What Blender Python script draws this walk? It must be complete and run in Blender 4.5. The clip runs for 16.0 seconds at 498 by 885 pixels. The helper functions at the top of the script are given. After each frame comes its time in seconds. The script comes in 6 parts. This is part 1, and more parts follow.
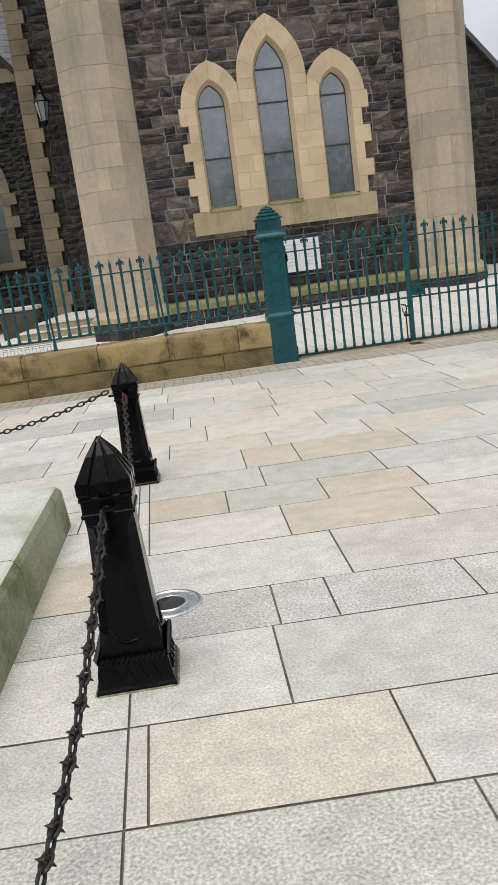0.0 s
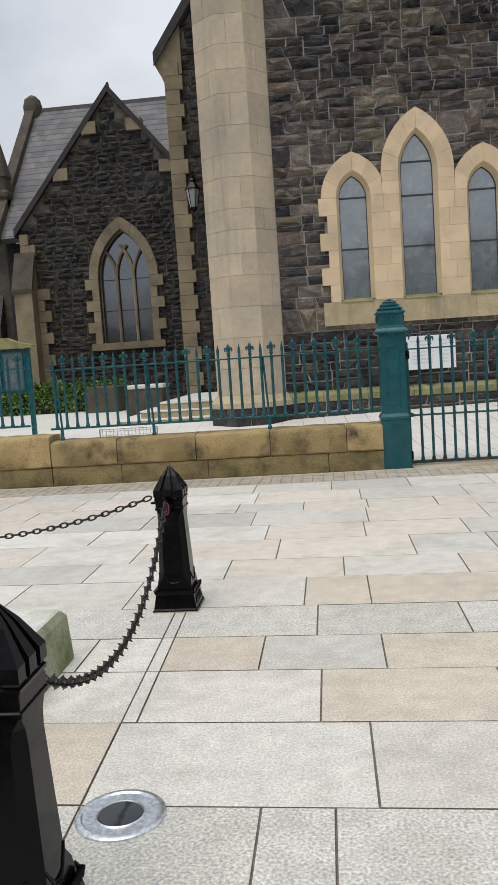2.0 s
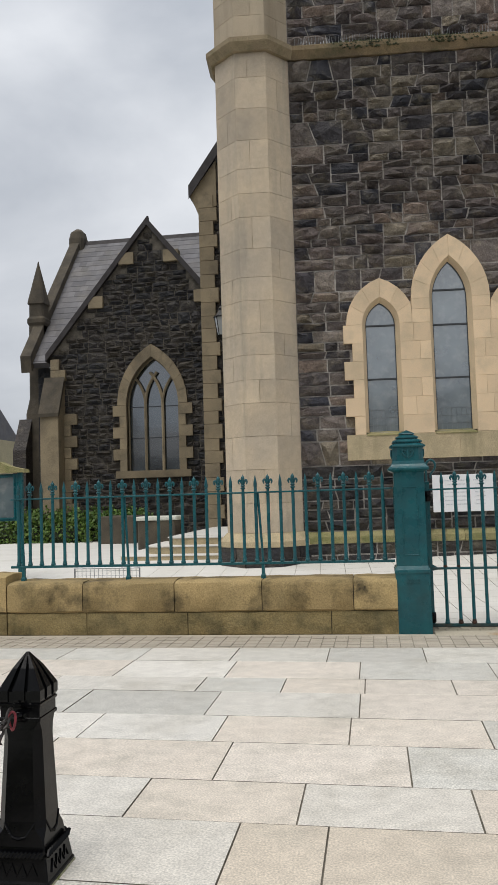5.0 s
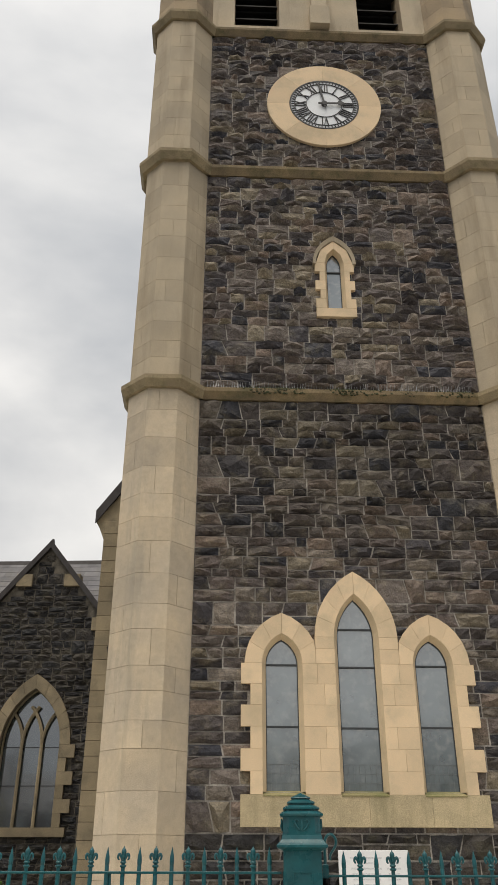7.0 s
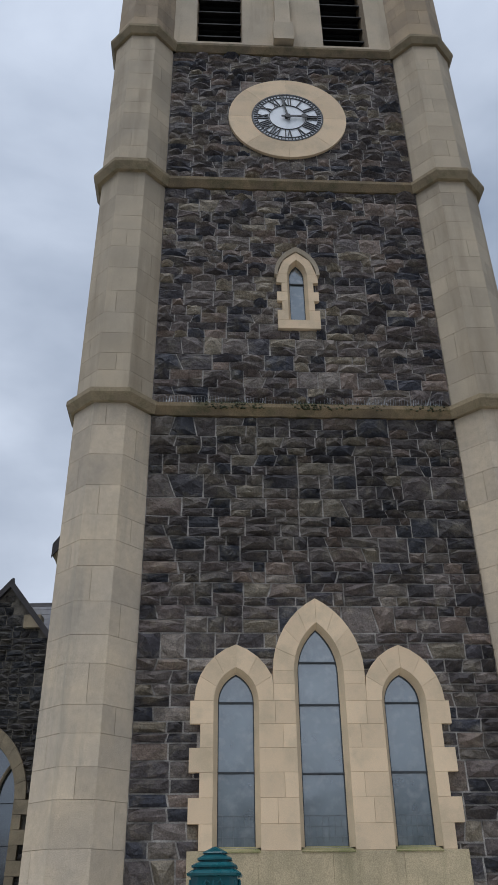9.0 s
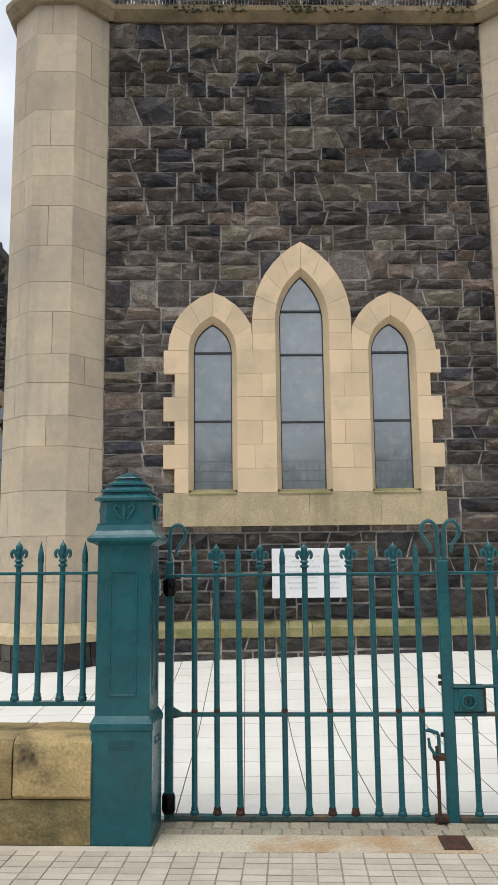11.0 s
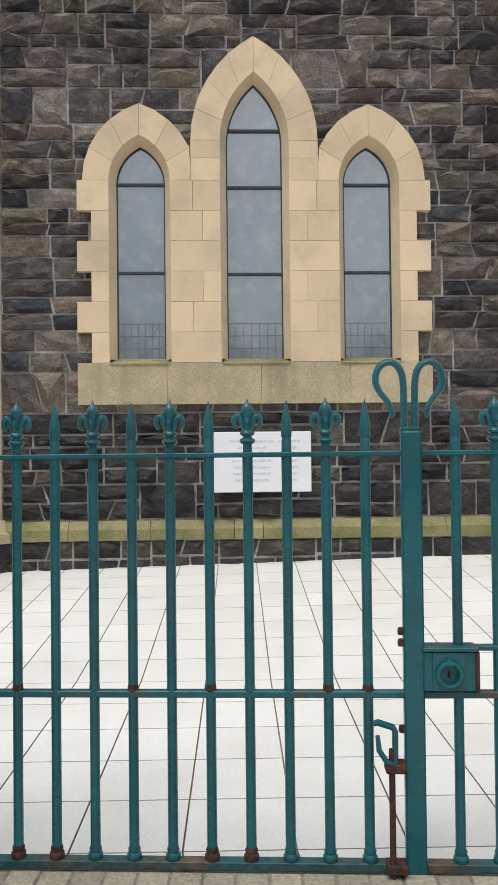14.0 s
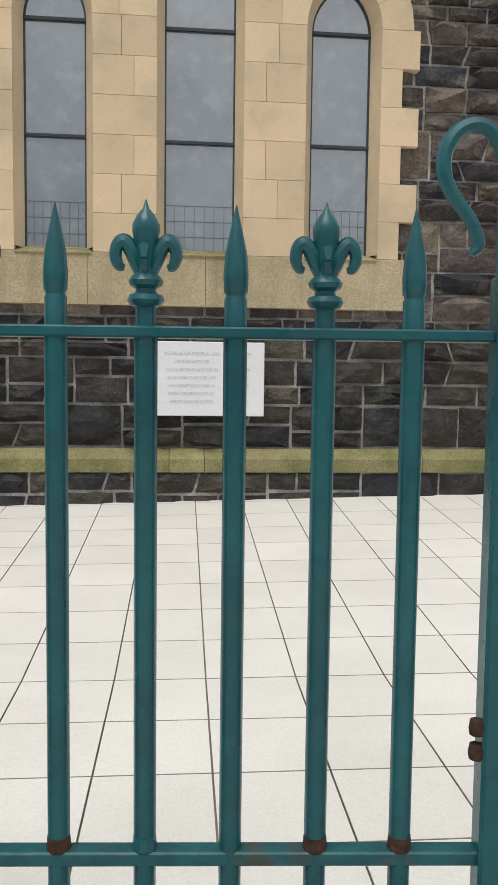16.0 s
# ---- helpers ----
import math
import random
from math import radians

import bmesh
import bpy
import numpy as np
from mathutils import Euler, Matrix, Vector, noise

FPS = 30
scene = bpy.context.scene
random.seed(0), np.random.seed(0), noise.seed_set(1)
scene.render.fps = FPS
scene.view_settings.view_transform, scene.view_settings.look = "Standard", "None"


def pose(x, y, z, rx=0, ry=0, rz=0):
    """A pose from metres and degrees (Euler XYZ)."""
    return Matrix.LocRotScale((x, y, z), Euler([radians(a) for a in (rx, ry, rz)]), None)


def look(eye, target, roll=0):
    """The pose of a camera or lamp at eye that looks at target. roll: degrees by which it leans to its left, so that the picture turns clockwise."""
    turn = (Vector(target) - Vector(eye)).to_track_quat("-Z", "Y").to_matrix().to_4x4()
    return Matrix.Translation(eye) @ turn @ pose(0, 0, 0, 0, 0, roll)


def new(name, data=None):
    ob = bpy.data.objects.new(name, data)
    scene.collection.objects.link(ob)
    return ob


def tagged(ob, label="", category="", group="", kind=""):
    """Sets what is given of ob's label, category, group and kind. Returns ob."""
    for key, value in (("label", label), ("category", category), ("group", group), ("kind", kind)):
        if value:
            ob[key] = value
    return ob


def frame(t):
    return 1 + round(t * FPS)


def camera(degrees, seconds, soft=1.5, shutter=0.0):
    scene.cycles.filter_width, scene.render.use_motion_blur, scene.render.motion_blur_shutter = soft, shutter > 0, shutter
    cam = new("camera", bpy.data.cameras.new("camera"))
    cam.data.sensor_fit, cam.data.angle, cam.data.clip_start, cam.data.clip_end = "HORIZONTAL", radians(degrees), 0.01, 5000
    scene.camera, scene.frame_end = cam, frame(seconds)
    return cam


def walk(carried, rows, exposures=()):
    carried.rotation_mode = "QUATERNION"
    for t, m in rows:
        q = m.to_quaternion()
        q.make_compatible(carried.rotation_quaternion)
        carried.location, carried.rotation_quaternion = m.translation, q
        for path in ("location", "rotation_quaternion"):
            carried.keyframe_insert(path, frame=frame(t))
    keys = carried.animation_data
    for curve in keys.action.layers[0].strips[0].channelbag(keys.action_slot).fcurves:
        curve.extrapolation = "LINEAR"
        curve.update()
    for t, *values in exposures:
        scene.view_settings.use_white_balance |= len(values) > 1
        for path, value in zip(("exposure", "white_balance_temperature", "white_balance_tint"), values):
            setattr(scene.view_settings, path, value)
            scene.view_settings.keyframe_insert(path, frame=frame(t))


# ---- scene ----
cam = camera(34.5, 16.0)
PATH = [
    (0, (0.775, 0.603, 1.407), (0.889, 2.552, 0.970), -7.7),
    (0.5, (0.884, 0.805, 1.400), (1.097, 2.759, 1.032), -4.5),
    (1, (1.016, 0.972, 1.423), (1.149, 2.947, 1.133), -5.6),
    (1.5, (1.222, 1.222, 1.416), (1.095, 3.204, 1.178), -5.6),
    (2, (1.269, 1.507, 1.426), (1.064, 3.487, 1.228), -3.8),
    (2.5, (1.377, 1.749, 1.414), (1.203, 3.732, 1.223), -2.9),
    (3, (1.507, 1.987, 1.446), (1.303, 3.972, 1.312), -2.8),
    (3.5, (1.529, 2.218, 1.463), (1.296, 4.205, 1.478), -2.3),
    (4, (1.540, 2.451, 1.464), (1.311, 4.436, 1.548), -1.7),
    (4.2, (1.625, 2.570, 1.435), (1.381, 4.553, 1.518), -1.8),
    (6.3, (1.740, 3.882, 1.529), (1.410, 5.802, 1.981), -0.4),
    (6.5, (1.765, 4.004, 1.549), (1.528, 5.916, 2.087), 0.3),
    (7, (1.890, 4.138, 1.567), (1.826, 5.909, 2.494), 0.1),
    (7.5, (2.026, 4.463, 1.596), (2.060, 6.041, 2.825), -2.2),
    (8, (2.129, 4.789, 1.667), (2.173, 6.222, 3.063), -1.7),
    (8.5, (2.331, 5.034, 1.659), (2.371, 6.450, 3.071), -2.1),
    (9, (2.465, 5.459, 1.621), (2.430, 7.172, 2.653), -0.8),
    (9.5, (2.521, 5.853, 1.581), (2.425, 7.791, 2.063), 2.0),
    (9.7, (2.596, 5.963, 1.587), (2.511, 7.923, 1.977), 2.0),
    (11.8, (3.176, 7.419, 1.508), (3.054, 9.402, 1.737), -1.7),
    (12, (3.194, 7.577, 1.519), (3.067, 9.564, 1.705), -1.2),
    (12.5, (3.361, 8.008, 1.464), (3.257, 10.002, 1.572), -0.1),
    (13, (3.385, 8.319, 1.468), (3.284, 10.316, 1.510), -0.1),
    (13.5, (3.398, 8.681, 1.463), (3.310, 10.676, 1.568), 0.3),
    (14, (3.527, 9.073, 1.456), (3.443, 11.071, 1.491), -0.6),
    (14.5, (3.485, 9.501, 1.431), (3.413, 11.499, 1.395), 0.2),
    (15, (3.550, 9.889, 1.406), (3.577, 11.888, 1.342), -1.6),
    (15.5, (3.541, 10.279, 1.384), (3.541, 12.278, 1.301), -1.5),
    (16, (3.533, 10.673, 1.390), (3.581, 12.666, 1.235), 0.7),
]
EXPOSURES = [(0, 0.24, 6450, 10), (2, 0.25, 6350, 10), (3.5, 0.22, 6250, 10), (4.2, 0.25, 6350, 10), (6.5, 0.26, 6900, 10), (7, 0.40, 7100, 10), (7.5, 0.45, 6700, 10),
             (8, 0.27, 6800, 10), (8.5, 0.08, 5950, 10), (9, 0.0, 5750, 10), (9.5, 0.32, 6600, 10), (12, 0.58, 6200, 10), (13.5, 0.60, 6250, 10), (15, 0.52, 6400, 10), (16, 0.45, 6500, 10)]
walk(cam, [(t, look(eye, target, roll)) for t, eye, target, roll in PATH], exposures=EXPOSURES)

# ---------------------------------------------------------------- sky, sun
SUN_EL, SUN_AZ = 68.0, 205.0      # degrees; azimuth from +y, clockwise
world = bpy.data.worlds.new("overcast_sky")
scene.world = world
world.use_nodes = True
wt = world.node_tree
wt.nodes.clear()
sky = wt.nodes.new("ShaderNodeTexSky")
sky.sky_type, sky.sun_disc = "NISHITA", False
sky.sun_elevation, sky.sun_rotation = radians(SUN_EL), radians(SUN_AZ)
sky.air_density, sky.dust_density, sky.ozone_density = 1.0, 3.0, 1.0
tc = wt.nodes.new("ShaderNodeTexCoord")
squash = wt.nodes.new("ShaderNodeMapping")
squash.inputs["Scale"].default_value = (1.0, 1.0, 2.2)
cloud = wt.nodes.new("ShaderNodeTexNoise")
cloud.inputs["Scale"].default_value, cloud.inputs["Detail"].default_value = 1.7, 6.0
cloud.inputs["Roughness"].default_value, cloud.inputs["Distortion"].default_value = 0.5, 0.25
ramp = wt.nodes.new("ShaderNodeValToRGB")
ramp.color_ramp.elements[0].position, ramp.color_ramp.elements[0].color = 0.34, (0.34, 0.375, 0.43, 1)
ramp.color_ramp.elements[1].position, ramp.color_ramp.elements[1].color = 0.68, (0.78, 0.80, 0.83, 1)
sky_dim = wt.nodes.new("ShaderNodeVectorMath")
sky_dim.operation = "SCALE"
sky_dim.inputs["Scale"].default_value = 0.08
blend = wt.nodes.new("ShaderNodeMix")
blend.data_type = "RGBA"
blend.inputs["Factor"].default_value = 0.9
bg = wt.nodes.new("ShaderNodeBackground")
bg.inputs["Strength"].default_value = 1.0
wout = wt.nodes.new("ShaderNodeOutputWorld")
wt.links.new(tc.outputs["Generated"], squash.inputs["Vector"])
wt.links.new(squash.outputs["Vector"], cloud.inputs["Vector"])
wt.links.new(cloud.outputs["Fac"], ramp.inputs["Fac"])
wt.links.new(sky.outputs["Color"], sky_dim.inputs[0])
wt.links.new(sky_dim.outputs["Vector"], blend.inputs["A"])
wt.links.new(ramp.outputs["Color"], blend.inputs["B"])
height = wt.nodes.new("ShaderNodeSeparateXYZ")
dome = wt.nodes.new("ShaderNodeMapRange")
dome.inputs[1].default_value, dome.inputs[2].default_value, dome.inputs[3].default_value, dome.inputs[4].default_value = 0.0, 1.0, 0.80, 1.10
overcast = wt.nodes.new("ShaderNodeVectorMath")
overcast.operation = "SCALE"
wt.links.new(tc.outputs["Generated"], height.inputs["Vector"])
wt.links.new(height.outputs["Z"], dome.inputs[0])
wt.links.new(blend.outputs["Result"], overcast.inputs[0])
wt.links.new(dome.outputs[0], overcast.inputs["Scale"])
wt.links.new(overcast.outputs["Vector"], bg.inputs["Color"])
wt.links.new(bg.outputs["Background"], wout.inputs["Surface"])

sun = new("sun", bpy.data.lights.new("sun", "SUN"))
sun.data.energy, sun.data.angle, sun.data.color = 1.5, radians(40), (1.0, 0.96, 0.90)
_az, _el = radians(SUN_AZ), radians(SUN_EL)
_dir = Vector((math.sin(_az) * math.cos(_el), math.cos(_az) * math.cos(_el), math.sin(_el)))
sun.matrix_basis = look(tuple(_dir * 60), (0, 0, 0))

# ---------------------------------------------------------------- materials


def mat(name, colours, rough=0.8, scale=3.0, fine=60.0, grain=0.25, bump=0.3, bump_scale=40.0, piece=0.0, island=0.0,
        metal=0.0, relief=0.02, blotch=0.0, stain=None, stain_scale=1.2, stain_amount=0.5, palette=False, spec=0.4, streak=1.0):
    """A procedural surface. colours: two tones mixed by broad noise, or, with palette, one tone a piece picked at random."""
    m = bpy.data.materials.new(name)
    m.use_nodes = True
    nt = m.node_tree
    n, ln = nt.nodes, nt.links
    b = n["Principled BSDF"]
    b.inputs["Roughness"].default_value, b.inputs["Metallic"].default_value = rough, metal
    b.inputs["Specular IOR Level"].default_value = spec
    geo = n.new("ShaderNodeNewGeometry")
    pos = geo.outputs["Position"]

    def noise_at(s, detail=4.0, ro=0.55, tall=1.0):
        t = n.new("ShaderNodeTexNoise")
        t.inputs["Scale"].default_value, t.inputs["Detail"].default_value, t.inputs["Roughness"].default_value = s, detail, ro
        if tall != 1.0:
            stretch = n.new("ShaderNodeMapping")
            stretch.inputs["Scale"].default_value = (1 / tall ** 0.5, 1 / tall ** 0.5, tall)
            ln.new(pos, stretch.inputs["Vector"])
            ln.new(stretch.outputs["Vector"], t.inputs["Vector"])
        else:
            ln.new(pos, t.inputs["Vector"])
        return t.outputs["Fac"]

    def mix(fac, a, c, mode="MIX"):
        x = n.new("ShaderNodeMix")
        x.data_type, x.blend_type = "RGBA", mode
        for sock, v in (("Factor", fac), ("A", a), ("B", c)):
            if isinstance(v, (int, float)):
                x.inputs[sock].default_value = v
            elif isinstance(v, tuple):
                x.inputs[sock].default_value = (*v, 1)
            else:
                ln.new(v, x.inputs[sock])
        return x.outputs["Result"]

    def remap(v, a, c, lo, hi):
        x = n.new("ShaderNodeMapRange")
        for k, w in enumerate((a, c, lo, hi)):
            x.inputs[k + 1].default_value = w
        ln.new(v, x.inputs[0])
        return x.outputs[0]

    def grey(v):
        x = n.new("ShaderNodeCombineColor")
        for k in range(3):
            ln.new(v, x.inputs[k])
        return x.outputs[0]

    if piece or palette:
        rnd = n.new("ShaderNodeObjectInfo").outputs["Random"]
    elif island:
        rnd = geo.outputs["Random Per Island"]
    if palette:
        r = n.new("ShaderNodeValToRGB")
        r.color_ramp.interpolation = "CONSTANT"
        src = geo.outputs["Random Per Island"] if island else rnd
        for k, c in enumerate(colours):
            e = r.color_ramp.elements[k] if k < 2 else r.color_ramp.elements.new(k / len(colours))
            e.position, e.color = k / len(colours), (*c, 1)
        ln.new(src, r.inputs["Fac"])
        col = mix(remap(noise_at(scale), 0.3, 0.7, 0.0, 0.2), r.outputs["Color"], colours[0])
    else:
        col = mix(remap(noise_at(scale), 0.35, 0.65, 0.0, 1.0), colours[0], colours[1])
    if piece or island:
        k = piece or island
        mul = n.new("ShaderNodeMath")
        mul.operation = "MULTIPLY"
        mul.inputs[1].default_value = 7.31
        frac = n.new("ShaderNodeMath")
        frac.operation = "FRACT"
        ln.new(rnd, mul.inputs[0])
        ln.new(mul.outputs[0], frac.inputs[0])
        col = mix(1.0, col, grey(remap(frac.outputs[0], 0, 1, 1 - k, 1 + k)), "MULTIPLY")
    if stain:
        col = mix(remap(noise_at(stain_scale, 5.0, 0.65, streak), 0.5, 0.72, 0.0, stain_amount), col, stain)
    if blotch:
        col = mix(1.0, col, grey(remap(noise_at(9.0, 3.0), 0.3, 0.7, 1 - blotch, 1 + blotch)), "MULTIPLY")
    if grain:
        col = mix(1.0, col, grey(remap(noise_at(fine, 2.0), 0.3, 0.7, 1 - grain, 1 + grain)), "MULTIPLY")
    ln.new(col, b.inputs["Base Color"])
    ln.new(remap(noise_at(scale * 2.3), 0.3, 0.7, max(rough - 0.1, 0.03), min(rough + 0.1, 1.0)), b.inputs["Roughness"])
    if bump:
        bp = n.new("ShaderNodeBump")
        bp.inputs["Strength"].default_value, bp.inputs["Distance"].default_value = bump, relief
        ln.new(noise_at(bump_scale, 6.0, 0.6), bp.inputs["Height"])
        ln.new(bp.outputs["Normal"], b.inputs["Normal"])
    return m


def plain_glass(name, tint, rough, clear, ior=2.9, dust=0.0):
    """Old leaded glass behind a dusty guard pane: glossy front over a dim interior."""
    m = bpy.data.materials.new(name)
    m.use_nodes = True
    n, ln = m.node_tree.nodes, m.node_tree.links
    b = n["Principled BSDF"]
    geo = n.new("ShaderNodeNewGeometry")

    def noise_at(scale, detail):
        t = n.new("ShaderNodeTexNoise")
        t.inputs["Scale"].default_value, t.inputs["Detail"].default_value = scale, detail
        ln.new(geo.outputs["Position"], t.inputs["Vector"])
        return t.outputs["Fac"]

    def mix(fac, a, c):
        x = n.new("ShaderNodeMix")
        x.data_type = "RGBA"
        ln.new(fac, x.inputs["Factor"])
        for k, w in (("A", a), ("B", c)):
            if isinstance(w, tuple):
                x.inputs[k].default_value = (*w, 1)
            else:
                ln.new(w, x.inputs[k])
        return x.outputs["Result"]

    col = mix(noise_at(2.6, 6.0), tint, clear)
    if dust:
        spots = n.new("ShaderNodeMapRange")
        spots.inputs[1].default_value, spots.inputs[2].default_value, spots.inputs[3].default_value, spots.inputs[4].default_value = 0.50, 0.80, 0.0, dust
        ln.new(noise_at(7.0, 7.0), spots.inputs[0])
        col = mix(spots.outputs[0], col, (0.45, 0.46, 0.46))
        film = n.new("ShaderNodeMapRange")
        film.inputs[1].default_value, film.inputs[2].default_value, film.inputs[3].default_value, film.inputs[4].default_value = 0.3, 0.7, rough, rough + 0.14
        ln.new(noise_at(3.5, 5.0), film.inputs[0])
        ln.new(film.outputs[0], b.inputs["Roughness"])
    ln.new(col, b.inputs["Base Color"])
    b.inputs["Roughness"].default_value, b.inputs["IOR"].default_value = rough, ior
    b.inputs["Specular IOR Level"].default_value = 0.55
    bp = n.new("ShaderNodeBump")
    bp.inputs["Strength"].default_value, bp.inputs["Distance"].default_value = 0.08, 0.02
    ln.new(noise_at(2.5, 2.0), bp.inputs["Height"])
    ln.new(bp.outputs["Normal"], b.inputs["Normal"])
    return m


BASALT = [(0.071, 0.058, 0.054), (0.190, 0.160, 0.132), (0.027, 0.029, 0.040), (0.107, 0.084, 0.075), (0.227, 0.190, 0.136), (0.042, 0.038, 0.044), (0.092, 0.075, 0.069), (0.186, 0.140, 0.111), (0.055, 0.046, 0.046), (0.138, 0.114, 0.099)]
M_BASALT = mat("basalt", BASALT, rough=0.68, spec=0.5, scale=6, fine=45, grain=0.35, blotch=0.28, bump=0.9, bump_scale=11, relief=0.07, piece=0.35, palette=True, stain=(0.25, 0.215, 0.155), stain_scale=3.2, stain_amount=0.55)
M_BASALT_J = mat("basalt_far", BASALT, rough=0.68, spec=0.5, scale=6, fine=45, grain=0.35, blotch=0.28, bump=0.9, bump_scale=11, relief=0.07, island=0.35, palette=True, stain=(0.24, 0.21, 0.15), stain_scale=3.2, stain_amount=0.5)
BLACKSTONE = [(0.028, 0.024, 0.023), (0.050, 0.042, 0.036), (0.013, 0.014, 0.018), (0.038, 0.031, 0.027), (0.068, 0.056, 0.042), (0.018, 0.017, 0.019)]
M_BLACKSTONE = mat("near_black_basalt", BLACKSTONE, rough=0.6, spec=0.5, scale=6, fine=45, grain=0.35, blotch=0.28, bump=0.9, bump_scale=11, relief=0.07, piece=0.3, palette=True, stain=(0.12, 0.11, 0.06), stain_scale=3.0, stain_amount=0.4)
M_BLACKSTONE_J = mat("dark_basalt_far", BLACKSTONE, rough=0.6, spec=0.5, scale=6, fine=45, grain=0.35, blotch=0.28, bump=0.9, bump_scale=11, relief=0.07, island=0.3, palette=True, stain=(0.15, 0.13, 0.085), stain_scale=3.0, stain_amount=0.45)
M_MORTAR = mat("lime_mortar", [(0.46, 0.425, 0.385), (0.25, 0.23, 0.205)], rough=0.95, scale=5, grain=0.3, bump=0.4)
# Darker mortar and dressing: the shade on chapel and nave is put into the colour.
M_MORTAR_D = mat("shaded_mortar", [(0.17, 0.15, 0.12), (0.09, 0.08, 0.065)], rough=0.95, scale=5, grain=0.3, bump=0.4)
M_CHAPEL = mat("shaded_weathered_dressing", [(0.31, 0.25, 0.16), (0.22, 0.18, 0.12)], rough=0.9, scale=1.2, grain=0.2, bump=0.3, piece=0.15, stain=(0.10, 0.085, 0.06), stain_scale=1.6, stain_amount=0.6)
M_SAND = mat("sandstone", [(0.76, 0.575, 0.375), (0.67, 0.52, 0.345)], rough=0.85, scale=1.6, fine=90, grain=0.06, bump=0.12, bump_scale=70, piece=0.08, stain=(0.42, 0.34, 0.22), stain_scale=1.6, stain_amount=0.45)
M_SAND_R = mat("sandstone_reveal", [(0.70, 0.54, 0.35), (0.60, 0.475, 0.315)], rough=0.85, scale=1.6, fine=90, grain=0.06, bump=0.12, bump_scale=70, stain=(0.30, 0.26, 0.17), stain_scale=1.5, stain_amount=0.4)
M_SAND_J = mat("sandstone_joined", [(0.48, 0.395, 0.28), (0.38, 0.32, 0.235)], rough=0.85, scale=0.8, fine=90, grain=0.14, bump=0.25, bump_scale=60, island=0.10, stain=(0.25, 0.20, 0.135), stain_scale=0.7, stain_amount=0.7, streak=0.22)
M_BELFRY = mat("brown_weathered_ashlar", [(0.40, 0.305, 0.195), (0.30, 0.235, 0.16)], rough=0.9, scale=0.9, fine=60, grain=0.2, bump=0.3, bump_scale=40, island=0.16, stain=(0.155, 0.12, 0.082), stain_scale=0.8, stain_amount=0.8, streak=0.22)
M_TURRET = mat("turret_ashlar", [(0.57, 0.465, 0.33), (0.455, 0.385, 0.295)], rough=0.85, scale=0.9, fine=90, grain=0.14, blotch=0.07, bump=0.25, bump_scale=70, piece=0.10, stain=(0.27, 0.25, 0.205), stain_scale=0.9, stain_amount=0.75, streak=0.22)
M_JOINT = mat("stone_joint", [(0.46, 0.38, 0.265), (0.38, 0.32, 0.225)], rough=0.95, scale=4, grain=0.2)
M_SILL = mat("weathered_sill", [(0.50, 0.405, 0.255), (0.41, 0.34, 0.215)], rough=0.9, scale=3, grain=0.2, piece=0.06, stain=(0.22, 0.20, 0.11), stain_scale=2.2, stain_amount=0.55, streak=0.22)
M_MOULD = mat("mossy_stone_band", [(0.30, 0.26, 0.13), (0.22, 0.21, 0.09)], rough=0.95, scale=3, grain=0.25, bump=0.4, piece=0.12, stain=(0.12, 0.14, 0.045), stain_scale=3.0, stain_amount=0.7)
M_STRING = mat("string_course_stone", [(0.25, 0.185, 0.105), (0.155, 0.12, 0.075)], rough=0.95, scale=2, grain=0.25, bump=0.4, stain=(0.07, 0.075, 0.035), stain_scale=3.0, stain_amount=0.8)
M_BAND = mat("weathered_band_stone", [(0.34, 0.27, 0.165), (0.24, 0.19, 0.12)], rough=0.95, scale=2, grain=0.25, bump=0.4, stain=(0.10, 0.095, 0.045), stain_scale=2.5, stain_amount=0.7)
M_LEAD = mat("glazing_lead", [(0.05, 0.055, 0.06), (0.035, 0.04, 0.045)], rough=0.6, bump=0.0, grain=0.1)
M_CAME = mat("grey_came", [(0.17, 0.19, 0.20), (0.13, 0.145, 0.155)], rough=0.6, bump=0.0, grain=0.1)
M_GLASS = plain_glass("leaded_glass", (0.05, 0.075, 0.09), 0.06, (0.17, 0.215, 0.23), dust=0.32)
M_GLASS_DARK = plain_glass("dark_chapel_glass", (0.02, 0.03, 0.038), 0.08, (0.07, 0.09, 0.10))
M_LOUVRE = mat("dark_slate_louvre", [(0.035, 0.033, 0.032), (0.022, 0.021, 0.02)], rough=0.8, grain=0.3)
M_DARK = mat("belfry_dark", [(0.012, 0.012, 0.012), (0.008, 0.008, 0.008)], rough=0.95, bump=0)
M_TEAL = mat("teal_gloss_paint", [(0.010, 0.100, 0.115), (0.007, 0.072, 0.087)], rough=0.30, scale=4, fine=30, grain=0.10, bump=0.12, bump_scale=18, stain=(0.022, 0.045, 0.043), stain_scale=3.5, stain_amount=0.35, spec=0.4)
M_RAIL_LOW = mat("rusted_low_rail", [(0.012, 0.075, 0.082), (0.05, 0.055, 0.045)], rough=0.6, scale=5, fine=40, grain=0.3, bump=0.3, bump_scale=40, stain=(0.12, 0.07, 0.04), stain_scale=6.0, stain_amount=0.95)
M_RUST = mat("rusty_iron", [(0.075, 0.028, 0.015), (0.035, 0.022, 0.016)], rough=0.85, scale=20, grain=0.4, bump=0.5)
M_BLACK = mat("black_gloss_iron", [(0.0022, 0.0023, 0.0028), (0.004, 0.004, 0.0045)], rough=0.17, scale=5, fine=40, grain=0.15, bump=0.03, bump_scale=30, spec=0.13)
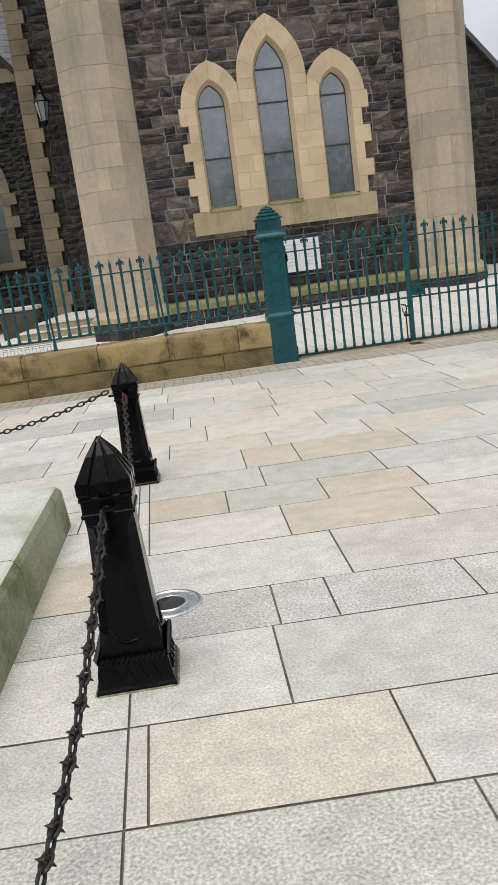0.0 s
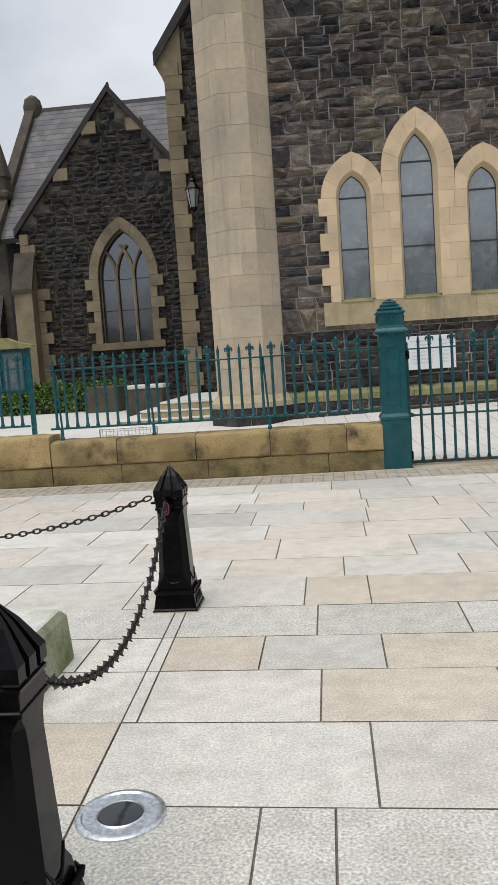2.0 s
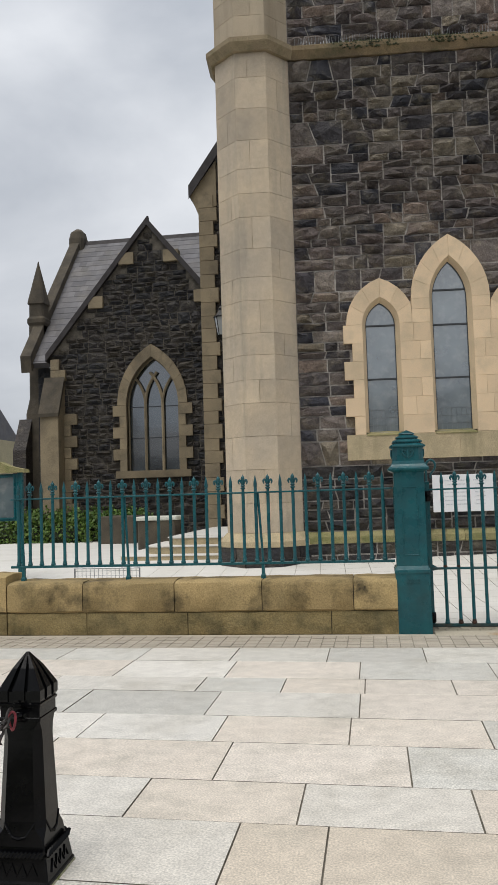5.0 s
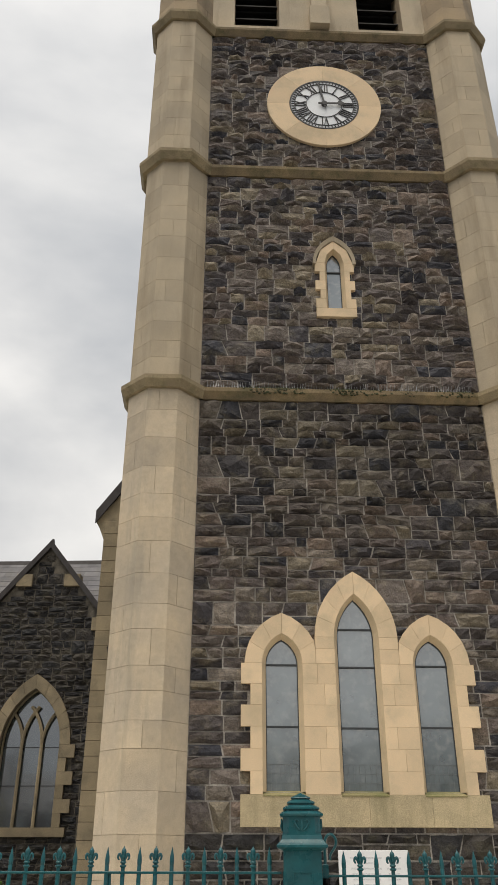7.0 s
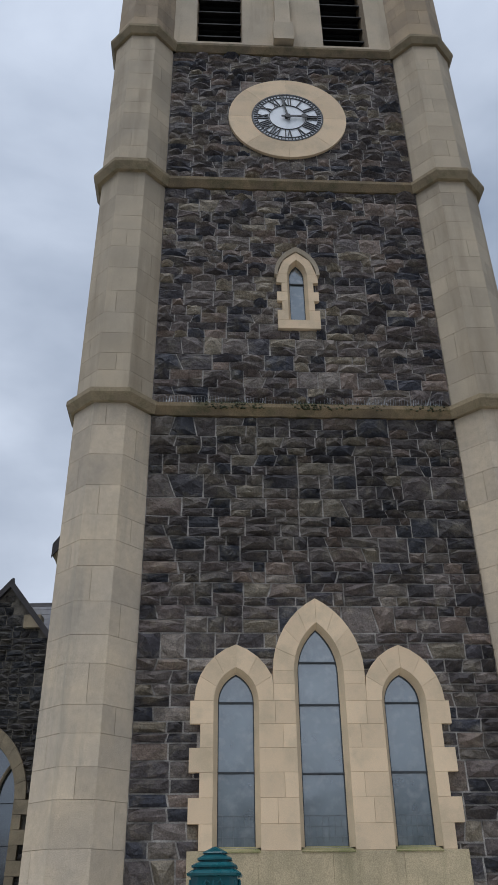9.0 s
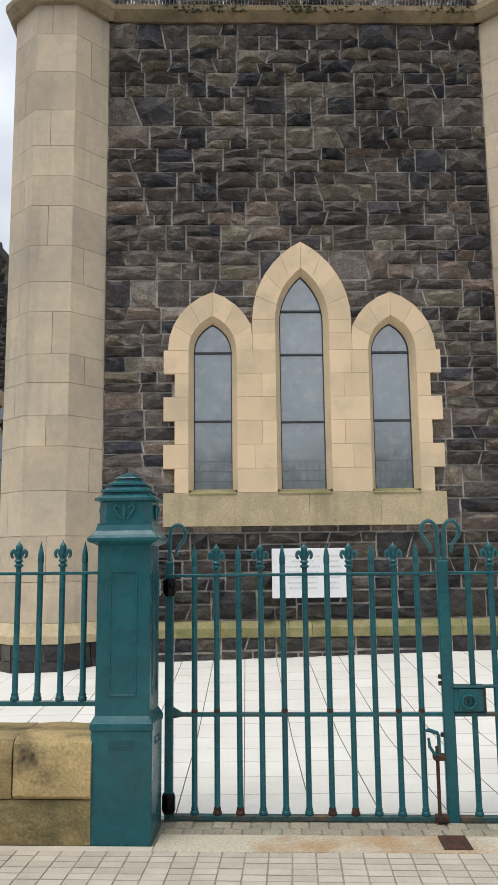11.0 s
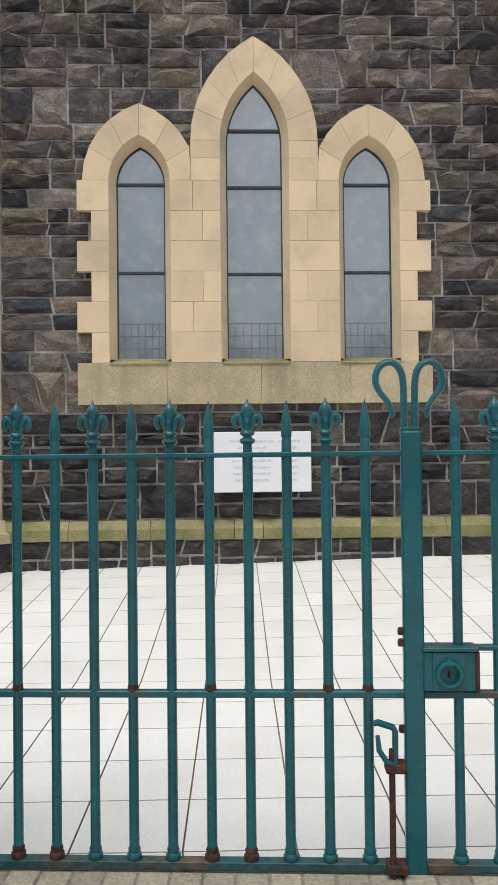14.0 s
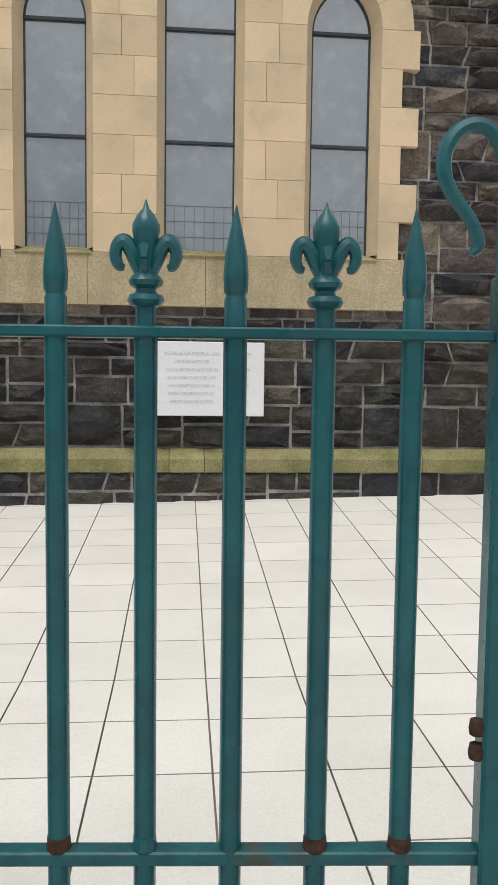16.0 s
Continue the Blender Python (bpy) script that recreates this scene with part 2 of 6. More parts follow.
M_CHAIN = mat("black_chain_iron", [(0.012, 0.012, 0.012), (0.03, 0.022, 0.018)], rough=0.45, scale=30, grain=0.2, bump=0.1)
M_RED = mat("red_snap_hook", [(0.22, 0.03, 0.04), (0.16, 0.02, 0.03)], rough=0.4, bump=0)
FLAGS = [(0.625, 0.60, 0.54), (0.685, 0.66, 0.605), (0.66, 0.59, 0.505), (0.54, 0.525, 0.48), (0.655, 0.625, 0.565), (0.685, 0.62, 0.54), (0.58, 0.565, 0.515), (0.71, 0.68, 0.62)]


def flag_mat(name, tones, fine, grain, **more):
    return mat(name, tones, rough=0.6, scale=2.2, fine=fine, grain=grain, blotch=0.10, bump=0.03, bump_scale=90, palette=True, stain=(0.42, 0.39, 0.325), stain_scale=1.7, stain_amount=0.55, **more)


M_FLAG = flag_mat("granite_flagstone", FLAGS, 95, 0.30, piece=0.07)
M_FLAG_J = flag_mat("granite_flagstone_far", FLAGS, 95, 0.30, island=0.07)
M_FLAG_COOL = flag_mat("pale_granite_flag", [(0.64, 0.605, 0.54), (0.675, 0.645, 0.585), (0.595, 0.57, 0.515), (0.68, 0.65, 0.59)], 100, 0.25, piece=0.06)
M_FLAG_SPECK = flag_mat("speckled_granite_flag", [(0.57, 0.55, 0.49), (0.60, 0.58, 0.525), (0.62, 0.60, 0.545)], 90, 0.38, piece=0.05)
M_FLAG_WARM = flag_mat("warm_sandy_flag", [(0.62, 0.545, 0.445), (0.65, 0.585, 0.50)], 110, 0.26, piece=0.04)
M_SETTJ = mat("sett_joint", [(0.32, 0.29, 0.235), (0.24, 0.22, 0.175)], rough=0.95, scale=6, grain=0.2)
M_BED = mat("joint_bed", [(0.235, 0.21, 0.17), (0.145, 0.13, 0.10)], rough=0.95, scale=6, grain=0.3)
M_SETT = mat("small_paving_sett", [(0.49, 0.435, 0.355), (0.42, 0.375, 0.305)], rough=0.75, scale=5, fine=140, grain=0.15, bump=0.15, bump_scale=90, piece=0.10, stain=(0.30, 0.27, 0.21), stain_scale=2.0, stain_amount=0.35)
M_COBBLE = mat("grey_sett", [(0.32, 0.285, 0.21), (0.255, 0.23, 0.17)], rough=0.8, scale=6, grain=0.25, bump=0.3, piece=0.14)
M_CONC = mat("threshold_concrete", [(0.50, 0.45, 0.35), (0.42, 0.375, 0.29)], rough=0.85, scale=2.5, grain=0.2, bump=0.2, stain=(0.33, 0.18, 0.06), stain_scale=1.6, stain_amount=0.95)
M_YARD = mat("pale_yard_flag", [(0.715, 0.695, 0.645), (0.665, 0.645, 0.595)], rough=0.7, scale=1.4, fine=110, grain=0.06, bump=0.08, bump_scale=90, piece=0.04, stain=(0.54, 0.51, 0.43), stain_scale=0.8, stain_amount=0.35)
M_YARDBED = mat("yard_joint", [(0.33, 0.30, 0.25), (0.25, 0.23, 0.19)], rough=0.95, grain=0.2)
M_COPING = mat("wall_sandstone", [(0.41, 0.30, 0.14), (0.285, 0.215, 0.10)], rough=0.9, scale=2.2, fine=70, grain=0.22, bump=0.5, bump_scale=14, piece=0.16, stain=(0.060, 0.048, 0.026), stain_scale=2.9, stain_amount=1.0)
M_COPING_LOW = mat("olive_wall_sandstone", [(0.26, 0.20, 0.09), (0.19, 0.15, 0.07)], rough=0.9, scale=2.6, fine=70, grain=0.25, bump=0.6, bump_scale=14, relief=0.04, piece=0.16, stain=(0.06, 0.058, 0.028), stain_scale=2.6, stain_amount=0.9)
M_DARKSTONE = mat("dark_brown_stone", [(0.11, 0.092, 0.066), (0.065, 0.056, 0.043)], rough=0.9, scale=2, grain=0.3, bump=0.5)
M_RAIL = mat("rusting_teal_paint", [(0.011, 0.100, 0.112), (0.009, 0.074, 0.086)], rough=0.42, scale=4, fine=30, grain=0.12, bump=0.2, bump_scale=30, stain=(0.105, 0.042, 0.02), stain_scale=9.0, stain_amount=0.85)
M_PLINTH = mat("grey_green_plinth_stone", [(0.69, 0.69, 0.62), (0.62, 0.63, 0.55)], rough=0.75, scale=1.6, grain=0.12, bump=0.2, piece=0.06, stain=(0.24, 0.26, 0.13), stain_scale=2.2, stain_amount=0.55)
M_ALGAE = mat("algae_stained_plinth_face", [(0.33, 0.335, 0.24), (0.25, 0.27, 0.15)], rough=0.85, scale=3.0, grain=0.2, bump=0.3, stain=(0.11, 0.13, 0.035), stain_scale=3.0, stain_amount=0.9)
M_FOOTMOSS = mat("joint_moss", [(0.16, 0.17, 0.06), (0.34, 0.32, 0.24)], rough=0.95, scale=22, grain=0.3, bump=0.5)
M_SLATE = mat("roof_slate", [(0.155, 0.15, 0.155), (0.115, 0.112, 0.12)], rough=0.6, scale=1.2, grain=0.2, bump=0.2, piece=0.18, stain=(0.20, 0.18, 0.14), stain_scale=0.8, stain_amount=0.4)
M_SLATE_J = mat("roof_slate_joined", [(0.155, 0.15, 0.155), (0.115, 0.112, 0.12)], rough=0.6, scale=1.2, grain=0.2, bump=0.2, island=0.22, stain=(0.20, 0.18, 0.14), stain_scale=0.8, stain_amount=0.4)
M_VERGE = mat("dark_verge", [(0.05, 0.045, 0.045), (0.035, 0.03, 0.03)], rough=0.7)
M_SIGN = mat("white_notice_board", [(0.80, 0.80, 0.80), (0.76, 0.76, 0.77)], rough=0.35, bump=0, grain=0.03)
M_TEXT = mat("faded_grey_print", [(0.66, 0.67, 0.68), (0.60, 0.61, 0.63)], rough=0.6, bump=0)
M_DIAL = mat("white_dial", [(0.80, 0.82, 0.84), (0.72, 0.75, 0.77)], rough=0.3, scale=2, bump=0, grain=0.04)
M_INK = mat("black_dial_iron", [(0.015, 0.015, 0.017), (0.02, 0.02, 0.022)], rough=0.5, bump=0)
M_STEEL = mat("brushed_steel", [(0.74, 0.77, 0.80), (0.64, 0.67, 0.70)], rough=0.38, metal=0.9, scale=8, bump=0.05, bump_scale=120)
M_LENS = plain_glass("dark_lens_glass", (0.02, 0.022, 0.025), 0.08, (0.05, 0.055, 0.06), 1.4)
M_LEAF = mat("hedge_leaf", [(0.05, 0.115, 0.02), (0.13, 0.19, 0.035)], rough=0.6, scale=7, grain=0.3, bump=0, island=0.4)
M_TWIG = mat("hedge_core", [(0.012, 0.02, 0.008), (0.02, 0.025, 0.01)], rough=0.9)
M_GALV = mat("galvanised_mesh", [(0.42, 0.43, 0.44), (0.33, 0.34, 0.35)], rough=0.45, metal=0.7, scale=10, bump=0)
M_RENDER = mat("cream_render", [(0.55, 0.48, 0.30), (0.48, 0.42, 0.27)], rough=0.9, scale=1.0)
M_HOUSE = mat("dark_brick_terrace", [(0.13, 0.085, 0.065), (0.095, 0.065, 0.05)], rough=0.9, scale=0.8, fine=12, grain=0.3)
M_ASPHALT = mat("asphalt", [(0.055, 0.054, 0.052), (0.042, 0.042, 0.041)], rough=0.9, scale=0.6, fine=80, grain=0.3, bump=0.3)
M_LAMPGLASS = plain_glass("lantern_glass", (0.30, 0.32, 0.33), 0.15, (0.42, 0.44, 0.45))

# ---------------------------------------------------------------- mesh helpers


def bm_new():
    return bmesh.new()


def finish(bm, name, material, smooth=False):
    bmesh.ops.recalc_face_normals(bm, faces=bm.faces[:])
    me = bpy.data.meshes.new(name)
    bm.to_mesh(me)
    bm.free()
    me.materials.append(material)
    if smooth:
        me.polygons.foreach_set("use_smooth", [True] * len(me.polygons))
        me.set_sharp_from_angle(angle=radians(38))
    return me


def part(name, bm, material, parent, label="", smooth=False):
    ob = new(name, finish(bm, name, material, smooth))
    ob.parent = parent
    if label:
        tagged(ob, label)
    return ob


def thing(name, at, label, category, group="", kind=""):
    ob = new(name)
    ob.location = at
    return tagged(ob, label, category, group, kind)


def solid(name, bm, material, label, category, kind="", smooth=False, group=""):
    return tagged(new(name, finish(bm, name, material, smooth)), label, category, group, kind)


def box(bm, x0, x1, y0, y1, z0, z1, bevel=0.0):
    v = [bm.verts.new(p) for p in ((x0, y0, z0), (x1, y0, z0), (x1, y1, z0), (x0, y1, z0), (x0, y0, z1), (x1, y0, z1), (x1, y1, z1), (x0, y1, z1))]
    fs = [bm.faces.new([v[i] for i in f]) for f in ((3, 2, 1, 0), (4, 5, 6, 7), (0, 1, 5, 4), (1, 2, 6, 5), (2, 3, 7, 6), (3, 0, 4, 7))]
    if bevel:
        es = list({e for f in fs for e in f.edges})
        bmesh.ops.bevel(bm, geom=es, offset=bevel, segments=1, affect="EDGES")
    return v


def rings(bm, loops, closed_ends=True):
    """Skin a list of closed loops of equal length."""
    vs = [[bm.verts.new(p) for p in lp] for lp in loops]
    n = len(vs[0])
    for a, b in zip(vs, vs[1:]):
        for i in range(n):
            bm.faces.new((a[i], a[(i + 1) % n], b[(i + 1) % n], b[i]))
    if closed_ends:
        bm.faces.new(vs[0][::-1])
        bm.faces.new(vs[-1])
    return vs


def lathe(bm, profile, at=(0, 0, 0), seg=12, turn=0.0):
    """Profile of (radius, height) turned about an upright axis."""
    loops = []
    for r, z in profile:
        loops.append([(at[0] + max(r, 1e-4) * math.cos(2 * math.pi * (i + turn) / seg), at[1] + max(r, 1e-4) * math.sin(2 * math.pi * (i + turn) / seg), at[2] + z) for i in range(seg)])
    rings(bm, loops)


def square_stack(bm, profile, at=(0, 0, 0), chamfer=0.0):
    """Profile of (half width, height[, chamfer]) as a square or chamfered-square tower."""
    loops = []
    for row in profile:
        w, z = row[0], row[1]
        c = row[2] if len(row) > 2 else chamfer
        w, c = max(w, 1e-4), min(max(c, 1e-5), w * 0.98)
        pts = [(w - c, -w), (w, -w + c), (w, w - c), (w - c, w), (-w + c, w), (-w, w - c), (-w, -w + c), (-w + c, -w)]
        loops.append([(at[0] + x, at[1] + y, at[2] + z) for x, y in pts])
    rings(bm, loops)


def tube(bm, pts, radii, seg=8, flat=1.0):
    pts = [Vector(p) for p in pts]
    if isinstance(radii, (int, float)):
        radii = [radii] * len(pts)
    loops, side = [], None
    for i, p in enumerate(pts):
        d = (pts[min(i + 1, len(pts) - 1)] - pts[max(i - 1, 0)]).normalized()
        ref = side if side is not None else (Vector((0, 1, 0)) if abs(d.y) < 0.9 else Vector((1, 0, 0)))
        a = (ref - d * ref.dot(d)).normalized()
        side, b = a, d.cross(a)
        loops.append([tuple(p + radii[i] * (math.cos(2 * math.pi * k / seg) * a * flat + math.sin(2 * math.pi * k / seg) * b)) for k in range(seg)])
    rings(bm, loops)


def flowing(bm, pts, radii, seg=8):
    """A tube whose corners are rounded off twice."""
    if isinstance(radii, (int, float)):
        radii = [radii] * len(pts)
    rows = [(*p, r) for p, r in zip(pts, radii)]
    for _ in range(2):
        cut = [rows[0]]
        for a, b in zip(rows, rows[1:]):
            cut.append(tuple(0.75 * u + 0.25 * v for u, v in zip(a, b)))
            cut.append(tuple(0.25 * u + 0.75 * v for u, v in zip(a, b)))
        rows = cut + [rows[-1]]
    tube(bm, [r[:3] for r in rows], [r[3] for r in rows], seg)


def prism_y(bm, poly, y0, y1):
    """A polygon in x and z drawn out along y."""
    rings(bm, [[(x, y0, z) for x, z in poly], [(x, y1, z) for x, z in poly]])


def prism_x(bm, poly, x0, x1):
    rings(bm, [[(x0, y, z) for y, z in poly], [(x1, y, z) for y, z in poly]])


def lancet(xc, w, z0, zs, za, n=8):
    """A pointed arch's outline in x and z, from the foot on one side over the tip to the other foot."""
    r = za - zs
    R = (w * w + r * r) / (2 * w)
    end = math.asin(min(1.0, r / R))
    left = [(xc - w + R - R * math.cos(end * k / n), zs + R * math.sin(end * k / n)) for k in range(n + 1)]
    left[-1] = (xc, za)
    right = [(2 * xc - x, z) for x, z in left[-2::-1]]
    return [(xc - w, z0)] + left + right + [(xc + w, z0)]


def filled(bm, outer, holes, y):
    """A flat plate in x and z at y with holes; returns its faces."""
    es = []
    for lp in [outer] + holes:
        vs = [bm.verts.new((x, y, z)) for x, z in lp]
        es += [bm.edges.new((vs[i], vs[(i + 1) % len(vs)])) for i in range(len(vs))]
    got = bmesh.ops.triangle_fill(bm, use_beauty=True, use_dissolve=False, edges=es)
    return [g for g in got["geom"] if isinstance(g, bmesh.types.BMFace)]


def plate(bm, outer, holes, y0, y1):
    fs = filled(bm, outer, holes, y0)
    got = bmesh.ops.extrude_face_region(bm, geom=fs)
    bmesh.ops.translate(bm, vec=(0, y1 - y0, 0), verts=[g for g in got["geom"] if isinstance(g, bmesh.types.BMVert)])


def inside(x, z, poly):
    hit = False
    for (xa, za), (xb, zb) in zip(poly, poly[1:] + poly[:1]):
        if (za > z) != (zb > z) and x < (xb - xa) * (z - za) / (zb - za) + xa:
            hit = not hit
    return hit



def darken_joint_sides(me, joint=None):
    """Sides and arrises of paving stones take the joint colour, with the gap's shade in it."""
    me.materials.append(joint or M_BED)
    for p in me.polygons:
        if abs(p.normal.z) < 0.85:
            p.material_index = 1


class Heap:
    def __init__(self):
        self.vs, self.fs = [], []

    def add(self, vs, fs):
        o = len(self.vs)
        self.vs += vs
        self.fs += [tuple(o + i for i in f) for f in fs]

    def build(self, name, material, parent, flat=False):
        me = bpy.data.meshes.new(name)
        me.from_pydata(self.vs, [], self.fs)
        me.materials.append(material)
        if flat:
            darken_joint_sides(me)
        ob = new(name, me)
        ob.parent = parent
        ob["kind"] = "stuff"
        return ob


# ---------------------------------------------------------------- rubble stonework
rng = random.Random(7)
_ij = [(i, j) for j in range(4) for i in range(4)]
_rim = [0, 1, 2, 3, 7, 11, 15, 14, 13, 12, 8, 4]


def rock_template(seed):
    """A rock-faced block one unit across, back at y 0, face towards -y: a rough brow with hollows under it."""
    r = random.Random(seed)
    vs = []
    brow = r.uniform(0.55, 1.0)
    for k, (i, j) in enumerate(_ij):
        edge = k in _rim
        x, z = i / 3 - 0.5, j / 3 - 0.5
        if edge:
            x, z = x * (1 - r.uniform(0, 0.035)), z * (1 - r.uniform(0, 0.09))
            y = -r.uniform(0.04, 0.22) if j < 3 else -r.uniform(0.15, 0.45)
        else:
            x, z = x + r.uniform(-0.12, 0.12), z + r.uniform(-0.10, 0.10)
            y = -brow * (r.uniform(0.45, 1.05) if j == 1 else r.uniform(0.65, 1.25))
        vs.append((x, y, z))
    fs = []
    for j in range(3):
        for i in range(3):
            a, b, c, d = j * 4 + i, j * 4 + i + 1, j * 4 + i + 5, j * 4 + i + 4
            fs += [(a, b, c), (a, c, d)] if r.random() < 0.5 else [(a, b, d), (b, c, d)]
    for k in _rim:
        vs.append((vs[k][0], 0.0, vs[k][2]))
    n = len(_rim)
    fs += [(_rim[a], 16 + a, 16 + (a + 1) % n, _rim[(a + 1) % n]) for a in range(n)]
    return vs, fs


ROCKS = [rock_template(s) for s in range(36)]


def rubble(x0, x1, z0, z1, seed, skips=(), size=1.0, keep_out=()):
    """Snecked rubble: cells (foot left, foot right, z, z, head left, head right) that fill a field less some outlines."""
    r, out, z = random.Random(seed), [], z0

    def row(a, b, c, d, lo, hi):
        x, lean0 = a, 0.0
        while x < b - 0.03:
            w = r.uniform(lo, hi) * size
            if b - x - w < lo * 0.7 * size:
                w = b - x
            lean1 = 0.0 if x + w > b - 0.02 or r.random() < 0.45 else r.uniform(-0.2, 0.2) * (d - c)
            out.append((x - lean0, x + w - lean1, c, d, x + lean0, x + w + lean1))
            x, lean0 = x + w, lean1

    while z < z1 - 0.05:
        h = min(r.uniform(0.34, 0.47) * size, z1 - z)
        if z1 - z - h < 0.16:
            h = z1 - z
        x = x0
        while x < x1 - 0.03:
            w = r.uniform(0.5, 1.3) * size
            if x1 - x - w < 0.45 * size:
                w = x1 - x
            kind = r.random()
            if h < 0.26 * size or kind < 0.11:
                row(x, x + w, z, z + h, 0.34, 0.55)
            else:
                m = z + h * r.uniform(0.36, 0.64)
                row(x, x + w, z, m, 0.24, 0.62)
                row(x, x + w, m, z + h, 0.24, 0.62)
            x += w
        z += h
    keep = []
    for cell in out:
        a, b, c, d, e, f = cell
        drop = False
        for xc, w, z0_, zs, za in keep_out:
            if c >= za or d <= z0_:
                continue
            R_ = (w * w + (za - zs) ** 2) / (2 * w)
            k = w if c <= zs else w - R_ + math.sqrt(max(0.0, R_ * R_ - (c - zs) ** 2))
            if max(b, f) > xc - k and min(a, e) < xc + k:
                m = (a + b + e + f) / 4
                if abs(m - xc) < 0.5 * k:
                    c = za + 0.02
                elif m < xc:
                    b, f = min(b, xc - k - 0.01), min(f, xc - k - 0.01)
                else:
                    a, e = max(a, xc + k + 0.01), max(e, xc + k + 0.01)
        if b - a < 0.06 or f - e < 0.06 or d - c < 0.06:
            continue
        cell = (a, b, c, d, e, f)
        lo, hi = min(a, e), max(b, f)
        pts = [(lo + (hi - lo) * u, c + (d - c) * v) for u in (0.08, 0.3, 0.5, 0.7, 0.92) for v in (0.12, 0.5, 0.88)]
        if any(all(inside(px, pz, s) for px, pz in pts) for s in skips):
            continue
        keep.append(cell)
    return keep


def stone_verts(cell, y, depth, r, gap):
    depth = min(depth, 0.066) if y == BED and shallow(cell) else depth
    tv, tf = ROCKS[r.randrange(len(ROCKS))]
    a, b, c, d, e, f = cell
    g, dp, fx = gap / 2, depth * r.uniform(0.55, 1.15), r.choice((-1, 1))
    vs = []
    for vx, vy, vz in tv:
        u, v = vx * fx + 0.5, vz + 0.5
        lo, hi = a + (e - a) * v + g, b + (f - b) * v - g
        vs.append((lo + (hi - lo) * u, y + vy * dp, c + g + (d - c - gap) * v))
    return vs, [t if fx > 0 else t[::-1] for t in tf]


def shallow(cell):
    """Does a block run in under the window, the slit, the clock or the notice board?"""
    a, b, c, d, e, f = cell
    pts = [(min(a, e) + (max(b, f) - min(a, e)) * u, c + (d - c) * v) for u in (0, 0.25, 0.5, 0.75, 1) for v in (0, 0.5, 1)]
    under = lambda x, z: inside(x, z, WIN) or inside(x, z, SLIT) or inside(x, z, CLOCK) or (1.25 < x < 5.24 and 2.03 < z < 4.60) or (2.72 < x < 3.88 and 1.02 < z < 1.77)
    return any(under(x, z) for x, z in pts)


def stones_joined(name, cells, y, depth, seed, parent=None, gap=0.019, material=None):
    """Rubble blocks as one mesh on a wall whose bed lies at y."""
    r, vs, fs = random.Random(seed), [], []
    for cell in cells:
        o = len(vs)
        sv, sf = stone_verts(cell, y, depth, r, gap)
        vs += sv
        fs += [tuple(o + i for i in f) for f in sf]
    me = bpy.data.meshes.new(name)
    me.from_pydata(vs, [], fs)
    me.materials.append(material or M_BASALT_J)
    ob = new(name, me)
    if parent:
        ob.parent = parent
    ob["kind"] = "stuff"
    return ob


def stones_apart(cells, y, depth, seed, parent, gap=0.019, material=None):
    """The same blocks, each an object of its own."""
    r = random.Random(seed)
    for cell in cells:
        me = bpy.data.meshes.new("stone_block")
        me.from_pydata(*(lambda q: (q[0], [], q[1]))(stone_verts(cell, y, depth, r, gap)))
        me.materials.append(material or M_BASALT)
        ob = new("stone_block", me)
        ob.parent = parent


# ---------------------------------------------------------------- tower
CX = 3.245                       # the tower's middle line
JL, JR = 0.405, 6.085            # where its wall meets the turrets
BED = 18.10                      # mortar plane of the front
FACE = 17.995                    # dressed stone
S1, S2, S3 = (9.72, 10.03), (15.80, 16.18), (20.80, 21.18)
TUR_A, TUR_Y = 0.70, 18.35       # turret apothem and centre
TUR_X = (JL - TUR_A, JR + TUR_A)


def octagon(cx, cy, a, z):
    R = a / math.cos(math.pi / 8)
    return [(cx + R * math.cos(math.pi / 8 + k * math.pi / 4), cy + R * math.sin(math.pi / 8 + k * math.pi / 4), z) for k in range(8)]


def window_outline():
    """The outer edge of the stepped three-light window."""
    l = lancet(1.958, 0.637, 2.02, 4.55, 5.415)
    c = lancet(CX, 0.715, 2.02, 5.0, 6.18)
    r = lancet(2 * CX - 1.958, 0.637, 2.02, 4.55, 5.415)
    pts = [(1.42, 2.02)] + [p for p in l[1:-1] if p[0] < CX - 0.715]
    pts += [p for p in c[1:-1]] + [p for p in r[1:-1] if p[0] > CX + 0.715] + [(2 * CX - 1.42, 2.02)]
    return pts


WIN = window_outline()
SLIT = lancet(CX, 0.36, 11.80, 13.25, 13.93)
CLOCK_C, CLOCK_R, DIAL_R = (CX, 18.28), 1.42, 0.85
CLOCK = [(CLOCK_C[0] + CLOCK_R * math.cos(a * math.pi / 16), CLOCK_C[1] + CLOCK_R * math.sin(a * math.pi / 16)) for a in range(32)]
SPLAY = 0.066
LIGHTS = [(1.958, 0.274, 2.55, 4.50, 4.98), (CX, 0.318, 2.55, 5.15, 5.70), (2 * CX - 1.958, 0.274, 2.55, 4.50, 4.98)]
SLIT_L = (CX + 0.01, 0.16, 12.02, 13.25, 13.60)
BELLS = [(1.585, 0.60, 21.30, 26.1, 27.8), (2 * CX - 1.585, 0.60, 21.30, 26.1, 27.8)]

TOWER_TURN = Matrix.Translation((CX, FACE, 0)) @ Matrix.Rotation(radians(4.3), 4, "Z") @ Matrix.Translation((-CX, -FACE, 0))   # its front is not quite parallel to the gate
tower = thing("church_tower", (0, 0, 0), "tall dark basalt church tower with pale octagonal corner turrets", "church tower")
tower.matrix_basis = TOWER_TURN


def grown(light, d, dz=0.0):
    xc, w, z0, zs, za = light
    return (xc, w + d, z0 - dz, zs, za + d * 1.15)


